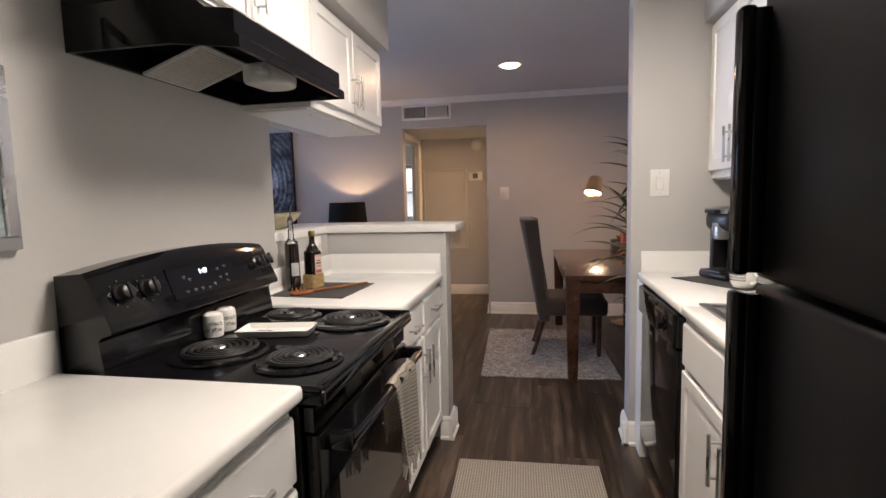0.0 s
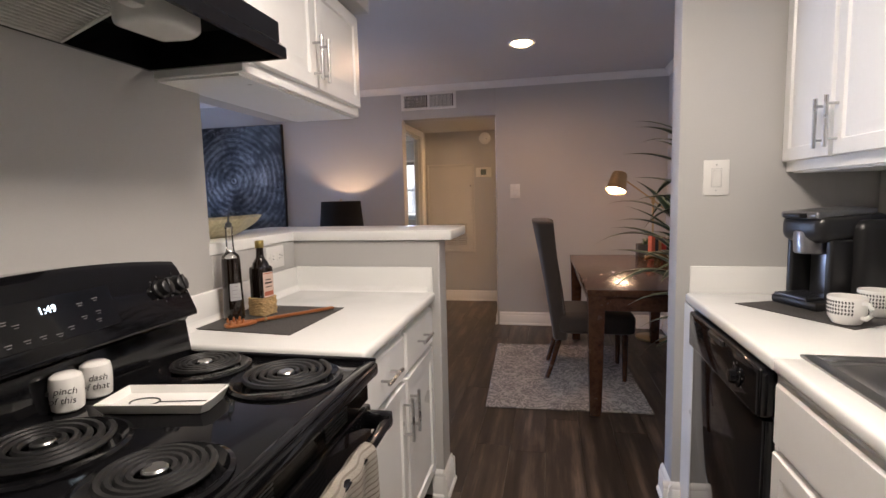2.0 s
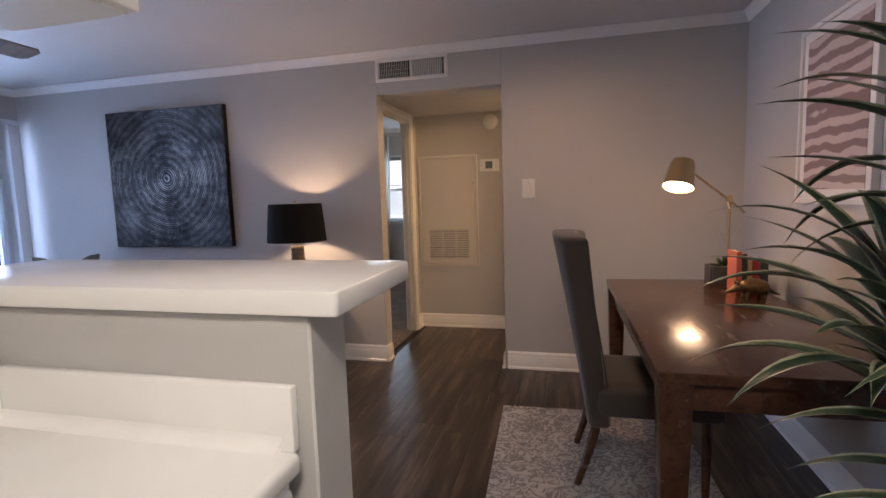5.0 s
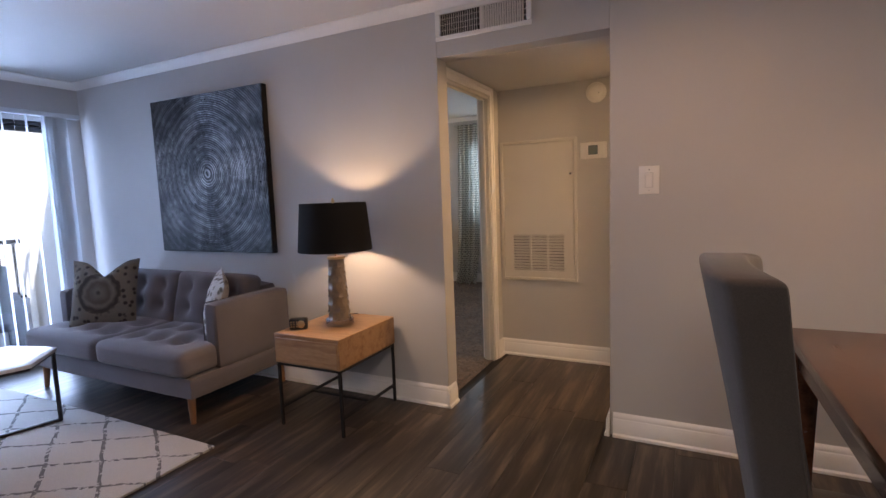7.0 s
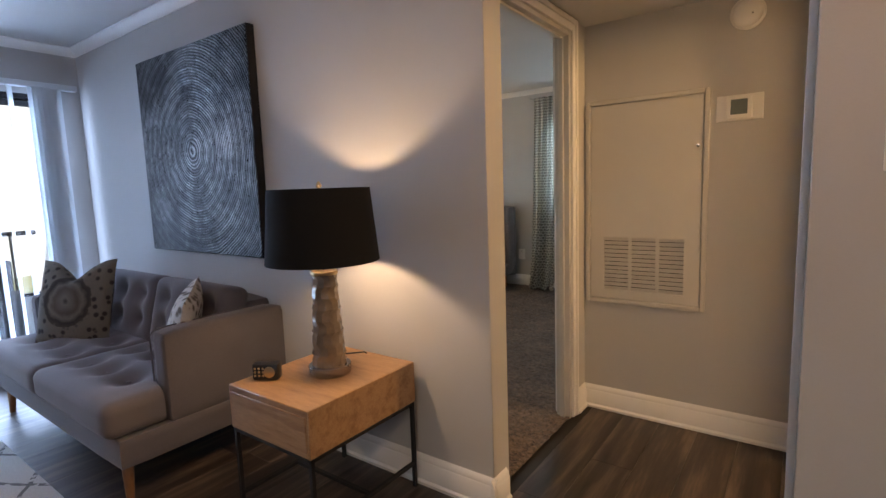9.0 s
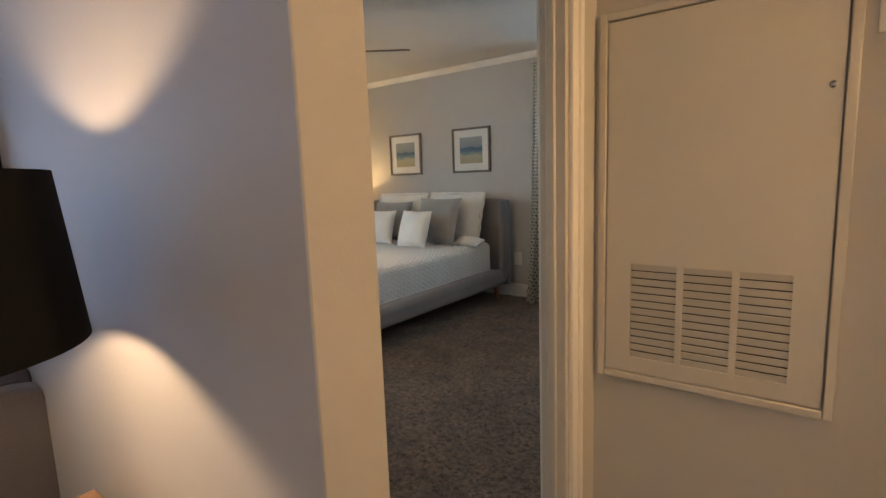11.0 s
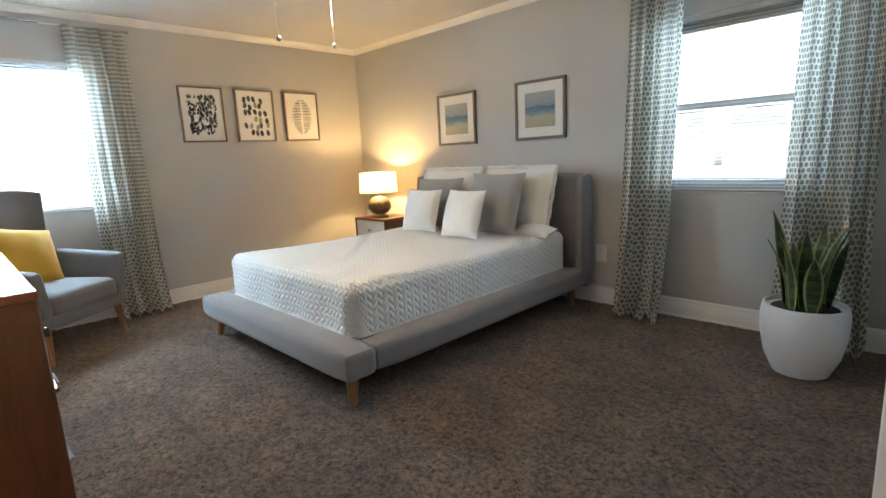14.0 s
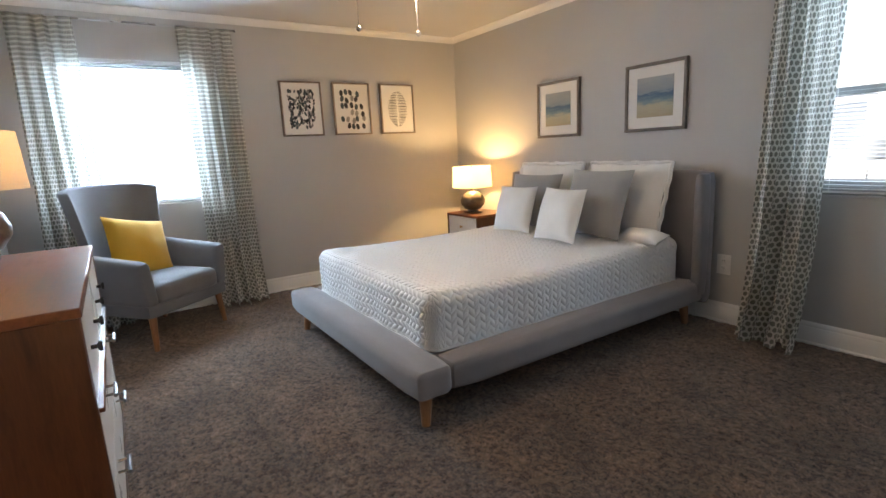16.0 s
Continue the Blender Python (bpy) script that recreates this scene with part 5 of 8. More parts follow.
# ---- living room ----
def ring_art():
    """Rings brushed in silver on near-black, in raised paint."""
    m, n, l, b = shader("ring_painting")
    tc, sep = n.new("ShaderNodeTexCoord"), n.new("ShaderNodeSeparateXYZ")
    l.new(tc.outputs["Object"], sep.inputs[0])
    vec = coords(n, l)
    wob = noise_tex(n, l, vec, 3.0, 4)
    fine = noise_tex(n, l, vec, 48, 6, 0.75)
    patch = ramp(n, l, noise_tex(n, l, coords(n, l), 4.5, 6, 0.75), [(0.35, grey(0.1)), (0.65, grey(1.0))])
    ln = n.new("ShaderNodeVectorMath")
    ln.operation = "LENGTH"
    l.new(vec, ln.inputs[0])
    r = math_node(n, l, "ADD", ln.outputs["Value"], math_node(n, l, "MULTIPLY", wob, 0.06))
    wide = math_node(n, l, "SINE", math_node(n, l, "MULTIPLY", r, 112.0))
    thin = math_node(n, l, "SINE", math_node(n, l, "MULTIPLY", r, 430.0))
    ridge = math_node(n, l, "ADD", math_node(n, l, "MULTIPLY", math_node(n, l, "MULTIPLY", wide, wob), 0.36), math_node(n, l, "MULTIPLY", math_node(n, l, "MULTIPLY", thin, patch), 0.72))
    tone = math_node(n, l, "ADD", math_node(n, l, "MULTIPLY", math_node(n, l, "ADD", ridge, 0.6), 0.38), math_node(n, l, "MULTIPLY", fine, 0.50))
    tone = math_node(n, l, "ADD", tone, math_node(n, l, "MULTIPLY", math_node(n, l, "SUBTRACT", patch, 0.44), 0.36))
    fade = ramp(n, l, ln.outputs["Value"], [(0.0, grey(0.45)), (0.05, grey(1.0)), (0.36, grey(1.0)), (0.58, grey(0.60)), (0.78, grey(0.32))])
    col = ramp(n, l, tone, [(0.36, (0.010, 0.011, 0.013)), (0.54, (0.080, 0.084, 0.092)), (0.70, (0.30, 0.305, 0.315)), (0.88, (0.62, 0.62, 0.63))])
    l.new(mixed(n, l, 1.0, col, fade, "MULTIPLY"), b.inputs["Base Color"])
    l.new(ramp(n, l, fine, [(0.3, grey(0.22)), (0.7, grey(0.48))]), b.inputs["Roughness"])
    b.inputs["Metallic"].default_value = 0.55
    bumped(n, l, b, math_node(n, l, "ADD", ridge, math_node(n, l, "MULTIPLY", fine, 0.4)), 1.0, 0.007)
    return m


art = thing("canvas_painting", pose(-3.10, Y0, 1.465), "large square dark canvas with silver concentric rings", "painting")
part("canvas_edge", box(-0.575, -0.045, -0.565, 0.575, -0.002, 0.565, 0.004, 2), plain("black_canvas", (0.008, 0.008, 0.009), 0.7, fine=300, bump=0.3), art, "black wrapped canvas edge")
part("canvas", box(-0.571, -0.049, -0.561, 0.571, -0.045, 0.561, 0.0015, 1), ring_art(), art)


def tapered_leg(h, r0, r1, lean=(0, 0)):
    return tube([(lean[0], lean[1], 0), (0, 0, h)], r1, 12, r0)


def sofa():
    s = thing("sofa", pose(-4.13, 4.585, 0), "mauve-grey tufted two-seat sofa with wooden legs", "sofa")
    W, D = 1.67, 0.83
    for x, y in ((0.07, 0.07), (W - 0.07, 0.07), (0.07, D - 0.07), (W - 0.07, D - 0.07)):
        part("leg", turned(tapered_leg(0.16, 0.024, 0.015, (0.012 if x > 1 else -0.012, -0.008 if y < 0.4 else 0.008)), pose(x, y, 0)), M_LEG, s, "tapered wooden leg")
    part("base", slab_cushion(0.0, 0.02, 0.155, W, D, 0.285, 0.02, 6, 0.0), M_SOFA, s)
    for x0, x1 in ((0.0, 0.115), (W - 0.115, W)):
        part("arm", slab_cushion(x0, 0.225, 0.27, x1, D - 0.01, 0.665, 0.03, 10, 0.006), M_SOFA, s)
    part("back", slab_cushion(0.112, D - 0.16, 0.27, W - 0.112, D, 0.70, 0.04, 10, 0.0), M_SOFA, s)
    mid = W / 2
    for x0, x1 in ((0.118, mid - 0.002), (mid + 0.002, W - 0.118)):
        w = x1 - x0
        front_ext = -0.02
        # each seat cushion wraps round the front of its arm
        out0, out1 = (0.006, x1) if x0 < mid - 0.3 else (x0, W - 0.006)
        bm = slab_cushion(out0, front_ext, 0.285, out1, D - 0.20, 0.432, 0.045, 30, 0.022, [(x0 + w * (0.2 + 0.3 * i), 0.18 + 0.21 * j) for i in range(3) for j in range(2)], 0.056, 0.11)
        for v in bm.verts:
            if v.co.y > 0.215:
                v.co.x = min(max(v.co.x, 0.118), W - 0.118)
        seat = part("seat_cushion", bm, M_SOFA, s)
        for i in range(3):
            for j in range(2):
                part("button", turned(lathe([(0.011, 0), (0.009, 0.004), (0.003, 0.006)], 10), pose(x0 + w * (0.2 + 0.3 * i), 0.18 + 0.21 * j, 0.418)), M_SOFA, seat)
        bm = slab_cushion(x0, -0.20, -0.07, x1, 0.20, 0.075, 0.05, 24, 0.028, [(x0 + w * (0.2 + 0.3 * i), -0.055 + 0.14 * j) for i in range(3) for j in range(2)], 0.052, 0.095)
        part("back_cushion", turned(bm, pose(0, D - 0.215, 0.575, 76, 0, 0)), M_SOFA, s)
    # welt along the arms
    for x in (0.112, W - 0.112):
        part("piping", tube([(x, 0.223, 0.30), (x, 0.221, 0.64), (x, 0.245, 0.664), (x, D - 0.05, 0.666)], 0.004, 6), M_SOFA, s)


sofa()


def medallion_mat(name, a, b_, c, centred):
    m, n, l, b = shader(name)
    vec = coords(n, l)
    if centred:
        ln = n.new("ShaderNodeVectorMath")
        ln.operation = "LENGTH"
        mp = coords(n, l, (1, 0.0, 1))
        l.new(mp, ln.inputs[0])
        wob = noise_tex(n, l, vec, 18, 3)
        r = math_node(n, l, "ADD", ln.outputs["Value"], math_node(n, l, "MULTIPLY", wob, 0.05))
        fac = ramp(n, l, r, [(0.02, a), (0.045, c), (0.10, b_), (0.125, c), (0.15, a), (0.18, b_)])
        vor = n.new("ShaderNodeTexVoronoi")
        vor.inputs["Scale"].default_value = 26
        l.new(vec, vor.inputs["Vector"])
        far = math_node(n, l, "GREATER_THAN", r, 0.17)
        spot = ramp(n, l, vor.outputs["Distance"], [(0.25, a), (0.45, c)])
        col = mixed(n, l, far, fac, spot)
    else:
        vor = n.new("ShaderNodeTexVoronoi")
        vor.inputs["Scale"].default_value = 22
        l.new(vec, vor.inputs["Vector"])
        col = ramp(n, l, vor.outputs["Distance"], [(0.25, a), (0.38, b_), (0.5, c)])
    fine = noise_tex(n, l, vec, 350, 2)
    l.new(mixed(n, l, 1.0, col, ramp(n, l, fine, [(0.3, grey(0.75)), (0.7, grey(1.05))]), "MULTIPLY"), b.inputs["Base Color"])
    b.inputs["Roughness"].default_value = 0.9
    bumped(n, l, b, fine, 0.3, 0.002)
    return m


M_MEDAL = medallion_mat("brown_medallion", (0.035, 0.028, 0.024), (0.09, 0.072, 0.055), (0.17, 0.148, 0.118), True)
M_SPOT = medallion_mat("grey_leaf_print", (0.12, 0.10, 0.08), (0.30, 0.28, 0.25), (0.58, 0.56, 0.52), False)
tp = thing("throw_pillow", pose(-3.76, 4.93, 0.635, -16, 0, 30), "brown medallion-print throw pillow on the sofa", "pillow", "sofa pillows")
part("cushion", pillow(0.47, 0.50, 0.15, 20, 0.06, 0.24), M_MEDAL, tp)
tp = thing("throw_pillow", pose(-2.73, 5.03, 0.60, -16, 10, -38), "grey leaf-print throw pillow against the sofa arm", "pillow", "sofa pillows")
part("cushion", pillow(0.40, 0.40, 0.13), M_SPOT, tp)


def side_table():
    s = thing("side_table", pose(-2.035, 4.832, 0), "light oak side table with a drawer and black metal frame", "side table")
    W, D = 0.445, 0.535
    part("drawer_box", box(0, 0, 0.365, W, D, 0.53, 0.003, 1), M_OAK, s)
    part("drawer_front", box(0.012, -0.004, 0.375, W - 0.012, 0.002, 0.508, 0.002, 1), M_OAK, s)
    r = 0.007
    for x in (0.012, W - 0.012):
        for y in (0.012, D - 0.012):
            part("leg", box(x - r, y - r, 0, x + r, y + r, 0.366), M_IRON, s)
    for sp in ((0.012, 0.012, W - 0.012, 0.012), (0.012, D - 0.012, W - 0.012, D - 0.012), (0.012, 0.012, 0.012, D - 0.012), (W - 0.012, 0.012, W - 0.012, D - 0.012)):
        part("rail", box(sp[0] - r, sp[1] - r, 0.350, sp[2] + r, sp[3] + r, 0.364), M_IRON, s)
    part("stretcher", box(0.012, D / 2 - r, 0.095, W - 0.012, D / 2 + r, 0.108), M_IRON, s)
    for x in (0.012, W - 0.012):
        part("stretcher", box(x - r, 0.012, 0.095, x + r, D - 0.012, 0.108), M_IRON, s)


side_table()


def faceted_lamp():
    l = thing("table_lamp", pose(-1.80, 5.115, 0.53), "table lamp with smoky faceted glass base and black drum shade", "lamp")
    part("foot", lathe([(0.078, 0), (0.080, 0.003), (0.080, 0.034), (0.077, 0.037)], 40), M_ACRYLIC, l, "clear acrylic foot")
    bm = bmesh.new()
    n, rows = 12, 8
    rings = []
    for j in range(rows * 3 + 1):
        z = 0.038 + 0.345 * j / (rows * 3)
        r = 0.066 - 0.020 * j / (rows * 3)
        dent = 0.95 if j % 3 == 1 else (1.035 if j % 3 == 0 else 0.975)
        rings.append([bm.verts.new((r * (dent if k % 2 else 1.0) * math.cos(2 * math.pi * (k + 0.5 * ((j // 3) % 2)) / n), r * (dent if k % 2 else 1.0) * math.sin(2 * math.pi * (k + 0.5 * ((j // 3) % 2)) / n), z)) for k in range(n)])
    for a, b in zip(rings, rings[1:]):
        for k in range(n):
            bm.faces.new((a[k], a[(k + 1) % n], b[(k + 1) % n], b[k]))
    bm.faces.new(rings[0][::-1])
    bm.faces.new(rings[-1])
    part("column", bm, M_SMOKE, l, "smoky brown faceted glass column", angle=15)
    part("collar", lathe([(0.051, 0.383), (0.052, 0.386), (0.051, 0.396), (0.02, 0.398)], 28), M_BRASS, l, "brass collar")
    part("stem", tube([(0, 0, 0.396), (0, 0, 0.712)], 0.007, 10), M_BRASS, l)
    part("socket", lathe([(0.016, 0.44), (0.018, 0.45), (0.017, 0.50)], 16), M_PLASTIC_K, l)
    sh = lathe([(0.210, 0.432), (0.186, 0.702)], 56)
    bmesh.ops.delete(sh, geom=[f for f in sh.faces if len(f.verts) > 4], context="FACES")
    bmesh.ops.solidify(sh, geom=sh.faces[:], thickness=0.003)
    part("shade", sh, M_SHADE_K, l, "black fabric drum shade")
    part("spider", joined(tube([(-0.186, 0, 0.69), (0.186, 0, 0.69)], 0.002, 6), tube([(0, -0.186, 0.69), (0, 0.186, 0.69)], 0.002, 6), lathe([(0.008, 0.705), (0.012, 0.712), (0.004, 0.728)], 12)), M_BRASS, l)
    return l


M_SMOKE = plain("smoky_glass", (0.25, 0.185, 0.125), 0.14, 0.25, vary=0.40, scale=9, fine=30, bump=0.06, coat=0.7)
faceted_lamp()
cord = tagged(part("lamp_cord", turned(tube([(-1.86, 5.15, 0.534), (-1.92, 5.20, 0.535), (-1.90, 5.28, 0.536), (-1.84, 5.34, 0.537), (-1.80, 5.372, 0.50), (-1.79, 5.378, 0.30)], 0.003, 6), zone), M_PLASTIC_K), "black lamp cord behind the lamp", "cord")
clock = thing("alarm_clock", pose(-1.955, 4.945, 0.53, 0, 0, 32) @ Matrix.Scale(1.1, 4), "small black desk clock with a brass face", "clock")
part("case", box(-0.045, -0.022, 0, 0.045, 0.022, 0.058, 0.008, 2), M_PLASTIC_K, clock)
part("dial", turned(lathe([(0.019, 0), (0.019, 0.003), (0.013, 0.004)], 20), pose(0.016, -0.022, 0.03, 90, 0, 0)), M_BRASS, clock, "round brass dial")
for x in (-0.034, -0.020, -0.006):
    for z in (0.018, 0.030, 0.042):
        part("button", turned(lathe([(0.0045, 0), (0.003, 0.003)], 8), pose(x, -0.022, z, 90, 0, 0)), M_BRASS, clock)


def trellis_mat():
    m, n, l, b = shader("trellis_rug")
    tc, sep = n.new("ShaderNodeTexCoord"), n.new("ShaderNodeSeparateXYZ")
    wobn = n.new("ShaderNodeTexNoise")
    wobn.inputs["Scale"].default_value = 9
    l.new(tc.outputs["Object"], wobn.inputs["Vector"])
    add = n.new("ShaderNodeVectorMath")
    add.operation = "MULTIPLY_ADD"
    add.inputs[1].default_value = (0.035, 0.035, 0)
    l.new(wobn.outputs["Color"], add.inputs[0])
    l.new(tc.outputs["Object"], add.inputs[2])
    l.new(add.outputs[0], sep.inputs[0])
    u = math_node(n, l, "MULTIPLY", math_node(n, l, "ADD", math_node(n, l, "MULTIPLY", sep.outputs[0], 0.62), sep.outputs[1]), 3.6)
    v = math_node(n, l, "MULTIPLY", math_node(n, l, "SUBTRACT", math_node(n, l, "MULTIPLY", sep.outputs[0], 0.62), sep.outputs[1]), 3.6)
    lines = []
    for w in (u, v):
        fr = math_node(n, l, "ABSOLUTE", math_node(n, l, "SUBTRACT", math_node(n, l, "FRACT", w), 0.5))
        lines.append(math_node(n, l, "LESS_THAN", fr, 0.038))
    hit = math_node(n, l, "MAXIMUM", lines[0], lines[1])
    vec = coords(n, l)
    fine, mid = noise_tex(n, l, vec, 260, 3), noise_tex(n, l, vec, 40, 4)
    brk = math_node(n, l, "MULTIPLY", hit, math_node(n, l, "GREATER_THAN", mid, 0.44))
    base = mixed(n, l, brk, (0.56, 0.54, 0.51), (0.17, 0.165, 0.165))
    l.new(mixed(n, l, 1.0, base, ramp(n, l, fine, [(0.3, grey(0.7)), (0.7, grey(1.08))]), "MULTIPLY"), b.inputs["Base Color"])
    b.inputs["Roughness"].default_value = 1.0
    bumped(n, l, b, fine, 0.8, 0.006)
    return m


rug = thing("area_rug", pose(-3.205, 3.625, 0), "white shaggy rug with a charcoal diamond trellis", "rug")
part("rug_body", box(-1.12, -0.95, 0, 1.05, 0.87, 0.016, 0.006, 2), trellis_mat(), rug)


def coffee_table():
    c = thing("coffee_table", pose(-3.36, 4.05, 0), "hexagonal white marble coffee table on black legs", "coffee table")
    R = 0.33
    hexa = [(R * math.cos(math.radians(60 * k + 15)), R * math.sin(math.radians(60 * k + 15))) for k in range(6)]
    part("tabletop", prism(hexa, 0.435, 0.455, 0.003, 2), M_MARBLE, c)
    for k in range(1, 6, 2):
        x, y = hexa[k]
        part("leg", tube([(x * 0.93, y * 0.93, 0.016), (x * 0.93, y * 0.93, 0.436)], 0.012, 8), M_IRON, c)
    for k in range(6):
        a, b = hexa[k], hexa[(k + 1) % 6]
        part("rail", tube([(a[0] * 0.93, a[1] * 0.93, 0.427), (b[0] * 0.93, b[1] * 0.93, 0.427)], 0.009, 6), M_IRON, c)
    for k in range(1, 6, 2):
        x, y = hexa[k]
        part("stretcher", tube([(0, 0, 0.025), (x * 0.93, y * 0.93, 0.025)], 0.009, 6), M_IRON, c)


M_MARBLE = plain("white_marble", (0.72, 0.72, 0.72), 0.15, vary=0.12, scale=5, fine=30, bump=0.0)
coffee_table()


def ceiling_fan(m, label, blades, r, turn, bulb_mat, blade_mat, chains, drop=0.07, pitch=12):
    top = thing("ceiling_fan", m, label, "ceiling fan")
    f = top
    low = lambda bm: turned(bm, pose(0, 0, -drop))
    part("canopy", lathe([(0.03, -0.06), (0.065, -0.02), (0.068, 0.0)], 24), M_DARKSTEEL, f)
    part("rod", tube([(0, 0, -0.16 - drop), (0, 0, -0.05)], 0.012, 10), M_DARKSTEEL, f)
    part("motor", low(lathe([(0.06, -0.275), (0.105, -0.262), (0.115, -0.235), (0.11, -0.19), (0.06, -0.165), (0.03, -0.15)], 32)), M_DARKSTEEL, f, "dark metal motor housing")
    part("light_kit", low(lathe([(0.085, -0.335), (0.108, -0.325), (0.112, -0.295), (0.07, -0.272)], 32)), M_DARKSTEEL, f, "dark metal light fitter")
    part("lamp_bowl", low(lathe([(0.02, -0.362), (0.06, -0.355), (0.088, -0.335), (0.086, -0.33)], 28)), bulb_mat, f, "glowing glass bowl")
    for k in range(blades):
        a = turn + 360 * k / blades
        bl = part("blade", turned(prism([(0.17, -0.045), (r * 0.5, -0.062), (r - 0.03, -0.066), (r, -0.04), (r, 0.04), (r - 0.03, 0.066), (r * 0.5, 0.062), (0.17, 0.045)], -0.004, 0.004, 0.002, 1), pose(0, 0, -0.225 - drop, 0, 0, a) @ pose(0, 0, 0, pitch, 0, 0)), blade_mat, f)
        part("bracket", turned(prism([(0.10, -0.018), (0.20, -0.03), (0.22, 0), (0.20, 0.03), (0.10, 0.018)], -0.012, -0.004, 0.002, 1), pose(0, 0, -0.225 - drop, 0, 0, a) @ pose(0, 0, 0, pitch, 0, 0)), M_DARKSTEEL, bl)
    for x, y, z in chains:
        part("pull_chain", low(joined(tube([(x, y, -0.32), (x * 1.02, y * 1.02, z)], 0.0022, 6), turned(lathe([(0.004, -0.01), (0.011, -0.004), (0.012, 0.006), (0.004, 0.016)], 12), pose(x * 1.02, y * 1.02, z)))), M_STEEL, f, "steel pull chain with a ball")
    return f


M_FANBULB = glow("fan_bulb_glow", (1.0, 0.68, 0.34), 16.0)
M_BLADE = wood("fan_blade_grey", (0.14, 0.125, 0.118), (0.23, 0.21, 0.195), 0.45, (2, 14, 14))
ceiling_fan(pose(-2.43, 3.18, LCEIL), "dark ceiling fan with grey blades and a lit bowl", 5, 0.70, 93, M_FANBULB, M_BLADE, [(-0.09, 0.0, -0.50)], pitch=-13)

bowl_b = bmesh.new()
bl = []
for j, (s, z) in enumerate(((0.30, 0.0), (0.62, 0.024), (0.86, 0.050), (1.0, 0.078), (0.965, 0.080), (0.82, 0.056), (0.56, 0.030), (0.22, 0.012))):
    ring = []
    for k in range(40):
        t = 2 * math.pi * k / 40
        ex = abs(math.cos(t)) ** 1.6 * (1 if math.cos(t) > 0 else -1)
        ring.append(bowl_b.verts.new((0.115 * s * math.sin(t) * (1 - 0.25 * abs(ex)), 0.34 * s * ex, z + 0.006 * s * abs(ex) ** 3)))
    bl.append(ring)
for a, b in zip(bl, bl[1:]):
    for k in range(40):
        bowl_b.faces.new((a[k], a[(k + 1) % 40], b[(k + 1) % 40], b[k]))
bowl_b.faces.new(bl[0][::-1])
bowl_b.faces.new(bl[-1])
bmesh.ops.recalc_face_normals(bowl_b, faces=bowl_b.faces[:])
zone = STOVE_SIDE
bo = thing("decorative_bowl", pose(-1.10, 2.255, 1.167, 0, 0, 4) @ Matrix.Scale(0.92, 4), "long boat-shaped pale gold speckled bowl on the bar", "bowl")
part("bowl", bowl_b, plain("pale_gold_mosaic", (0.50, 0.45, 0.28), 0.4, 0.2, vary=0.3, scale=60, fine=150, bump=0.5, dist=0.003), bo)


# ---- patio door, blinds and what lies outside ----
zone = LIVING
M_BRONZE = plain("bronze_aluminium", (0.018, 0.017, 0.017), 0.4, 0.5)
M_VANE = thin_white("vinyl_vane", (0.72, 0.74, 0.76), 0.35)
pd = thing("window_1", pose(-4.76, 3.40, 0) @ Matrix.Diagonal((1, 1, 0.98, 1)), "dark aluminium sliding patio door behind vertical blinds", "sliding door", kind="structure")
part("window_frame", boxes([(-0.05, 0, 0, 0.05, 0.03, 2.0), (-0.05, 1.82, 0, 0.05, 1.85, 2.0), (-0.05, 0.03, 1.965, 0.05, 1.82, 2.0), (-0.05, 0.03, 0, 0.05, 1.82, 0.03)], 0.004, 1), M_BRONZE, pd)
for x, y0, y1 in ((0.012, 0.03, 0.945), (-0.03, 0.905, 1.82)):
    sash = part("sash", boxes([(x - 0.018, y0, 0.03, x + 0.018, y0 + 0.04, 1.965), (x - 0.018, y1 - 0.04, 0.03, x + 0.018, y1, 1.965), (x - 0.018, y0 + 0.04, 1.92, x + 0.018, y1 - 0.04, 1.965), (x - 0.018, y0 + 0.04, 0.03, x + 0.018, y1 - 0.04, 0.085)], 0.003, 1), M_BRONZE, pd)
    p = part("pane", box(x - 0.003, y0 + 0.04, 0.085, x + 0.003, y1 - 0.04, 1.92), M_PANE, sash)
    p.visible_shadow = False
vb = thing("vertical_blinds", pose(-4.645, 3.27, 0) @ Matrix.Diagonal((1, 1, 0.975, 1)), "white vertical blinds hung half open", "blinds")
part("head_rail", box(-0.025, 0, 2.045, 0.025, 2.09, 2.085, 0.004, 1), M_VANE, vb)
vane = part("vane", turned(box(-0.0006, -0.044, 0.03, 0.0006, 0.044, 2.045), pose(0, 0, 0, 0, 0, 0)), M_VANE, vb)
vane.matrix_basis = pose(0, 0.06, 0, 0, 0, 62)
for k in range(1, 22):
    share(vane, pose(0, 0.06 + 0.0785 * k, 0, 0, 0, 62 + 5 * math.sin(2.3 * k)))
for k in range(5):
    share(vane, pose(0.004 * k, 1.83 + 0.03 * k, 0, 0, 0, 40 - 8 * k))


# ---- dining corner ----
zone = DINING
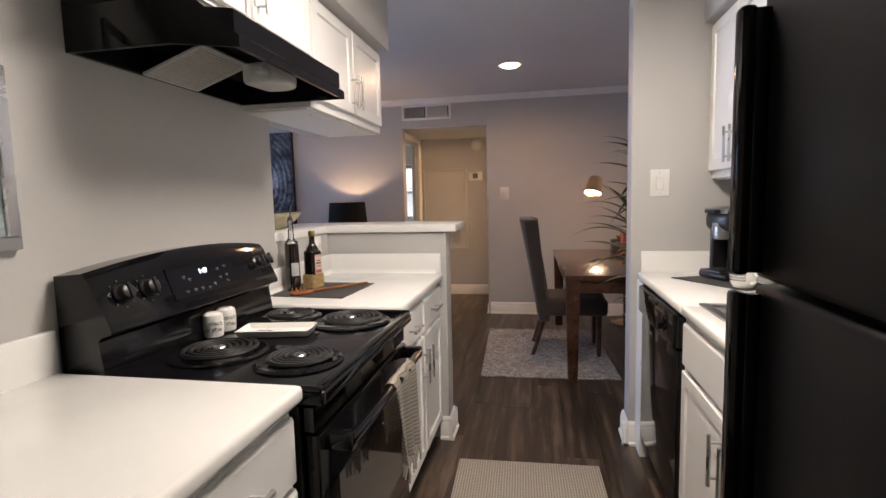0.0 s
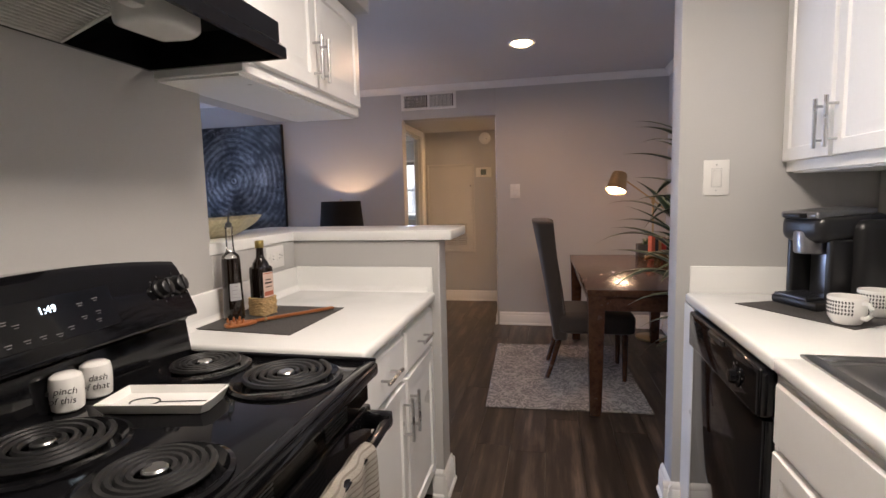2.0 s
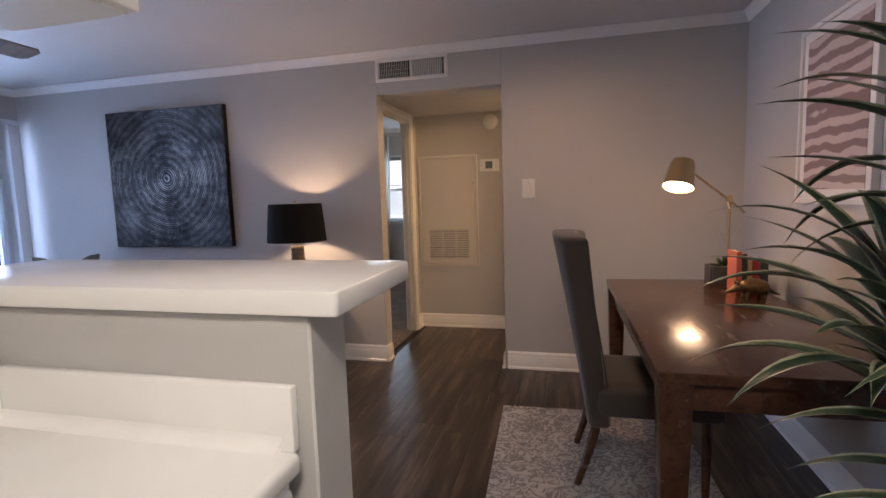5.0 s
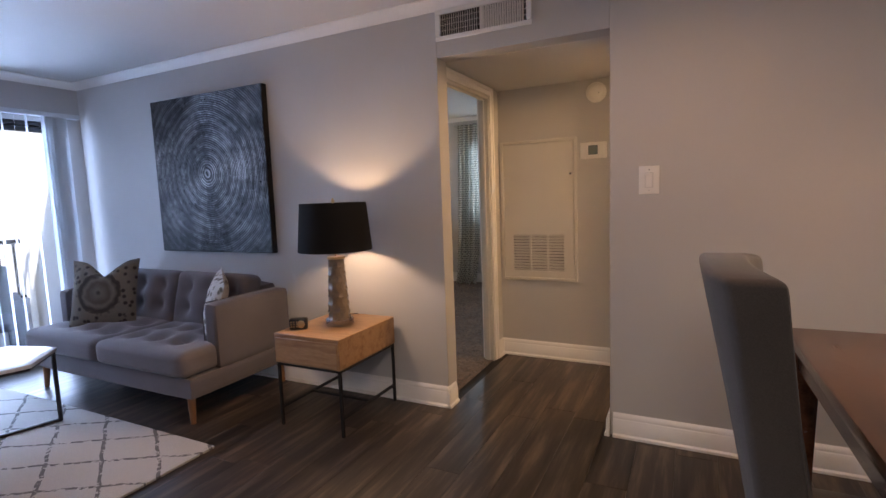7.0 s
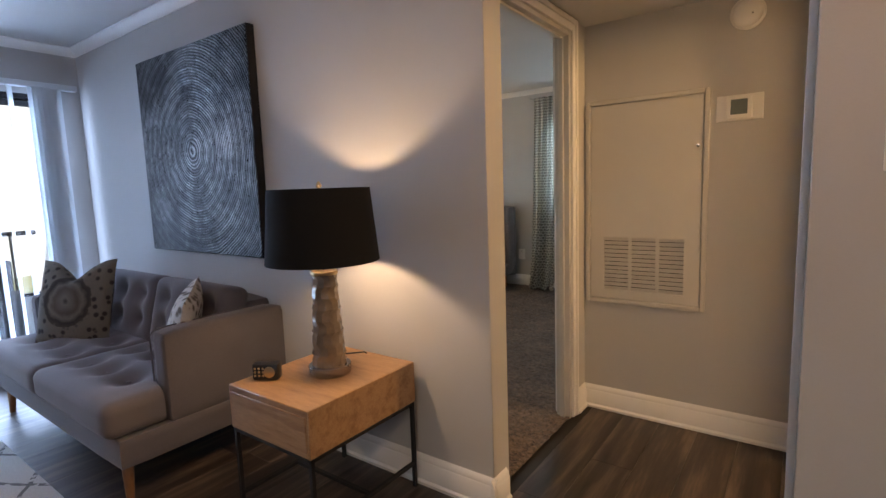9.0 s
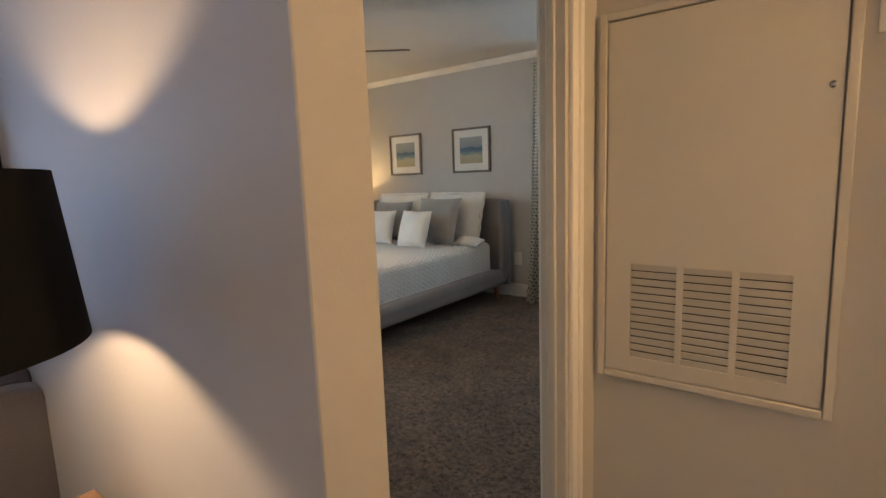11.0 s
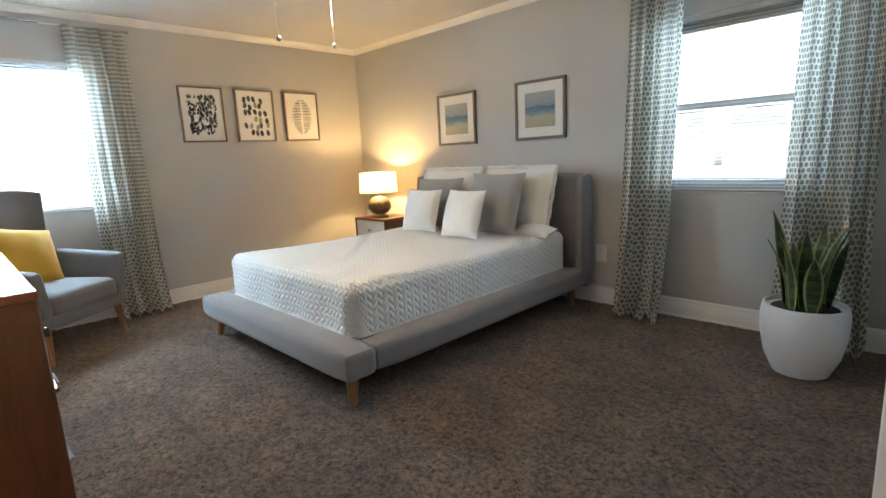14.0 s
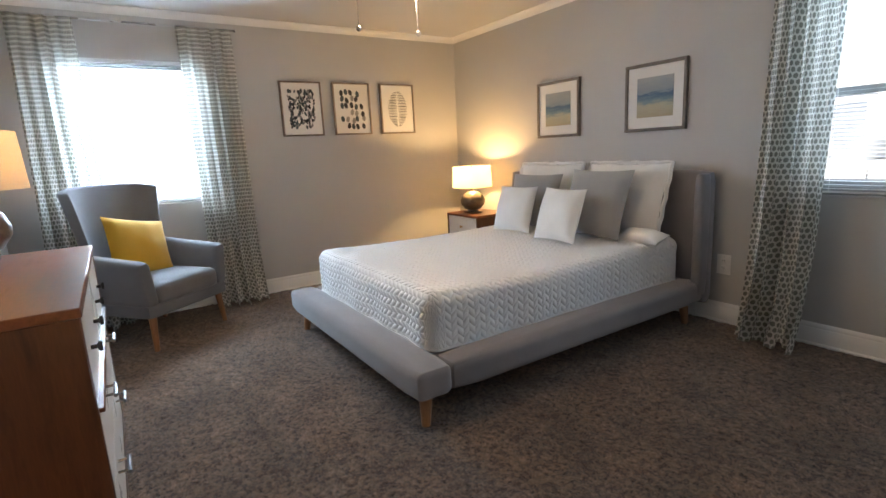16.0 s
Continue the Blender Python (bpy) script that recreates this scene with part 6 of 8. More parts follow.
def scroll_rug_mat():
    m, n, l, b = shader("scroll_rug")
    vec = coords(n, l)
    w = n.new("ShaderNodeTexNoise")
    w.inputs["Scale"].default_value, w.inputs["Detail"].default_value, w.inputs["Distortion"].default_value = 13.0, 3.0, 2.2
    l.new(vec, w.inputs["Vector"])
    fine, broad = noise_tex(n, l, vec, 300, 3), noise_tex(n, l, vec, 3.0, 4)
    base = ramp(n, l, w.outputs["Fac"], [(0.42, (0.44, 0.41, 0.385)), (0.47, (0.17, 0.165, 0.165)), (0.53, (0.20, 0.19, 0.185)), (0.57, (0.46, 0.43, 0.40))])
    base = mixed(n, l, math_node(n, l, "MULTIPLY", broad, 0.35), base, (0.30, 0.28, 0.27))
    l.new(mixed(n, l, 1.0, base, ramp(n, l, fine, [(0.3, grey(0.7)), (0.7, grey(1.1))]), "MULTIPLY"), b.inputs["Base Color"])
    b.inputs["Roughness"].default_value = 1.0
    bumped(n, l, b, fine, 0.5, 0.004)
    return m


dr = thing("area_rug", pose(0.32, 4.19, 0, 0, 0, 2.6), "faded grey and cream scroll-pattern rug under the desk", "rug")
part("rug_body", box(-0.50, -0.68, 0, 0.49, 0.64, 0.010, 0.003, 1), scroll_rug_mat(), dr)


def dining_table():
    t = thing("dining_table", pose(0.448, 3.405, 0, 0, 0, 1.25), "dark espresso wooden table with tapered legs", "table")
    W, D = 0.76, 1.67
    part("tabletop", box(0, 0, 0.725, W, D, 0.762, 0.004, 2), M_DARKWOOD, t)
    for x0, y0, x1, y1 in ((0.03, 0.03, W - 0.03, 0.05), (0.03, D - 0.05, W - 0.03, D - 0.03), (0.03, 0.05, 0.05, D - 0.05), (W - 0.05, 0.05, W - 0.03, D - 0.05)):
        part("apron", box(x0, y0, 0.635, x1, y1, 0.726, 0.002, 1), M_DARKWOOD, t)
    for x in (0.052, W - 0.052):
        for y in (0.052, D - 0.052):
            bm = bmesh.new()
            s0, s1 = 0.032, 0.048
            z0 = 0.011 if (x < 0.3) else 0.0
            lo = [bm.verts.new((x + a * s0, y + b * s0, z0)) for a, b in ((-1, -1), (1, -1), (1, 1), (-1, 1))]
            hi = [bm.verts.new((x + a * s1, y + b * s1, 0.727)) for a, b in ((-1, -1), (1, -1), (1, 1), (-1, 1))]
            bm.faces.new(lo[::-1])
            bm.faces.new(hi)
            for k in range(4):
                bm.faces.new((lo[k], lo[(k + 1) % 4], hi[(k + 1) % 4], hi[k]))
            bmesh.ops.bevel(bm, geom=bm.edges[:], offset=0.003, segments=2, profile=0.5, affect="EDGES")
            part("leg", bm, M_DARKWOOD, t)


dining_table()


def dining_chair():
    """An upholstered wing-topped parsons chair facing +x, back towards -x."""
    c = thing("dining_chair", pose(0.265, 4.22, 0.010), "taupe upholstered high-back dining chair with dark legs", "chair")
    part("seat", slab_cushion(0.03, -0.24, 0.33, 0.54, 0.24, 0.47, 0.035, 12, 0.018), M_CHAIR, c)
    bm = bmesh.new()
    n, mrows = 10, 18
    sec = []
    for j in range(mrows + 1):
        z = 0.28 + 0.84 * j / mrows
        lean = -0.15 * (j / mrows) ** 1.15
        hw = 0.225 + 0.012 * math.sin(math.pi * j / mrows) - 0.01 * (j / mrows)
        top = 0.022 * (j / mrows) ** 6
        front, back = [], []
        for i in range(n + 1):
            u = 2 * i / n - 1
            wing = 0.065 * abs(u) ** 3 * (j / mrows) ** 1.5
            zz = z + top * (0.2 - u * u) if j == mrows else z
            edge = 0.012 * abs(u) ** 8
            front.append(bm.verts.new((0.10 + lean + wing - edge, hw * u, zz)))
            back.append(bm.verts.new((-0.005 + lean + 0.5 * wing + edge, hw * u, zz)))
        sec.append((front, back))
    for (fa, ba), (fb, bb) in zip(sec, sec[1:]):
        for i in range(n):
            bm.faces.new((fa[i], fa[i + 1], fb[i + 1], fb[i]))
            bm.faces.new((ba[i + 1], ba[i], bb[i], bb[i + 1]))
        bm.faces.new((ba[0], fa[0], fb[0], bb[0]))
        bm.faces.new((fa[n], ba[n], bb[n], fb[n]))
    f, b = sec[-1]
    for i in range(n):
        bm.faces.new((f[i], f[i + 1], b[i + 1], b[i]))
    f, b = sec[0]
    for i in range(n):
        bm.faces.new((f[i + 1], f[i], b[i], b[i + 1]))
    bmesh.ops.recalc_face_normals(bm, faces=bm.faces[:])
    bmesh.ops.bevel(bm, geom=[e for e in bm.edges if e.calc_face_angle(0) > 0.9], offset=0.014, segments=3, profile=0.5, affect="EDGES")
    back_ob = part("backrest", bm, M_CHAIR, c)
    for s in (-1, 1):
        part("piping", tube([(0.098 - 0.15 * (j / 18) ** 1.15 + 0.03 * (j / 18), s * (0.222 + 0.012 * math.sin(math.pi * j / 18) - 0.01 * j / 18), 0.30 + 0.78 * j / 18) for j in range(3, 19)], 0.004, 6), M_CHAIR, back_ob)
    for x, y, dx in ((0.04, -0.19, -0.085), (0.04, 0.19, -0.085), (0.475, -0.19, 0.0), (0.475, 0.19, 0.0)):
        part("leg", tube([(x + dx, y, 0.0), (x + dx * 0.55, y, 0.12), (x + dx * 0.1, y, 0.26), (x, y, 0.34)], 0.015, 10, 0.023), M_DARKWOOD, c, "dark wooden leg")


dining_chair()


def leaf(length, width, droop, yaw, pitch):
    """A long arching strap leaf from the origin, with cloth-like coordinates across and along it."""
    bm = bmesh.new()
    uvl = bm.loops.layers.uv.new("UVMap")
    n = 10
    x, z, a = 0.0, 0.0, pitch
    rows = []
    for i in range(n + 1):
        t = i / n
        w = width * (math.sin(math.pi * min(1, 0.18 + 0.82 * t)) ** 0.8) * (1 - t ** 5)
        rows.append([(bm.verts.new((x, s * w, z + abs(s) * w * 0.35)), (s, t)) for s in (-1, -0.5, 0, 0.5, 1)])
        x += length / n * math.cos(a)
        z += length / n * math.sin(a)
        a -= droop / n
    for p, q in zip(rows, rows[1:]):
        for k in range(4):
            quad = (p[k], p[k + 1], q[k + 1], q[k])
            face = bm.faces.new([v for v, _ in quad])
            for lp, (_, uv) in zip(face.loops, quad):
                lp[uvl].uv = uv
    return turned(bm, pose(0, 0, 0, 0, 0, yaw))


def leaf_mat(name, dark, pale, margin):
    m, n, l, b = shader(name)
    vec = coords(n, l)
    info = n.new("ShaderNodeObjectInfo")
    blot, fine = noise_tex(n, l, vec, 14, 4), noise_tex(n, l, vec, 90, 3)
    tone = ramp(n, l, info.outputs["Random"], [(0.0, dark), (0.7, tuple(0.5 * (p + q) for p, q in zip(dark, pale))), (1.0, pale)])
    uv, sep = n.new("ShaderNodeUVMap"), n.new("ShaderNodeSeparateXYZ")
    l.new(uv.outputs[0], sep.inputs[0])
    across = math_node(n, l, "ADD", math_node(n, l, "ABSOLUTE", sep.outputs[0]), math_node(n, l, "MULTIPLY", math_node(n, l, "SUBTRACT", blot, 0.5), 0.25))
    rim = math_node(n, l, "MULTIPLY", math_node(n, l, "GREATER_THAN", across, 0.70), margin)
    tone = mixed(n, l, rim, tone, (0.42, 0.43, 0.29))
    l.new(mixed(n, l, 1.0, tone, ramp(n, l, fine, [(0.3, grey(0.65)), (0.7, grey(1.15))]), "MULTIPLY"), b.inputs["Base Color"])
    b.inputs["Roughness"].default_value = 0.36
    bumped(n, l, b, blot, 0.2, 0.003)
    return m


def dracaena():
    p = thing("potted_plant", pose(1.0, 3.06, 0), "tall striped dracaena plant beside the desk", "plant")
    rnd = random.Random(5)
    part("pot", lathe([(0.11, 0), (0.13, 0.01), (0.155, 0.28), (0.16, 0.30), (0.148, 0.30), (0.142, 0.27), (0.02, 0.265)], 32), M_PLASTIC_K, p, "dark round pot")
    for cx, cy, h in ((0.0, 0.0, 1.42), (-0.05, 0.04, 1.08), (0.04, -0.03, 0.82)):
        part("stem", tube([(cx, cy, 0.25), (cx * 1.3, cy * 1.3, h * 0.6), (cx * 1.6 - 0.03, cy * 1.6, h)], 0.014, 8, 0.010), M_LEG, p)
        ox, oy = cx * 1.6 - 0.03, cy * 1.6
        for k in range(34):
            yaw = k * 137.5 + rnd.uniform(-14, 14)
            t = k / 34
            ln = rnd.uniform(0.36, 0.50)
            # keep clear of the wall behind and the table edge
            reach = math.sin(math.radians(yaw))
            if reach < -0.5:
                ln = min(ln, 0.30)
            if math.cos(math.radians(yaw)) > 0.3:
                ln = min(ln, 0.24)
            part("leaf", turned(leaf(ln, rnd.uniform(0.024, 0.037), rnd.uniform(0.7, 1.7), yaw, 1.15 - 0.75 * (1 - t) + rnd.uniform(-0.15, 0.15)), pose(ox, oy, h - 0.24 + 0.25 * t)), M_LEAF, p)


M_LEAF = leaf_mat("dracaena_leaf", (0.016, 0.038, 0.020), (0.06, 0.10, 0.05), 0.8)
dracaena()


def floor_lamp():
    l = thing("floor_lamp", pose(1.115, 5.165, 0), "brushed brass floor lamp with a lit cone head", "lamp")
    part("base", lathe([(0.125, 0), (0.128, 0.004), (0.128, 0.018), (0.122, 0.022), (0.012, 0.024)], 40), M_BRASS, l)
    part("pole", tube([(0, 0, 0.02), (0, 0, 1.235)], 0.009, 10), M_BRASS, l)
    part("joint", joined(lathe([(0.014, 1.20), (0.016, 1.205), (0.016, 1.25), (0.012, 1.257)], 16), turned(lathe([(0.011, -0.03), (0.013, -0.026), (0.013, 0.026), (0.011, 0.03)], 14), pose(0, 0, 1.23, 90, 0, 0))), M_BRASS, l)
    part("arm", tube([(0.11, 0.09, 1.15), (0.0, 0.0, 1.23), (-0.285, -0.245, 1.415)], 0.006, 8), M_BRASS, l)
    m = pose(-0.315, -0.285, 1.455, -20, 14, 0)
    sh = lathe([(0.082, -0.155), (0.080, -0.152), (0.062, -0.02), (0.056, 0.0), (0.02, 0.008)], 36)
    bmesh.ops.delete(sh, geom=[f for f in sh.faces if len(f.verts) > 4 and f.calc_center_median().z < -0.1], context="FACES")
    bmesh.ops.solidify(sh, geom=sh.faces[:], thickness=0.002)
    part("shade", turned(sh, m), M_BRASS, l, "brushed brass cone shade")
    part("bulb", turned(lathe([(0.02, -0.150), (0.05, -0.147), (0.074, -0.138), (0.070, -0.12)], 28), m), glow("floor_bulb_glow", (1.0, 0.74, 0.46), 26.0), l, "glowing bulb face")


floor_lamp()


def book(m, w, d, h, mat, label):
    b = thing("book", m, label, "book", "books on the desk")
    part("cover", boxes([(0, 0, 0, 0.003, d, h), (w - 0.003, 0, 0, w, d, h), (0.003, 0, 0, w - 0.003, 0.003, h)], 0.001, 1), mat, b)
    part("pages", box(0.003, 0.003, 0.004, w - 0.003, d - 0.004, h - 0.004), M_PAGES, b, "cream pages")


M_PAGES = plain("book_pages", (0.62, 0.55, 0.44), 0.8)
M_RED = plain("red_cloth", (0.34, 0.035, 0.03), 0.65, fine=300, bump=0.2)
M_CORAL = plain("coral_cloth", (0.48, 0.12, 0.07), 0.65, fine=300, bump=0.2)
M_CHAR = plain("charcoal_cloth", (0.035, 0.035, 0.038), 0.6, fine=300, bump=0.2)
M_TAN = plain("tan_cloth", (0.42, 0.26, 0.12), 0.65, fine=300, bump=0.2)
x = 1.015
for w, h, mat, lab in ((0.026, 0.215, M_CORAL, "coral cloth-bound book upright on the desk"), (0.022, 0.205, M_CHAR, "charcoal cloth-bound book upright on the desk"), (0.020, 0.180, M_TAN, "tan cloth-bound book upright on the desk"), (0.034, 0.178, M_RED, "red cloth-bound book upright on the desk"), (0.036, 0.175, M_CHAR, "charcoal cloth-bound book upright on the desk")):
    book(pose(x, 4.66, 0.762), w, 0.15, h, mat, lab)
    x += w + 0.002
planter = thing("planter_box", pose(0.955, 4.90, 0.762), "dark rectangular planter with a small succulent", "planter")
part("box", boxes([(0, 0, 0, 0.012, 0.13, 0.105), (0.228, 0, 0, 0.24, 0.13, 0.105), (0.012, 0, 0, 0.228, 0.012, 0.105), (0.012, 0.118, 0, 0.228, 0.13, 0.105), (0.012, 0.012, 0, 0.228, 0.118, 0.085)], 0.002, 1), plain("slate", (0.06, 0.055, 0.055), 0.7), planter)
rn = random.Random(3)
part("succulent", joined(*[turned(leaf(rn.uniform(0.035, 0.06), 0.010, 0.5, k * 137.5, 0.5 + 0.02 * k), pose(0.075 + rn.uniform(-0.02, 0.02), 0.065, 0.088 + 0.0008 * k)) for k in range(34)]), leaf_mat("succulent_leaf", (0.06, 0.10, 0.03), (0.18, 0.24, 0.09), 0.0), planter, "small green succulent")


def armadillo():
    bm = bmesh.new()
    bmesh.ops.create_uvsphere(bm, u_segments=28, v_segments=18, radius=0.05)
    for v in bm.verts:
        v.co = Vector((v.co.x * 1.45, v.co.y * 0.85, v.co.z * 0.82 + 0.052))
        v.co *= 1 + 0.012 * math.sin(v.co.x * 260)
    head = lathe([(0.006, -0.05), (0.012, -0.03), (0.020, 0.0), (0.018, 0.015)], 14)
    turned(head, pose(-0.082, 0, 0.045, 0, 68, 0))
    parts = [bm, head, tube([(0.065, 0, 0.04), (0.10, 0.01, 0.018), (0.13, 0.02, 0.008)], 0.011, 8, 0.003)]
    for a, b in ((-0.035, -0.025), (-0.035, 0.025), (0.035, -0.025), (0.035, 0.025)):
        parts.append(turned(lathe([(0.011, 0), (0.010, 0.03)], 10), pose(a, b, 0)))
    for s in (-1, 1):
        parts.append(turned(lathe([(0.004, 0), (0.009, 0.012), (0.003, 0.026)], 8), pose(-0.078, s * 0.012, 0.062, s * -20, 0, 0)))
    return joined(*parts)


ar = part("armadillo_statue", armadillo(), plain("antique_bronze", (0.20, 0.12, 0.055), 0.4, 0.8, vary=0.4, scale=60, fine=200, bump=0.4), None)
ar.matrix_basis = zone @ pose(1.07, 4.575, 0.762, 0, 0, 6)
tagged(ar, "bronze armadillo figurine beside the books", "figurine")


def zebra_mat():
    m, n, l, b = shader("pink_ring_print")
    vec = coords(n, l)
    w = n.new("ShaderNodeTexWave")
    w.wave_type, w.rings_direction = "RINGS", "X"
    w.inputs["Scale"].default_value, w.inputs["Distortion"].default_value, w.inputs["Detail"].default_value = 5.0, 4.0, 2.0
    l.new(vec, w.inputs["Vector"])
    l.new(ramp(n, l, w.outputs["Fac"], [(0.4, (0.55, 0.47, 0.46)), (0.6, (0.24, 0.17, 0.17))]), b.inputs["Base Color"])
    b.inputs["Roughness"].default_value = 0.5
    return m


M_FRAMEW = wood("driftwood_frame", (0.20, 0.155, 0.12), (0.33, 0.27, 0.22), 0.5, (6, 6, 6))
M_PAPER = plain("print_paper", (0.74, 0.73, 0.70), 0.6, vary=0.02)


def framed(m, w, h, label, art_mat, mat_w, frame_w=0.022, frame_mat=None, group="", depth=0.028):
    p = thing("framed_picture", m, label, "picture", group)
    a, b = w / 2, h / 2
    part("frame", boxes([(-a, -depth, -b, a, 0, -b + frame_w), (-a, -depth, b - frame_w, a, 0, b), (-a, -depth, -b + frame_w, -a + frame_w, 0, b - frame_w), (a - frame_w, -depth, -b + frame_w, a, 0, b - frame_w)], 0.002, 1), frame_mat or M_FRAMEW, p)
    part("mount", box(-a + frame_w, -depth + 0.012, -b + frame_w, a - frame_w, -0.002, b - frame_w), M_PAPER, p, "white mount board")
    if art_mat:
        part("print", box(-a + frame_w + mat_w, -depth + 0.010, -b + frame_w + mat_w, a - frame_w - mat_w, -depth + 0.0125, b - frame_w - mat_w), art_mat, p)
    return p


zone = LIVING
framed(pose(1.18, 4.28, 1.56, 0, 0, -90), 0.62, 0.77, "framed pink wood-ring print on the dining wall", zebra_mat(), 0.04, 0.02, M_PAPER)


# ---- bedroom ----
zone = BEDROOM
def quilt_mat():
    """Puffed zigzag channels stitched across white cotton, laid out along the cloth."""
    m, n, l, b = shader("white_quilt")
    uv, sep = n.new("ShaderNodeUVMap"), n.new("ShaderNodeSeparateXYZ")
    l.new(uv.outputs[0], sep.inputs[0])
    vec = coords(n, l)
    wob = math_node(n, l, "MULTIPLY", noise_tex(n, l, vec, 9.0, 3), 0.35)
    zig = math_node(n, l, "PINGPONG", math_node(n, l, "MULTIPLY", sep.outputs[1], 1.0), 0.032)
    u = math_node(n, l, "ADD", math_node(n, l, "MULTIPLY", math_node(n, l, "ADD", sep.outputs[0], math_node(n, l, "MULTIPLY", zig, 0.9)), 24.0), wob)
    puff = math_node(n, l, "ABSOLUTE", math_node(n, l, "SINE", math_node(n, l, "MULTIPLY", u, math.pi)))
    across = math_node(n, l, "ABSOLUTE", math_node(n, l, "SINE", math_node(n, l, "MULTIPLY", sep.outputs[1], math.pi / 0.032)))
    puff = math_node(n, l, "POWER", math_node(n, l, "ADD", math_node(n, l, "MULTIPLY", puff, 0.7), math_node(n, l, "MULTIPLY", across, 0.3)), 0.6)
    fine = noise_tex(n, l, vec, 240, 3)
    l.new(ramp(n, l, fine, [(0.3, (0.79, 0.78, 0.76)), (0.7, (0.84, 0.83, 0.81))]), b.inputs["Base Color"])
    b.inputs["Roughness"].default_value, b.inputs["Sheen Weight"].default_value = 0.9, 0.15
    bumped(n, l, b, math_node(n, l, "ADD", puff, math_node(n, l, "MULTIPLY", fine, 0.12)), 0.75, 0.016)
    return m


def bed():
    b = thing("bed", pose(-5.06, 7.06, 0.006), "grey upholstered platform bed with wooden legs", "bed")
    W, L = 1.80, 2.31
    for x in (0.10, W - 0.10):
        for y in (0.10, L - 0.18):
            part("leg", turned(tapered_leg(0.155, 0.034, 0.020, (0.018 if x > 1 else -0.018, -0.018 if y < 1 else 0.0)), pose(x, y, 0)), M_LEG, b, "tapered wooden leg")
    part("side_rail", slab_cushion(0, 0.0, 0.15, W, 0.20, 0.305, 0.045, 12, 0.006), M_BEDGREY, b, "upholstered foot rail")
    for x0, x1 in ((0.0, 0.17), (W - 0.17, W)):
        part("side_rail", slab_cushion(x0, 0.19, 0.15, x1, L - 0.1, 0.303, 0.045, 12, 0.004), M_BEDGREY, b)
    part("platform", box(0.14, 0.16, 0.17, W - 0.14, L - 0.1, 0.285), M_BEDGREY, b)
    hb = slab_cushion(0.0, -0.53, -0.055, W, 0.36, 0.055, 0.05, 14, 0.004)
    part("headboard", turned(hb, pose(0, L - 0.055, 0.655, 90, 0, 0)), M_BEDGREY, b)
    part("headboard_wing", slab_cushion(W - 0.06, L - 0.19, 0.20, W + 0.0, L - 0.07, 1.0, 0.03, 8, 0.0), M_BEDGREY, b)
    part("headboard_wing", slab_cushion(0.0, L - 0.19, 0.20, 0.06, L - 0.07, 1.0, 0.03, 8, 0.0), M_BEDGREY, b)
    part("mattress", box(0.18, 0.22, 0.285, W - 0.18, L - 0.12, 0.50, 0.05, 3), M_LINEN_W, b, "white mattress")
    # quilt draped over the mattress, hanging to the rail
    bm = bmesh.new()
    x0, x1, y0, y1, zt, zb = 0.145, W - 0.145, 0.175, L - 0.13, 0.585, 0.300
    nx, ny = 90, 110
    grid = {}
    uvl = bm.loops.layers.uv.new("UVMap")
    def height(u, v):
        px, py = x0 + (x1 - x0) * u, y0 + (y1 - y0) * v
        return 0.010 * math.sin(math.pi * u) - 0.025 * math.sin(math.pi * v) + 0.006 * noise.noise(Vector((px * 3, py * 3, 0)))
    rr = 0.07
    drop = zt - zb - rr
    wside, lside = (x1 - x0), (y1 - y0)
    def fold(d):
        """Distance over the edge -> outward, downward."""
        arc = rr * math.pi / 2
        if d <= 0:
            return 0.0, 0.0
        if d < arc:
            a = d / rr
            return rr * math.sin(a), rr * (1 - math.cos(a))
        return rr, rr + (d - arc)
    arc = rr * math.pi / 2
    tot = arc + drop
    ux = [(-tot + (wside - 2 * rr + 2 * tot) * i / nx) for i in range(nx + 1)]
    vy = [(-tot + (lside - 2 * rr + tot) * j / ny) for j in range(ny + 1)]
    for i, a in enumerate(ux):
        for j, c in enumerate(vy):
            ox, dx = fold(-a) if a < 0 else fold(a - (wside - 2 * rr))
            oy, dy = fold(-c)
            px = (x0 + rr - ox) if a < 0 else (x1 - rr + ox if a > wside - 2 * rr else x0 + rr + a)
            py = (y0 + rr - oy) if c < 0 else y0 + rr + c
            d = max(dx, dy) if min(dx, dy) < rr else max(dx, dy)
            if dx > 0 and dy > 0:
                sa, sc = (-a if a < 0 else a - (wside - 2 * rr)), -c
                sm, phi = max(sa, sc), 0.5 * math.pi * sc / (sa + sc)
                oo, d = fold(min(sm, tot))
                px = (x0 + rr - oo * math.cos(phi)) if a < 0 else (x1 - rr + oo * math.cos(phi))
                py = y0 + rr - oo * math.sin(phi)
            u, v = min(1, max(0, (px - x0) / wside)), min(1, max(0, (py - y0) / lside))
            wave = 0.010 * math.sin((py if dx > 0 else px) * 17 + 2 * noise.noise(Vector((px, py, 5)))) * min(1, d / 0.15) if d > 0 else 0
            s = -1 if a < 0 else 1
            z = zt - d + height(u, v) * max(0, 1 - d / 0.1)
            q = 0.004 * noise.noise(Vector((px * 30, py * 30, z * 30)))
            grid[i, j] = bm.verts.new((px + (s * (wave + q) if dx > 0 else 0), py - ((wave + q) if dy > 0 else 0), z + (q if d < rr else 0)))
    for i in range(nx):
        for j in range(ny):
            face = bm.faces.new((grid[i, j], grid[i + 1, j], grid[i + 1, j + 1], grid[i, j + 1]))
            for lp, (p, q) in zip(face.loops, ((i, j), (i + 1, j), (i + 1, j + 1), (i, j + 1))):
                lp[uvl].uv = (ux[p] + 2, vy[q] + 2)
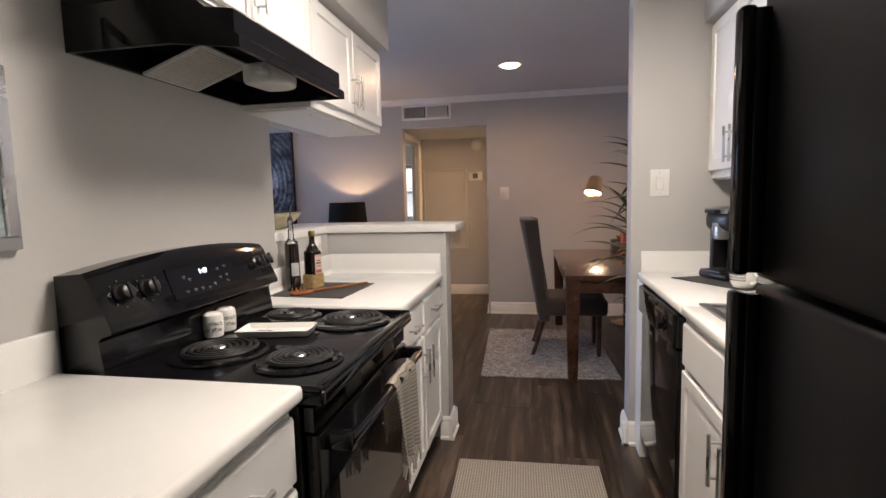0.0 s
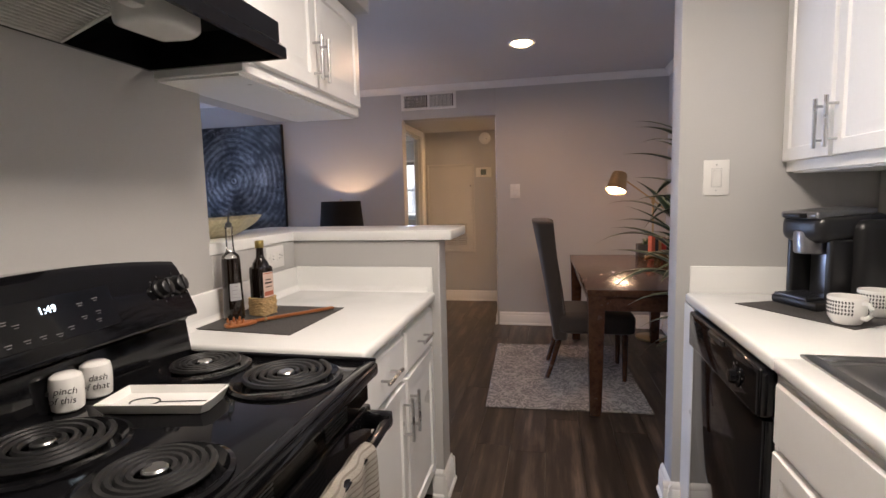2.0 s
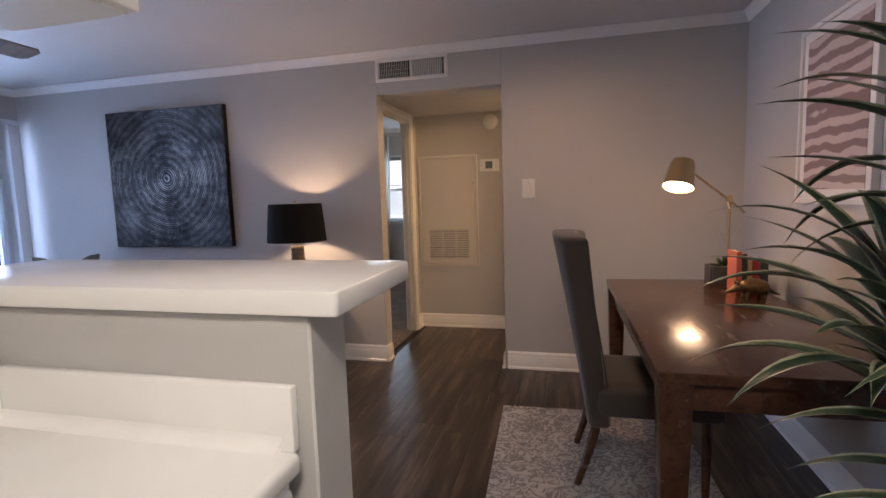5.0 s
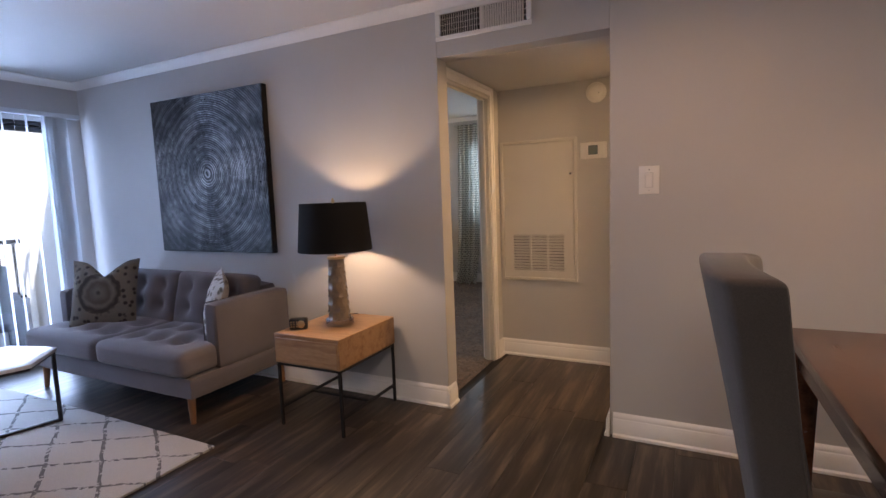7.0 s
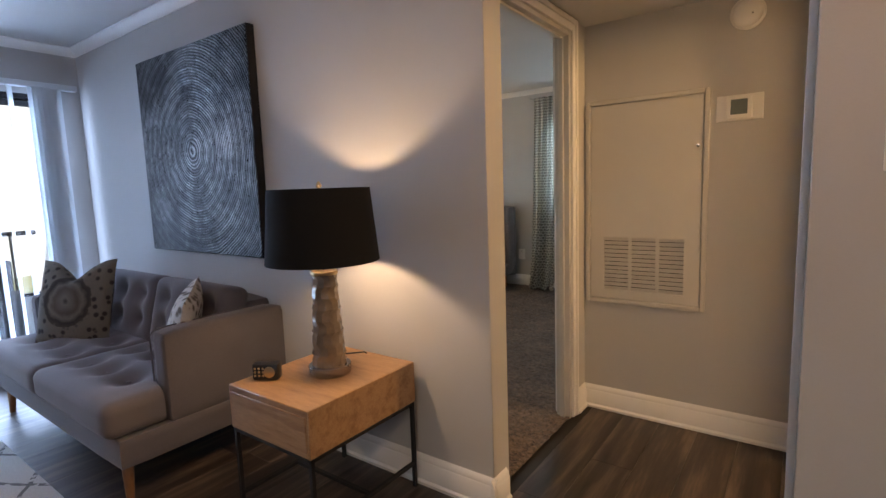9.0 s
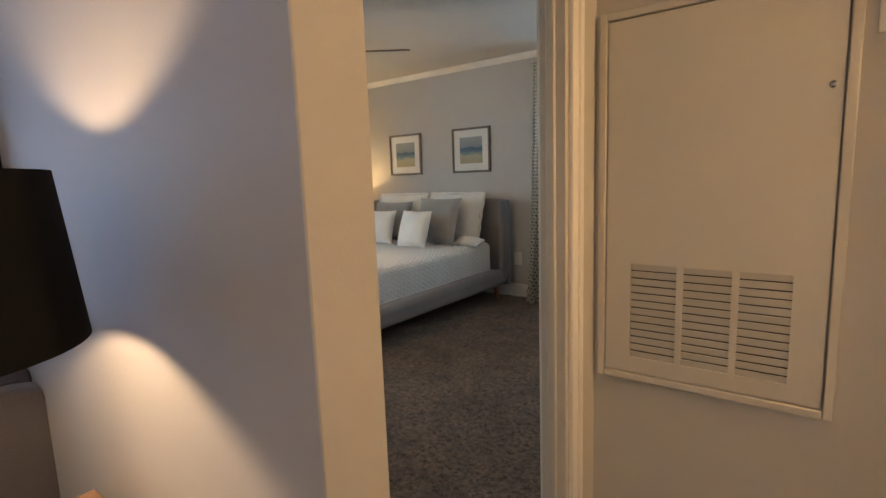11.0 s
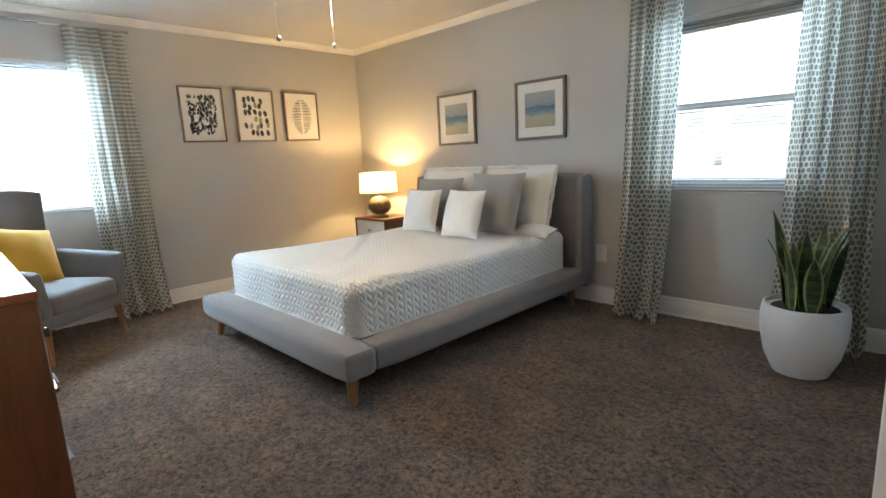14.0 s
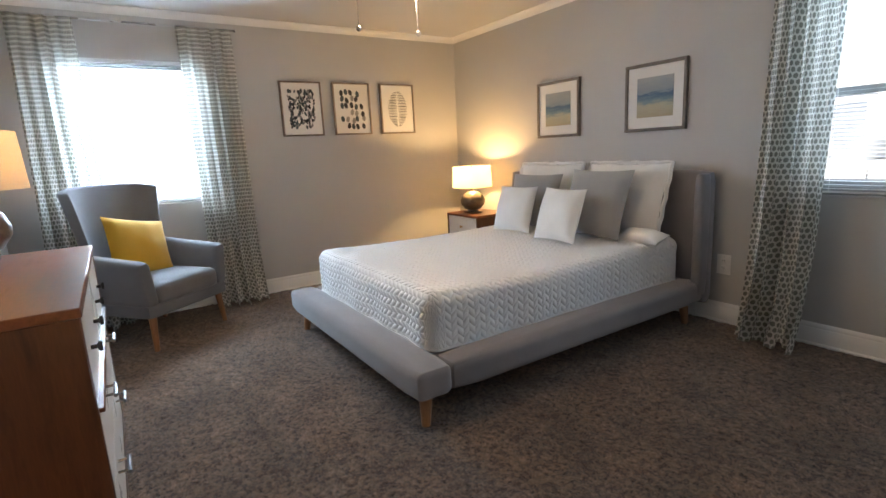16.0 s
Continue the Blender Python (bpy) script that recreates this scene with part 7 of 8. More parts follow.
    rim = [grid[0, j] for j in range(ny, 0, -1)] + [grid[i, 0] for i in range(nx)] + [grid[nx, j] for j in range(ny + 1)]
    return b, bm, [v.co.copy() for v in rim]


bed_ob, quilt_bm, quilt_rim = bed()
q = thing("quilt", pose(-5.06, 7.06, 0.006), "white quilted bedspread draped over the bed", "bedspread")
part("cover", quilt_bm, quilt_mat(), q, angle=80)
part("binding", tube([p for k, p in enumerate(quilt_rim) if k % 2 == 0], 0.006, 6), M_LINEN_W, q, "white bound edge")

BZ = 0.598


def bed_pillow(x, y, w, h, d, mat, lean, turn, label, flange=False):
    p = thing("pillow", pose(x, y, BZ - 0.01 + h / 2 * math.cos(math.radians(lean)), -lean, 0, turn), label, "pillow", "pillows on the bed")
    part("cushion", pillow(w, h, d), mat, p)
    if flange:
        pts = []
        n = 60
        for k in range(n + 1):
            t = k / n * 4
            e, f = int(t) % 4, t - int(t)
            cx, cz = ((-1 + 2 * f, -1), (1, -1 + 2 * f), (1 - 2 * f, 1), (-1, 1 - 2 * f))[e]
            pts.append((cx * w / 2 * 1.0, 0.006 * math.sin(k * 1.7), cz * h / 2 + 0.004 * math.sin(k * 2.3)))
        part("ruffle", tube(pts, 0.014, 6), mat, p)


bed_pillow(-4.55, 9.12, 0.66, 0.51, 0.17, M_LINEN_W, 16, 3, "white euro sham pillow against the headboard", True)
bed_pillow(-3.82, 9.13, 0.70, 0.51, 0.18, M_LINEN_W, 16, -3, "white euro sham pillow against the headboard", True)
bed_pillow(-4.52, 8.94, 0.50, 0.44, 0.15, M_LINEN_G, 18, 6, "grey linen square pillow on the bed")
bed_pillow(-3.87, 8.91, 0.55, 0.48, 0.16, M_LINEN_G, 18, -4, "grey linen square pillow on the bed")
bed_pillow(-4.47, 8.70, 0.36, 0.36, 0.14, M_LINEN_W, 20, 8, "small white linen pillow on the bed")
bed_pillow(-3.93, 8.62, 0.38, 0.37, 0.14, M_LINEN_W, 20, -2, "small white linen pillow on the bed")
bed_pillow(-3.52, 8.95, 0.35, 0.14, 0.10, M_LINEN_W, 70, -10, "flat white sleeping pillow on the bed")


def round_lamp(m, label):
    l = thing("table_lamp", m, label, "lamp", "bronze globe lamps")
    part("foot", box(-0.065, -0.065, 0, 0.065, 0.065, 0.022, 0.003, 2), M_ACRYLIC, l, "clear acrylic base")
    part("globe", lathe([(0.03, 0.022), (0.085, 0.045), (0.118, 0.09), (0.122, 0.125), (0.105, 0.17), (0.06, 0.205), (0.022, 0.215)], 36), M_BRONZEG, l, "hammered bronze globe")
    part("stem", tube([(0, 0, 0.21), (0, 0, 0.265)], 0.010, 10), M_BRASS, l)
    sh = lathe([(0.195, 0.255), (0.185, 0.455)], 48)
    bmesh.ops.delete(sh, geom=[f for f in sh.faces if len(f.verts) > 4], context="FACES")
    bmesh.ops.solidify(sh, geom=sh.faces[:], thickness=0.002)
    part("shade", sh, M_SHADE_W, l, "glowing white drum shade")
    part("finial", joined(tube([(-0.18, 0, 0.445), (0.18, 0, 0.445)], 0.002, 6), lathe([(0.006, 0.445), (0.010, 0.462), (0.004, 0.475)], 12)), M_BRASS, l)


def shade_mat():
    m, n, l, b = shader("lit_shade_linen")
    out = n["Material Output"]
    tr, df, mx = n.new("ShaderNodeBsdfTranslucent"), n.new("ShaderNodeBsdfDiffuse"), n.new("ShaderNodeMixShader")
    fine = noise_tex(n, l, coords(n, l), 300, 2)
    col = ramp(n, l, fine, [(0.3, (0.78, 0.70, 0.58)), (0.7, (0.86, 0.80, 0.70))])
    l.new(col, tr.inputs[0])
    l.new(col, df.inputs[0])
    mx.inputs[0].default_value = 0.55
    l.new(df.outputs[0], mx.inputs[1])
    l.new(tr.outputs[0], mx.inputs[2])
    l.new(mx.outputs[0], out.inputs[0])
    return m


M_SHADE_W = shade_mat()
M_BRONZEG = plain("hammered_bronze", (0.14, 0.115, 0.09), 0.38, 0.85, vary=0.25, scale=30, fine=70, bump=0.5, dist=0.004)


def nightstand():
    s = thing("nightstand", pose(-5.75, 8.92, 0.006), "small walnut nightstand with pale drawers beside the bed", "nightstand")
    W, D = 0.50, 0.42
    part("body", boxes([(0, 0.0, 0.16, 0.02, D, 0.58), (W - 0.02, 0.0, 0.16, W, D, 0.58), (0.02, 0.0, 0.16, W - 0.02, D, 0.18), (0.02, D - 0.015, 0.18, W - 0.02, D, 0.56)], 0.003, 1), M_WALNUT_SHADED, s)
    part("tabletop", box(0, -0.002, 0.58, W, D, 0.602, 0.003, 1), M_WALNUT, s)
    for z0, z1 in ((0.39, 0.575), (0.185, 0.380)):
        d = part("drawer_front", box(0.024, 0.004, z0, W - 0.024, 0.022, z1, 0.002, 1), M_CAB, s, "white drawer front")
        part("knob", turned(lathe([(0.006, 0), (0.006, 0.012), (0.013, 0.016), (0.013, 0.024)], 14), pose(W / 2, 0.004, (z0 + z1) / 2, 90, 0, 0)), M_BRASS, d)
    for x in (0.04, W - 0.04):
        for y in (0.04, D - 0.04):
            part("leg", turned(tapered_leg(0.162, 0.018, 0.011), pose(x, y, 0)), M_WALNUT_SHADED, s)


nightstand()
round_lamp(pose(-5.52, 9.08, 0.608), "bronze globe lamp with a lit white shade on the nightstand")


def dresser():
    d = thing("dresser", pose(-4.07, 5.526, 0.006), "walnut dresser with white drawers and dark pulls", "dresser")
    W, D, H = 1.14, 0.48, 0.909
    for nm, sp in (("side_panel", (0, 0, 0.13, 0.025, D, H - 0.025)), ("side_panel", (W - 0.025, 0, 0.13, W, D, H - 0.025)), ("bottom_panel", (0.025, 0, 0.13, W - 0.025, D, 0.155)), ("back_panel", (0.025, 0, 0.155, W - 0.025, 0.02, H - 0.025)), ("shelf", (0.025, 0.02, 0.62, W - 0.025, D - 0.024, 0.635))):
        part(nm, box(*sp, 0.003, 1), M_WALNUT_SHADED, d)
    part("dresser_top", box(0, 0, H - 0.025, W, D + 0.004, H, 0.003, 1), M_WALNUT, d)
    for row, (z0, z1) in enumerate(((0.645, 0.878), (0.40, 0.632), (0.16, 0.388))):
        for x0, x1 in ((0.03, W / 2 - 0.004), (W / 2 + 0.004, W - 0.03)):
            f = part("drawer_front", box(x0, D - 0.022, z0, x1, D - 0.002, z1, 0.002, 1), M_CAB, d, "white drawer front")
            if row == 0:
                for t in (0.25, 0.75):
                    part("knob", turned(lathe([(0.006, 0), (0.006, 0.014), (0.014, 0.018), (0.014, 0.026)], 14), pose(x0 + (x1 - x0) * t, D - 0.002, (z0 + z1) / 2, -90, 0, 0)), M_IRON, f, "dark round knob")
            else:
                cx = (x0 + x1) / 2
                part("pull", joined(tube([(cx - 0.05, D + 0.028, z1 - 0.05), (cx + 0.05, D + 0.028, z1 - 0.05)], 0.006, 8), *[tube([(cx + s * 0.035, D - 0.002, z1 - 0.05), (cx + s * 0.035, D + 0.028, z1 - 0.05)], 0.004, 8) for s in (-1, 1)]), M_DARKSTEEL, f, "dark metal bar pull")
    part("divider", box(0.025, D - 0.012, 0.633, W - 0.025, D + 0.012, 0.645, 0.003, 1), M_WALNUT, d)
    for x in (0.05, W - 0.05):
        for y in (0.05, D - 0.05):
            part("leg", turned(tapered_leg(0.132, 0.022, 0.013, (0.01 if x > 0.5 else -0.01, 0)), pose(x, y, 0)), M_WALNUT_SHADED, d)


dresser()
round_lamp(pose(-3.90, 5.67, 0.915), "bronze globe lamp with a lit white shade on the dresser")


def armchair():
    c = thing("armchair", pose(-5.68, 6.27, 0.006, 0, 0, 128), "blue-grey wing armchair with wooden legs by the window", "armchair")
    # faces local -y... seat front towards -y
    for x, y, lx, ly in ((-0.30, -0.31, -0.02, -0.02), (0.30, -0.31, 0.02, -0.02), (-0.28, 0.27, -0.02, 0.04), (0.28, 0.27, 0.02, 0.04)):
        part("leg", turned(tapered_leg(0.24, 0.028, 0.017, (lx, ly)), pose(x, y, 0)), M_LEG, c, "tapered wooden leg")
    part("base", slab_cushion(-0.36, -0.36, 0.22, 0.36, 0.34, 0.32, 0.03, 8, 0.0), M_ARMGREY, c)
    part("seat", slab_cushion(-0.27, -0.38, 0.30, 0.27, 0.24, 0.44, 0.045, 14, 0.025), M_ARMGREY, c)
    for s in (-1, 1):
        bm = slab_cushion(-0.05, -0.37, 0.30, 0.05, 0.32, 0.60, 0.035, 12, 0.0)
        for v in bm.verts:
            if v.co.z > 0.35:
                v.co.z += 0.05 * (v.co.y + 0.37) / 0.7 * (v.co.z - 0.35) / 0.25 - 0.0
                v.co.x += s * 0.03 * (v.co.z - 0.35) / 0.25
        part("arm", turned(bm, pose(s * 0.315, 0, 0)), M_ARMGREY, c)
    bm = bmesh.new()
    n, rows = 16, 20
    sec = []
    for j in range(rows + 1):
        t = j / rows
        z = 0.30 + 0.78 * t
        hw = 0.30 + 0.085 * t ** 1.5
        rowf, rowb = [], []
        for i in range(n + 1):
            u = 2 * i / n - 1
            wing = 0.15 * abs(u) ** 3.0 * (0.45 + 0.55 * t)
            y = 0.22 + 0.16 * t - wing
            zz = z - 0.035 * t ** 8 * abs(u) ** 4
            rowf.append(bm.verts.new((hw * u * (1 - 0.10 * abs(u) ** 6), y, zz)))
            rowb.append(bm.verts.new((hw * u * 1.04, y + 0.085 - 0.03 * abs(u), zz)))
        sec.append((rowf, rowb))
    for (fa, ba), (fb, bb) in zip(sec, sec[1:]):
        for i in range(n):
            bm.faces.new((fa[i], fa[i + 1], fb[i + 1], fb[i]))
            bm.faces.new((ba[i + 1], ba[i], bb[i], bb[i + 1]))
        bm.faces.new((ba[0], fa[0], fb[0], bb[0]))
        bm.faces.new((fa[n], ba[n], bb[n], fb[n]))
    for f, b in (sec[0], sec[-1]):
        for i in range(n):
            bm.faces.new((f[i], f[i + 1], b[i + 1], b[i]))
    bmesh.ops.recalc_face_normals(bm, faces=bm.faces[:])
    bmesh.ops.bevel(bm, geom=[e for e in bm.edges if e.calc_face_angle(0) > 0.9], offset=0.016, segments=3, profile=0.5, affect="EDGES")
    part("wing_back", bm, M_ARMGREY, c)
    for piece in c.children:
        piece.data.transform(Matrix.Diagonal((0.98, 0.92, 1.02, 1.0)))


armchair()
yp = thing("throw_pillow", pose(-5.72, 6.22, 0.665, -24, 12, 122), "mustard yellow throw pillow on the armchair", "pillow")
part("cushion", pillow(0.46, 0.42, 0.15), M_YELLOW, yp)


def curtain_mat():
    m, n, l, b = shader("leaf_dot_curtain")
    out = n["Material Output"]
    uv = n.new("ShaderNodeUVMap")
    sep = n.new("ShaderNodeSeparateXYZ")
    l.new(uv.outputs[0], sep.inputs[0])
    row = math_node(n, l, "FLOOR", math_node(n, l, "MULTIPLY", sep.outputs[1], 31.0))
    sh = math_node(n, l, "MULTIPLY", math_node(n, l, "MODULO", row, 2.0), 0.5)
    fu = math_node(n, l, "SUBTRACT", math_node(n, l, "FRACT", math_node(n, l, "ADD", math_node(n, l, "MULTIPLY", sep.outputs[0], 33.0), sh)), 0.5)
    fv = math_node(n, l, "SUBTRACT", math_node(n, l, "FRACT", math_node(n, l, "MULTIPLY", sep.outputs[1], 31.0)), 0.5)
    d = math_node(n, l, "SQRT", math_node(n, l, "ADD", math_node(n, l, "MULTIPLY", fu, fu), math_node(n, l, "MULTIPLY", math_node(n, l, "MULTIPLY", fv, fv), 0.8)))
    vec = coords(n, l)
    wob = noise_tex(n, l, vec, 60, 2)
    dot = math_node(n, l, "LESS_THAN", math_node(n, l, "ADD", d, math_node(n, l, "MULTIPLY", wob, 0.16)), 0.45)
    fine = noise_tex(n, l, vec, 400, 2)
    base = mixed(n, l, dot, (0.74, 0.73, 0.67), (0.27, 0.27, 0.235))
    base = mixed(n, l, 1.0, base, ramp(n, l, fine, [(0.3, grey(0.85)), (0.7, grey(1.05))]), "MULTIPLY")
    df, tr, mx = n.new("ShaderNodeBsdfDiffuse"), n.new("ShaderNodeBsdfTranslucent"), n.new("ShaderNodeMixShader")
    l.new(base, df.inputs[0])
    l.new(base, tr.inputs[0])
    mx.inputs[0].default_value = 0.28
    l.new(df.outputs[0], mx.inputs[1])
    l.new(tr.outputs[0], mx.inputs[2])
    l.new(mx.outputs[0], out.inputs[0])
    return m


M_CURTAIN = curtain_mat()


def curtain(m, w_top, w_bot, h, folds, shift, label, seed):
    """A gathered panel along local x, hanging from z = h to the floor, with cloth coordinates for its print."""
    c = thing("curtain", m, label, "curtain", "bedroom curtains")
    bm = bmesh.new()
    uvl = bm.loops.layers.uv.new("UVMap")
    nx, nz = folds * 12, 44
    rnd = random.Random(seed)
    ph = [rnd.uniform(-0.5, 0.5) for _ in range(folds + 2)]
    grid = []
    for j in range(nz + 1):
        t = j / nz
        z = h * (1 - t) + 0.010
        row = []
        for i in range(nx + 1):
            u = i / nx
            w = w_top + (w_bot - w_top) * t ** 1.4
            k = u * folds
            a = 2 * math.pi * k + 0.5 * math.sin(3 * t + seed) * t + ph[int(k)] * t
            amp = (0.026 + 0.036 * t) * (0.72 + 0.40 * math.sin(k * 2.1 + seed + 1.3 * t))
            x = (u - 0.5) * w + shift * t ** 1.3 + 0.012 * t * math.sin(2 * a)
            crease = 0.010 * noise.noise(Vector((u * 7, t * 9, seed))) + 0.014 * noise.noise(Vector((u * 3, t * 3.5, seed + 9)))
            y = -0.045 + amp * (math.sin(a) + 0.28 * math.sin(2 * a + 2 * t)) - 0.11 * t ** 7 * (0.6 + 0.8 * abs(math.sin(k * 1.7 + seed))) - 0.03 * t + crease * (0.3 + t)
            zz = z + 0.045 * abs(math.sin(a * 0.5 + seed)) * t ** 9
            row.append((bm.verts.new((x, y, zz)), (u * folds * 0.24, z)))
        grid.append(row)
    for p, q in zip(grid, grid[1:]):
        for i in range(nx):
            quad = (p[i], q[i], q[i + 1], p[i + 1])
            f = bm.faces.new([v for v, _ in quad])
            for lp, (_, uv) in zip(f.loops, quad):
                lp[uvl].uv = (uv[0] * 1.0, uv[1])
    part("cloth", bm, M_CURTAIN, c, angle=80)


# west window pair hangs along y, north window pair along x
curtain(pose(-6.16, 6.91, 0, 0, 0, 90), 0.41, 0.41, 2.27, 5, 0.03, "grey-green leaf-print curtain gathered at the window", 1)
curtain(pose(-6.16, 5.86, 0, 0, 0, 90), 0.38, 0.50, 2.27, 5, 0.02, "grey-green leaf-print curtain gathered at the window", 2)
curtain(pose(-2.80, 9.345, 0, 0, 0, 0), 0.34, 0.35, 2.27, 5, -0.03, "grey-green leaf-print curtain pooling on the carpet", 3)
curtain(pose(-1.83, 9.345, 0, 0, 0, 0), 0.36, 0.44, 2.27, 5, 0.0, "grey-green leaf-print curtain behind the plant", 4)


def rod(a, b, label):
    r = thing("curtain_rod", pose(0, 0, 0), label, "curtain rod")
    part("rod", tube([a, b], 0.008, 10), M_STEEL, r)
    d = (Vector(b) - Vector(a)).normalized()
    for p, s in ((a, -1), (b, 1)):
        q = Vector(p) + d * 0.012 * s
        part("finial", turned(lathe([(0.006, -0.012), (0.014, 0), (0.006, 0.012)], 12), Matrix.Translation(q)), M_STEEL, r)
    wall = Vector((-0.055, 0, 0)) if abs(d.y) > 0.5 else Vector((0, 0.055, 0))
    for f in (0.04, 0.96):
        p = Vector(a).lerp(Vector(b), f)
        part("bracket", tube([p, p + wall], 0.006, 8), M_STEEL, r)


rod((-6.145, 5.60, 2.285), (-6.145, 7.14, 2.285), "thin steel curtain rod above the window")
rod((-3.02, 9.33, 2.285), (-1.58, 9.33, 2.285), "thin steel curtain rod above the window")


M_ALU = plain("grey_aluminium", (0.33, 0.34, 0.33), 0.45)


def sash_window(name, m, w, h, label, t=0.13):
    """An aluminium double-hung window with its sill; local x along the wall, local y outwards."""
    o = thing(name, m, label, "window", kind="structure")
    part("window_frame", boxes([(0, 0.05, 0, 0.04, t, h), (w - 0.04, 0.05, 0, w, t, h), (0.04, 0.05, h - 0.04, w - 0.04, t, h), (0.04, 0.05, 0, w - 0.04, t, 0.04)], 0.003, 1), M_ALU, o)
    for z0, z1, y in ((0.04, h / 2 + 0.02, 0.065), (h / 2 - 0.02, h - 0.04, 0.095)):
        s = part("sash", boxes([(0.04, y, z0, 0.075, y + 0.025, z1), (w - 0.075, y, z0, w - 0.04, y + 0.025, z1), (0.075, y, z0, w - 0.075, y + 0.025, z0 + 0.04), (0.075, y, z1 - 0.04, w - 0.075, y + 0.025, z1)], 0.003, 1), M_ALU, o)
        p = part("pane", box(0.075, y + 0.010, z0 + 0.04, w - 0.075, y + 0.014, z1 - 0.04), M_PANE, s)
        p.visible_shadow = False
    part("window_sill", box(0.0, -0.012, -0.016, w, 0.05, 0.0, 0.004, 2), M_WALL, o)
    return o


sash_window("window_2", pose(WX0, 9.405, WZ0), WX1 - WX0, WZ1 - WZ0, "grey aluminium double-hung window with mini blinds")
sash_window("window_3", pose(-6.20, VY0, VZ0, 0, 0, 90), VY1 - VY0, VZ1 - VZ0, "grey aluminium double-hung window with lowered blinds")


def mini_blind(m, w, h, pitch, tilt, label):
    b = thing("mini_blinds", m, label, "blinds")
    part("head_rail", box(0.0, 0.012, h - 0.03, w, 0.042, h, 0.003, 1), M_SLAT, b)
    part("bottom_rail", box(0.0, 0.018, 0.004, w, 0.036, 0.016, 0.003, 1), M_PLASTIC_W, b)
    s = part("slat", turned(box(0.003, -0.0115, -0.0004, w - 0.003, 0.0115, 0.0004), pose(0, 0, 0, tilt, 0, 0)), M_SLAT, b)
    n = int((h - 0.06) / pitch)
    s.matrix_basis = pose(0, 0.027, 0.03)
    for k in range(1, n):
        share(s, pose(0, 0.027, 0.03 + pitch * k))
    for f in (0.15, 0.85):
        part("cord", tube([(w * f, 0.027, 0.01), (w * f, 0.027, h - 0.02)], 0.0012, 5), M_PLASTIC_W, b)


M_SLAT = thin_white("white_slat", (0.82, 0.82, 0.82), 0.5)
mini_blind(pose(WX0 + 0.01, 9.405, WZ0), WX1 - WX0 - 0.02, WZ1 - WZ0, 0.0215, 5, "white mini blinds with open slats")
mini_blind(pose(-6.20, VY0 + 0.01, VZ0, 0, 0, 90), VY1 - VY0 - 0.02, VZ1 - VZ0, 0.0215, 42, "white mini blinds with tilted slats")


def brush_print(kind, seed):
    """Brush marks as thin raised daubs of ink on paper."""
    rnd = random.Random(seed)
    groups = {}
    if kind == "dense":
        for _ in range(230):
            x, z = rnd.uniform(-0.125, 0.125), rnd.uniform(-0.17, 0.165)
            if abs(x) > 0.12 - 0.3 * max(0, abs(z) - 0.14):
                continue
            groups.setdefault(rnd.randrange(3), []).append((x, z, 0.0085, 0.016, rnd.uniform(-40, 40)))
    elif kind == "loose":
        for row in range(6):
            for col in range(5):
                if rnd.random() < 0.2:
                    continue
                groups.setdefault(rnd.randrange(3), []).append((-0.105 + 0.052 * col + rnd.uniform(-0.012, 0.012), 0.15 - 0.062 * row + rnd.uniform(-0.012, 0.012), 0.019, 0.030, rnd.uniform(-20, 20)))
    else:
        for k in range(22):
            z = 0.165 - 0.0157 * k
            half = 0.118 * math.sqrt(max(0.02, 1 - (z / 0.175) ** 2))
            for s in (-1, 1):
                groups.setdefault(2, []).append((s * half / 2, z + 0.002 * s, half / 2 - 0.003, 0.0028 + 0.0018 * rnd.random(), rnd.uniform(-1.5, 1.5)))
    return groups


INKS = [plain("ink_wash", (0.30, 0.29, 0.28), 0.7, vary=0.3), plain("ink_blue_grey", (0.075, 0.105, 0.12), 0.7, vary=0.3), plain("ink_black", (0.05, 0.05, 0.055), 0.7, vary=0.3)]
for k, (kind, lab) in enumerate((("dense", "framed print of dense blue-grey brush dabs"), ("loose", "framed print of loose grey brush marks"), ("disc", "framed print of a striped black disc"))):
    p = framed(pose(-6.20, 7.672 + 0.496 * k, 1.665, 0, 0, 90), 0.384, 0.485, lab, None, 0.0, 0.014, M_FRAMEW, "three framed prints")
    for g, marks in brush_print(kind, 11 + k).items():
        bm = bmesh.new()
        for x, z, a, b, rot in marks:
            vs = []
            for q in range(8):
                t = 2 * math.pi * q / 8
                ex, ez = a * math.cos(t), b * math.sin(t)
                c, s = math.cos(math.radians(rot)), math.sin(math.radians(rot))
                vs.append(bm.verts.new((x + c * ex - s * ez, -0.0166, z + s * ex + c * ez)))
            bm.faces.new(vs)
        ink = part("brush_mark", bm, INKS[g], p)
        ink["kind"] = "stuff"


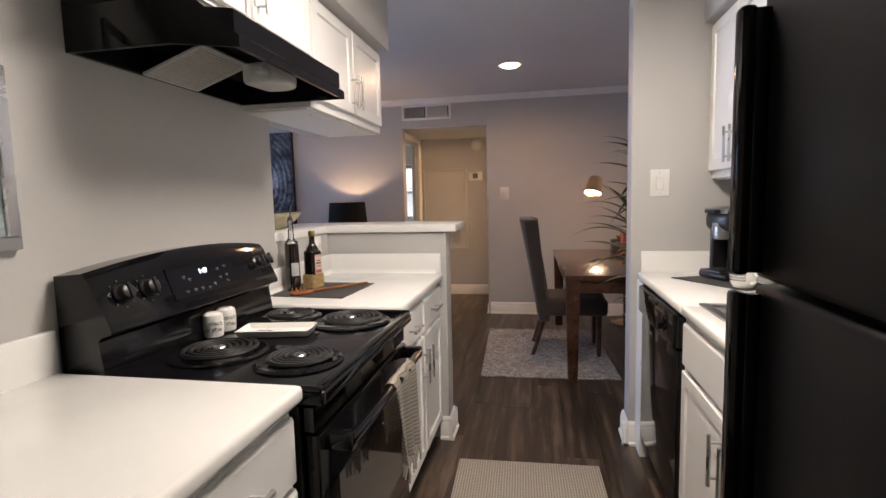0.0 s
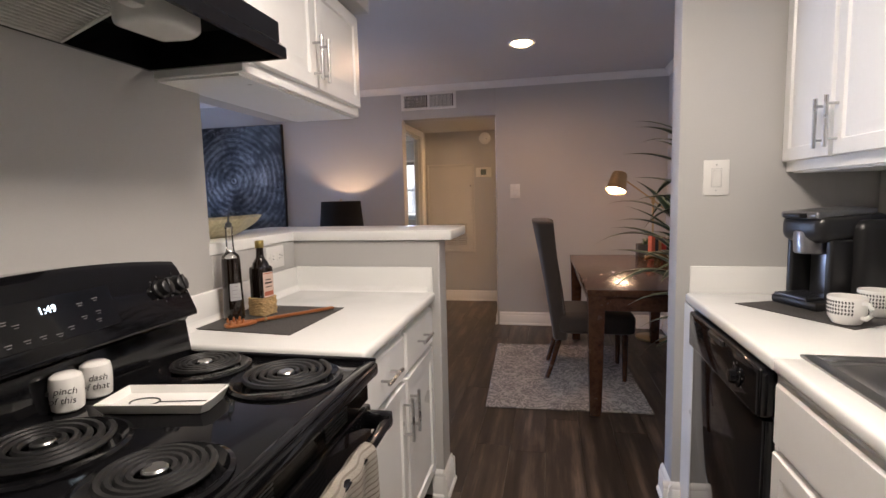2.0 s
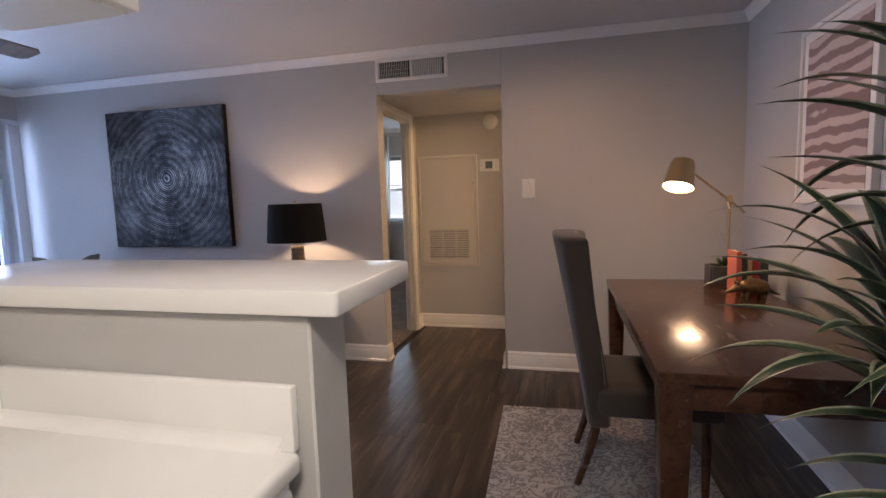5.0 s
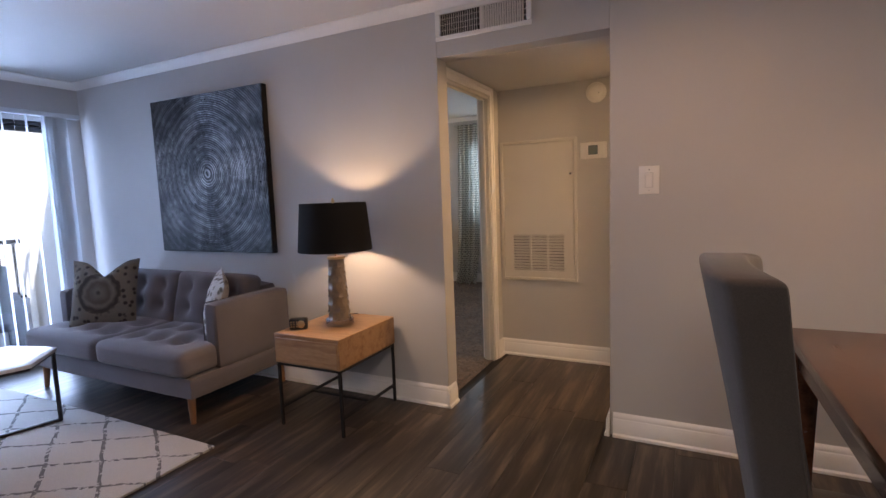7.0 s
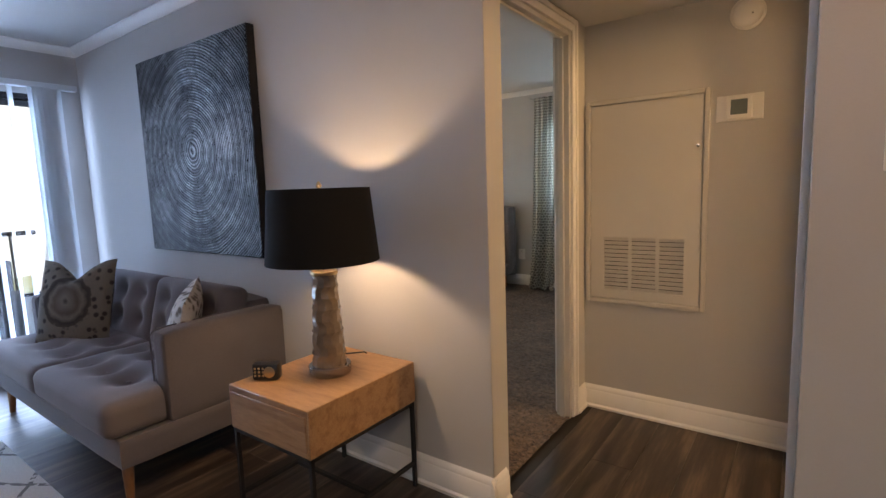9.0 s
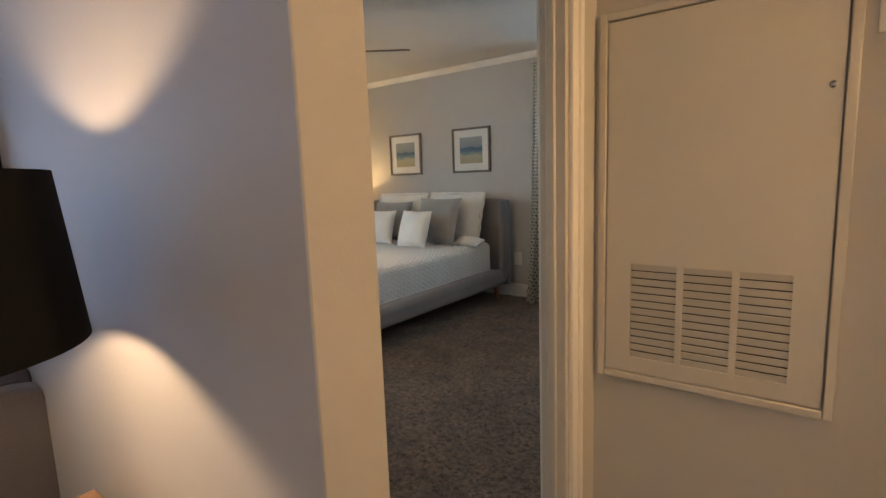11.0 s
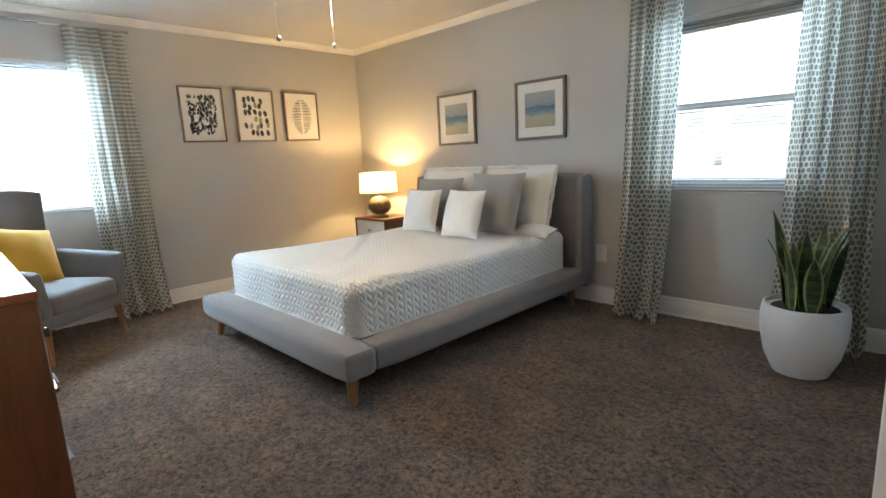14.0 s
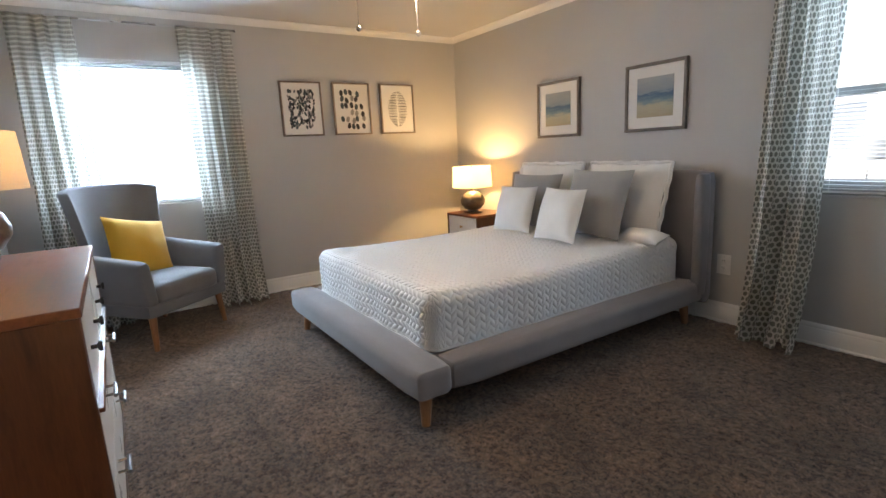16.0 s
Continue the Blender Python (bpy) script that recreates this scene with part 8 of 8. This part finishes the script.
def sea_mat(seed):
    m, n, l, b = shader("seascape")
    tc, sep = n.new("ShaderNodeTexCoord"), n.new("ShaderNodeSeparateXYZ")
    l.new(tc.outputs["Object"], sep.inputs[0])
    wob = noise_tex(n, l, coords(n, l, (3, 3, 14)), 2.0 + seed, 5, 0.65)
    t = math_node(n, l, "ADD", math_node(n, l, "ADD", math_node(n, l, "MULTIPLY", sep.outputs[2], 3.2), 0.5), math_node(n, l, "MULTIPLY", math_node(n, l, "SUBTRACT", wob, 0.5), 0.35))
    l.new(ramp(n, l, t, [(0.0, (0.36, 0.31, 0.19)), (0.30, (0.42, 0.39, 0.28)), (0.42, (0.16, 0.24, 0.27)), (0.56, (0.05, 0.11, 0.20)), (0.62, (0.22, 0.27, 0.31)), (1.0, (0.36, 0.37, 0.37))]), b.inputs["Base Color"])
    b.inputs["Roughness"].default_value = 0.6
    return m


M_FRAMEG = wood("grey_oak_frame", (0.12, 0.10, 0.085), (0.22, 0.185, 0.16), 0.5, (6, 6, 6))
for k, x in enumerate((-4.672, -3.752)):
    framed(pose(x, 9.405, 1.525), 0.478, 0.468, "grey framed seascape with a white mount", sea_mat(k), 0.075, 0.022, M_FRAMEG, "two framed seascapes")

ceiling_fan(pose(-3.55, 7.20, BCEIL + 0.015), "dark ceiling fan with a lit bowl over the bedroom", 5, 0.66, 38, M_FANBULB, M_BLADE, [(-0.03, -0.125, -0.585), (0.035, 0.12, -0.60)])


def snake_plant():
    p = thing("potted_plant", pose(-1.83, 8.86, 0.012), "snake plant in a round white pot by the window", "plant")
    part("pot", lathe([(0.10, 0.0), (0.125, 0.006), (0.165, 0.10), (0.188, 0.22), (0.190, 0.31), (0.182, 0.36), (0.172, 0.362), (0.170, 0.34), (0.02, 0.335)], 40), plain("white_glazed_pot", (0.76, 0.75, 0.77), 0.35, vary=0.03), p, "round white pot")
    part("soil", lathe([(0.165, 0.334), (0.14, 0.341), (0.01, 0.343)], 24), M_SOIL, p)
    rnd = random.Random(9)
    for k in range(12):
        a, r = k * 137.5, 0.02 + 0.09 * math.sqrt(k / 12)
        h = rnd.uniform(0.30, 0.50)
        bm = bmesh.new()
        uvl = bm.loops.layers.uv.new("UVMap")
        rows = []
        tw = rnd.uniform(-25, 25)
        lean = rnd.uniform(0.06, 0.15)
        for j in range(11):
            t = j / 10
            w = 0.043 * (0.45 + 2.0 * t - 2.0 * t * t) * (1 - t ** 5) + 0.0008
            c, s = math.cos(math.radians(tw * t)), math.sin(math.radians(tw * t))
            rows.append([(bm.verts.new((lean * t * t + q * w * -s + 0.008 * (1 - abs(q)), q * w * c, h * t)), (q, t)) for q in (-1, -0.5, 0, 0.5, 1)])
        for p0, p1 in zip(rows, rows[1:]):
            for i in range(4):
                quad = (p0[i], p0[i + 1], p1[i + 1], p1[i])
                face = bm.faces.new([v for v, _ in quad])
                for lp, (_, uv) in zip(face.loops, quad):
                    lp[uvl].uv = uv
        part("leaf", turned(bm, pose(r * math.cos(math.radians(a)), r * math.sin(math.radians(a)), 0.338, 0, 0, a + rnd.uniform(-25, 25))), M_SNAKE, p)


def snake_mat():
    m, n, l, b = shader("snake_leaf")
    vec = coords(n, l, (1, 1, 5))
    band, fine = noise_tex(n, l, vec, 9, 4, 0.6), noise_tex(n, l, vec, 60, 3)
    base = ramp(n, l, band, [(0.38, (0.016, 0.036, 0.014)), (0.5, (0.038, 0.070, 0.026)), (0.66, (0.10, 0.135, 0.055))])
    uv, sep = n.new("ShaderNodeUVMap"), n.new("ShaderNodeSeparateXYZ")
    l.new(uv.outputs[0], sep.inputs[0])
    rim = math_node(n, l, "GREATER_THAN", math_node(n, l, "ABSOLUTE", sep.outputs[0]), 0.74)
    base = mixed(n, l, rim, base, (0.30, 0.30, 0.11))
    l.new(mixed(n, l, 1.0, base, ramp(n, l, fine, [(0.3, grey(0.8)), (0.7, grey(1.1))]), "MULTIPLY"), b.inputs["Base Color"])
    b.inputs["Roughness"].default_value = 0.35
    return m


M_SNAKE = snake_mat()
snake_plant()


# ---- outside ----
zone = WHOLE
M_STUCCO = plain("white_stucco", (0.72, 0.71, 0.68), 0.85, vary=0.04, scale=2, fine=60, bump=0.3)
M_CONC = plain("concrete", (0.42, 0.41, 0.39), 0.85, vary=0.12, scale=3, fine=60, bump=0.3)
M_GRASSY = plain("ground_cover", (0.16, 0.17, 0.10), 0.95, vary=0.3, scale=2, fine=20, bump=0.5, dist=0.02)
structure("ground", box(-900, -900, -0.7, 900, 900, -0.55), M_GRASSY, "plain ground outside around the building", "ground")
structure("balcony_floor", box(-6.4, 2.5, -0.55, -4.98, 5.47, -0.02), M_CONC, "grey concrete patio slab", "patio")
rail = thing("railing", pose(-5.95, 2.6, -0.02), "dark metal patio railing with upright bars", "railing")
part("top_rail", box(-0.025, 0, 1.0, 0.025, 2.78, 1.04, 0.004, 1), M_BRONZE, rail)
part("bottom_rail", box(-0.018, 0, 0.45, 0.018, 2.78, 0.48, 0.004, 1), M_BRONZE, rail)
pk = part("baluster", box(-0.009, -0.009, 0.48, 0.009, 0.009, 1.0), M_BRONZE, rail)
pk.matrix_basis = pose(0, 0.10, 0)
for k in range(1, 22):
    share(pk, pose(0, 0.10 + 0.125 * k, 0))
part("low_wall", box(-0.06, 0, 0, 0.06, 2.78, 0.45), M_STUCCO, rail, "low stucco wall")


def patio_chair():
    c = thing("patio_chair", pose(-5.35, 4.72, -0.02, 0, 0, 70), "dark wicker patio chair outside the glass door", "chair")
    M = plain("dark_wicker", (0.055, 0.055, 0.06), 0.7, vary=0.3, scale=50, fine=150, bump=0.6, dist=0.004)
    part("seat", box(-0.28, -0.28, 0.32, 0.28, 0.28, 0.40, 0.02, 2), M, c)
    part("backrest", turned(box(-0.28, -0.03, 0, 0.28, 0.03, 0.45, 0.02, 2), pose(0, 0.26, 0.38, -10, 0, 0)), M, c)
    for s in (-1, 1):
        part("arm", box(s * 0.30 - 0.035, -0.28, 0.02, s * 0.30 + 0.035, 0.28, 0.58, 0.02, 2), M, c)
    for x in (-0.25, 0.25):
        for y in (-0.25, 0.25):
            part("leg", box(x - 0.02, y - 0.02, 0, x + 0.02, y + 0.02, 0.33), M, c)


patio_chair()


def building(x0, y0, x1, y1, h, wins, label):
    b = thing("apartment_building", pose(0, 0, 0), label, "building")
    part("wall", box(x0, y0, -0.6, x1, y1, h), M_STUCCO, b)
    part("roof", box(x0 - 0.4, y0 - 0.4, h, x1 + 0.4, y1 + 0.4, h + 0.35, 0.05, 1), M_CONC, b)
    for y, z in wins:
        w = part("window", boxes([(x1, y - 0.65, z - 0.06, x1 + 0.05, y + 0.65, z), (x1, y - 0.65, z + 1.3, x1 + 0.05, y + 0.65, z + 1.36), (x1, y - 0.65, z, x1 + 0.05, y - 0.58, z + 1.3), (x1, y + 0.58, z, x1 + 0.05, y + 0.65, z + 1.3)]), M_TRIM, b)
        part("pane", box(x1 + 0.005, y - 0.58, z, x1 + 0.02, y + 0.58, z + 1.3), M_PANEB, w, "pale curtained pane")


M_PANEB = plain("pale_pane", (0.55, 0.57, 0.60), 0.15, vary=0.05)
building(-26, -4, -16, 30, 7.5, [(y, z) for y in (2, 6.5, 11, 15.5, 20) for z in (0.5, 3.6)], "white stucco apartment building across the yard")

# condensers on a block retaining wall, seen from the north window
M_BLOCK = plain("limestone_block", (0.52, 0.49, 0.45), 0.9, vary=0.15, scale=6, fine=50, bump=0.5, dist=0.01)
bank = structure("retaining_wall", box(-12, 12.45, -0.6, 8, 13.6, 0.90), M_CONC, "stone block retaining wall outside the window", "retaining wall")
rb = random.Random(4)
blk = [part("block", box(0, -0.09, 0, w, 0.02, 0.185, 0.012, 1), M_BLOCK, bank) for w in (0.36, 0.46, 0.55)]
first = [True] * 3
for row in range(8):
    x = -6.5 + rb.uniform(0, 0.3)
    while x < 1.0:
        k = rb.randrange(3)
        m = pose(x, 12.42 + rb.uniform(-0.02, 0.02), -0.6 + 0.187 * row)
        if first[k]:
            blk[k].matrix_basis = m
            first[k] = False
        else:
            share(blk[k], m)
        x += (0.36, 0.46, 0.55)[k] + 0.008
M_ACBODY = plain("condenser_grey", (0.50, 0.51, 0.52), 0.5, 0.3, vary=0.1)
ac = thing("condenser", pose(-3.3, 12.92, 0.90), "grey outdoor air conditioning condenser on the wall", "air conditioner", "condensers")
part("case", box(0, 0, 0, 0.62, 0.62, 0.68, 0.02, 2), M_ACBODY, ac)
for k in range(14):
    part("louvre", box(0.03, -0.012, 0.06 + 0.042 * k, 0.59, 0.002, 0.078 + 0.042 * k), M_ACBODY, ac)
part("fan_grille", turned(lathe([(0.26, 0.68), (0.26, 0.70), (0.08, 0.715)], 24), pose(0.31, 0.31, 0)), M_DARKSTEEL, ac)
part("nameplate", box(0.22, -0.016, 0.60, 0.40, -0.010, 0.64), M_PLASTIC_W, ac)
for x in (-2.45, -1.6, -0.75, -4.15):
    copy_thing(ac, pose(x, 12.92, 0.90))
structure("backdrop_building", box(-14, 17.5, -0.6, 10, 18, 8), M_STUCCO, "pale building wall beyond the condensers", "building")


# ---- floor planks ----
def planks():
    rnd = random.Random(2)
    W, L = 0.18, 1.22
    meshes = {}
    for col in range(-20, 15):
        x0 = max(-4.85, -1.255 + W * col)
        x1 = min(1.355, -1.255 + W * (col + 1))
        if x1 - x0 < 0.01:
            continue
        zy0 = 0.80 if x1 < -0.95 else -1.25
        zy1 = 6.58 if -1.36 < x0 < -0.32 else 5.47
        y = zy0 - rnd.uniform(0, L)
        while y < zy1:
            a, b = max(y, zy0), min(y + L, zy1)
            if b - a > 0.02:
                key = (round(x1 - x0, 3), round(b - a, 3))
                if key not in meshes:
                    meshes[key] = part("plank", box(0.0004, 0.0004, -0.006, x1 - x0 - 0.0004, b - a - 0.0004, 0.0, 0.0007, 1), M_FLOOR, floor)
                    meshes[key].matrix_basis = pose(x0, a, 0)
                else:
                    share(meshes[key], pose(x0, a, 0))
            y += L


planks()

# prints too small to pick apart
for piece in scene.objects:
    if piece.name.split(".")[0] in ("dial_mark", "key_mark"):
        piece["kind"] = "stuff"
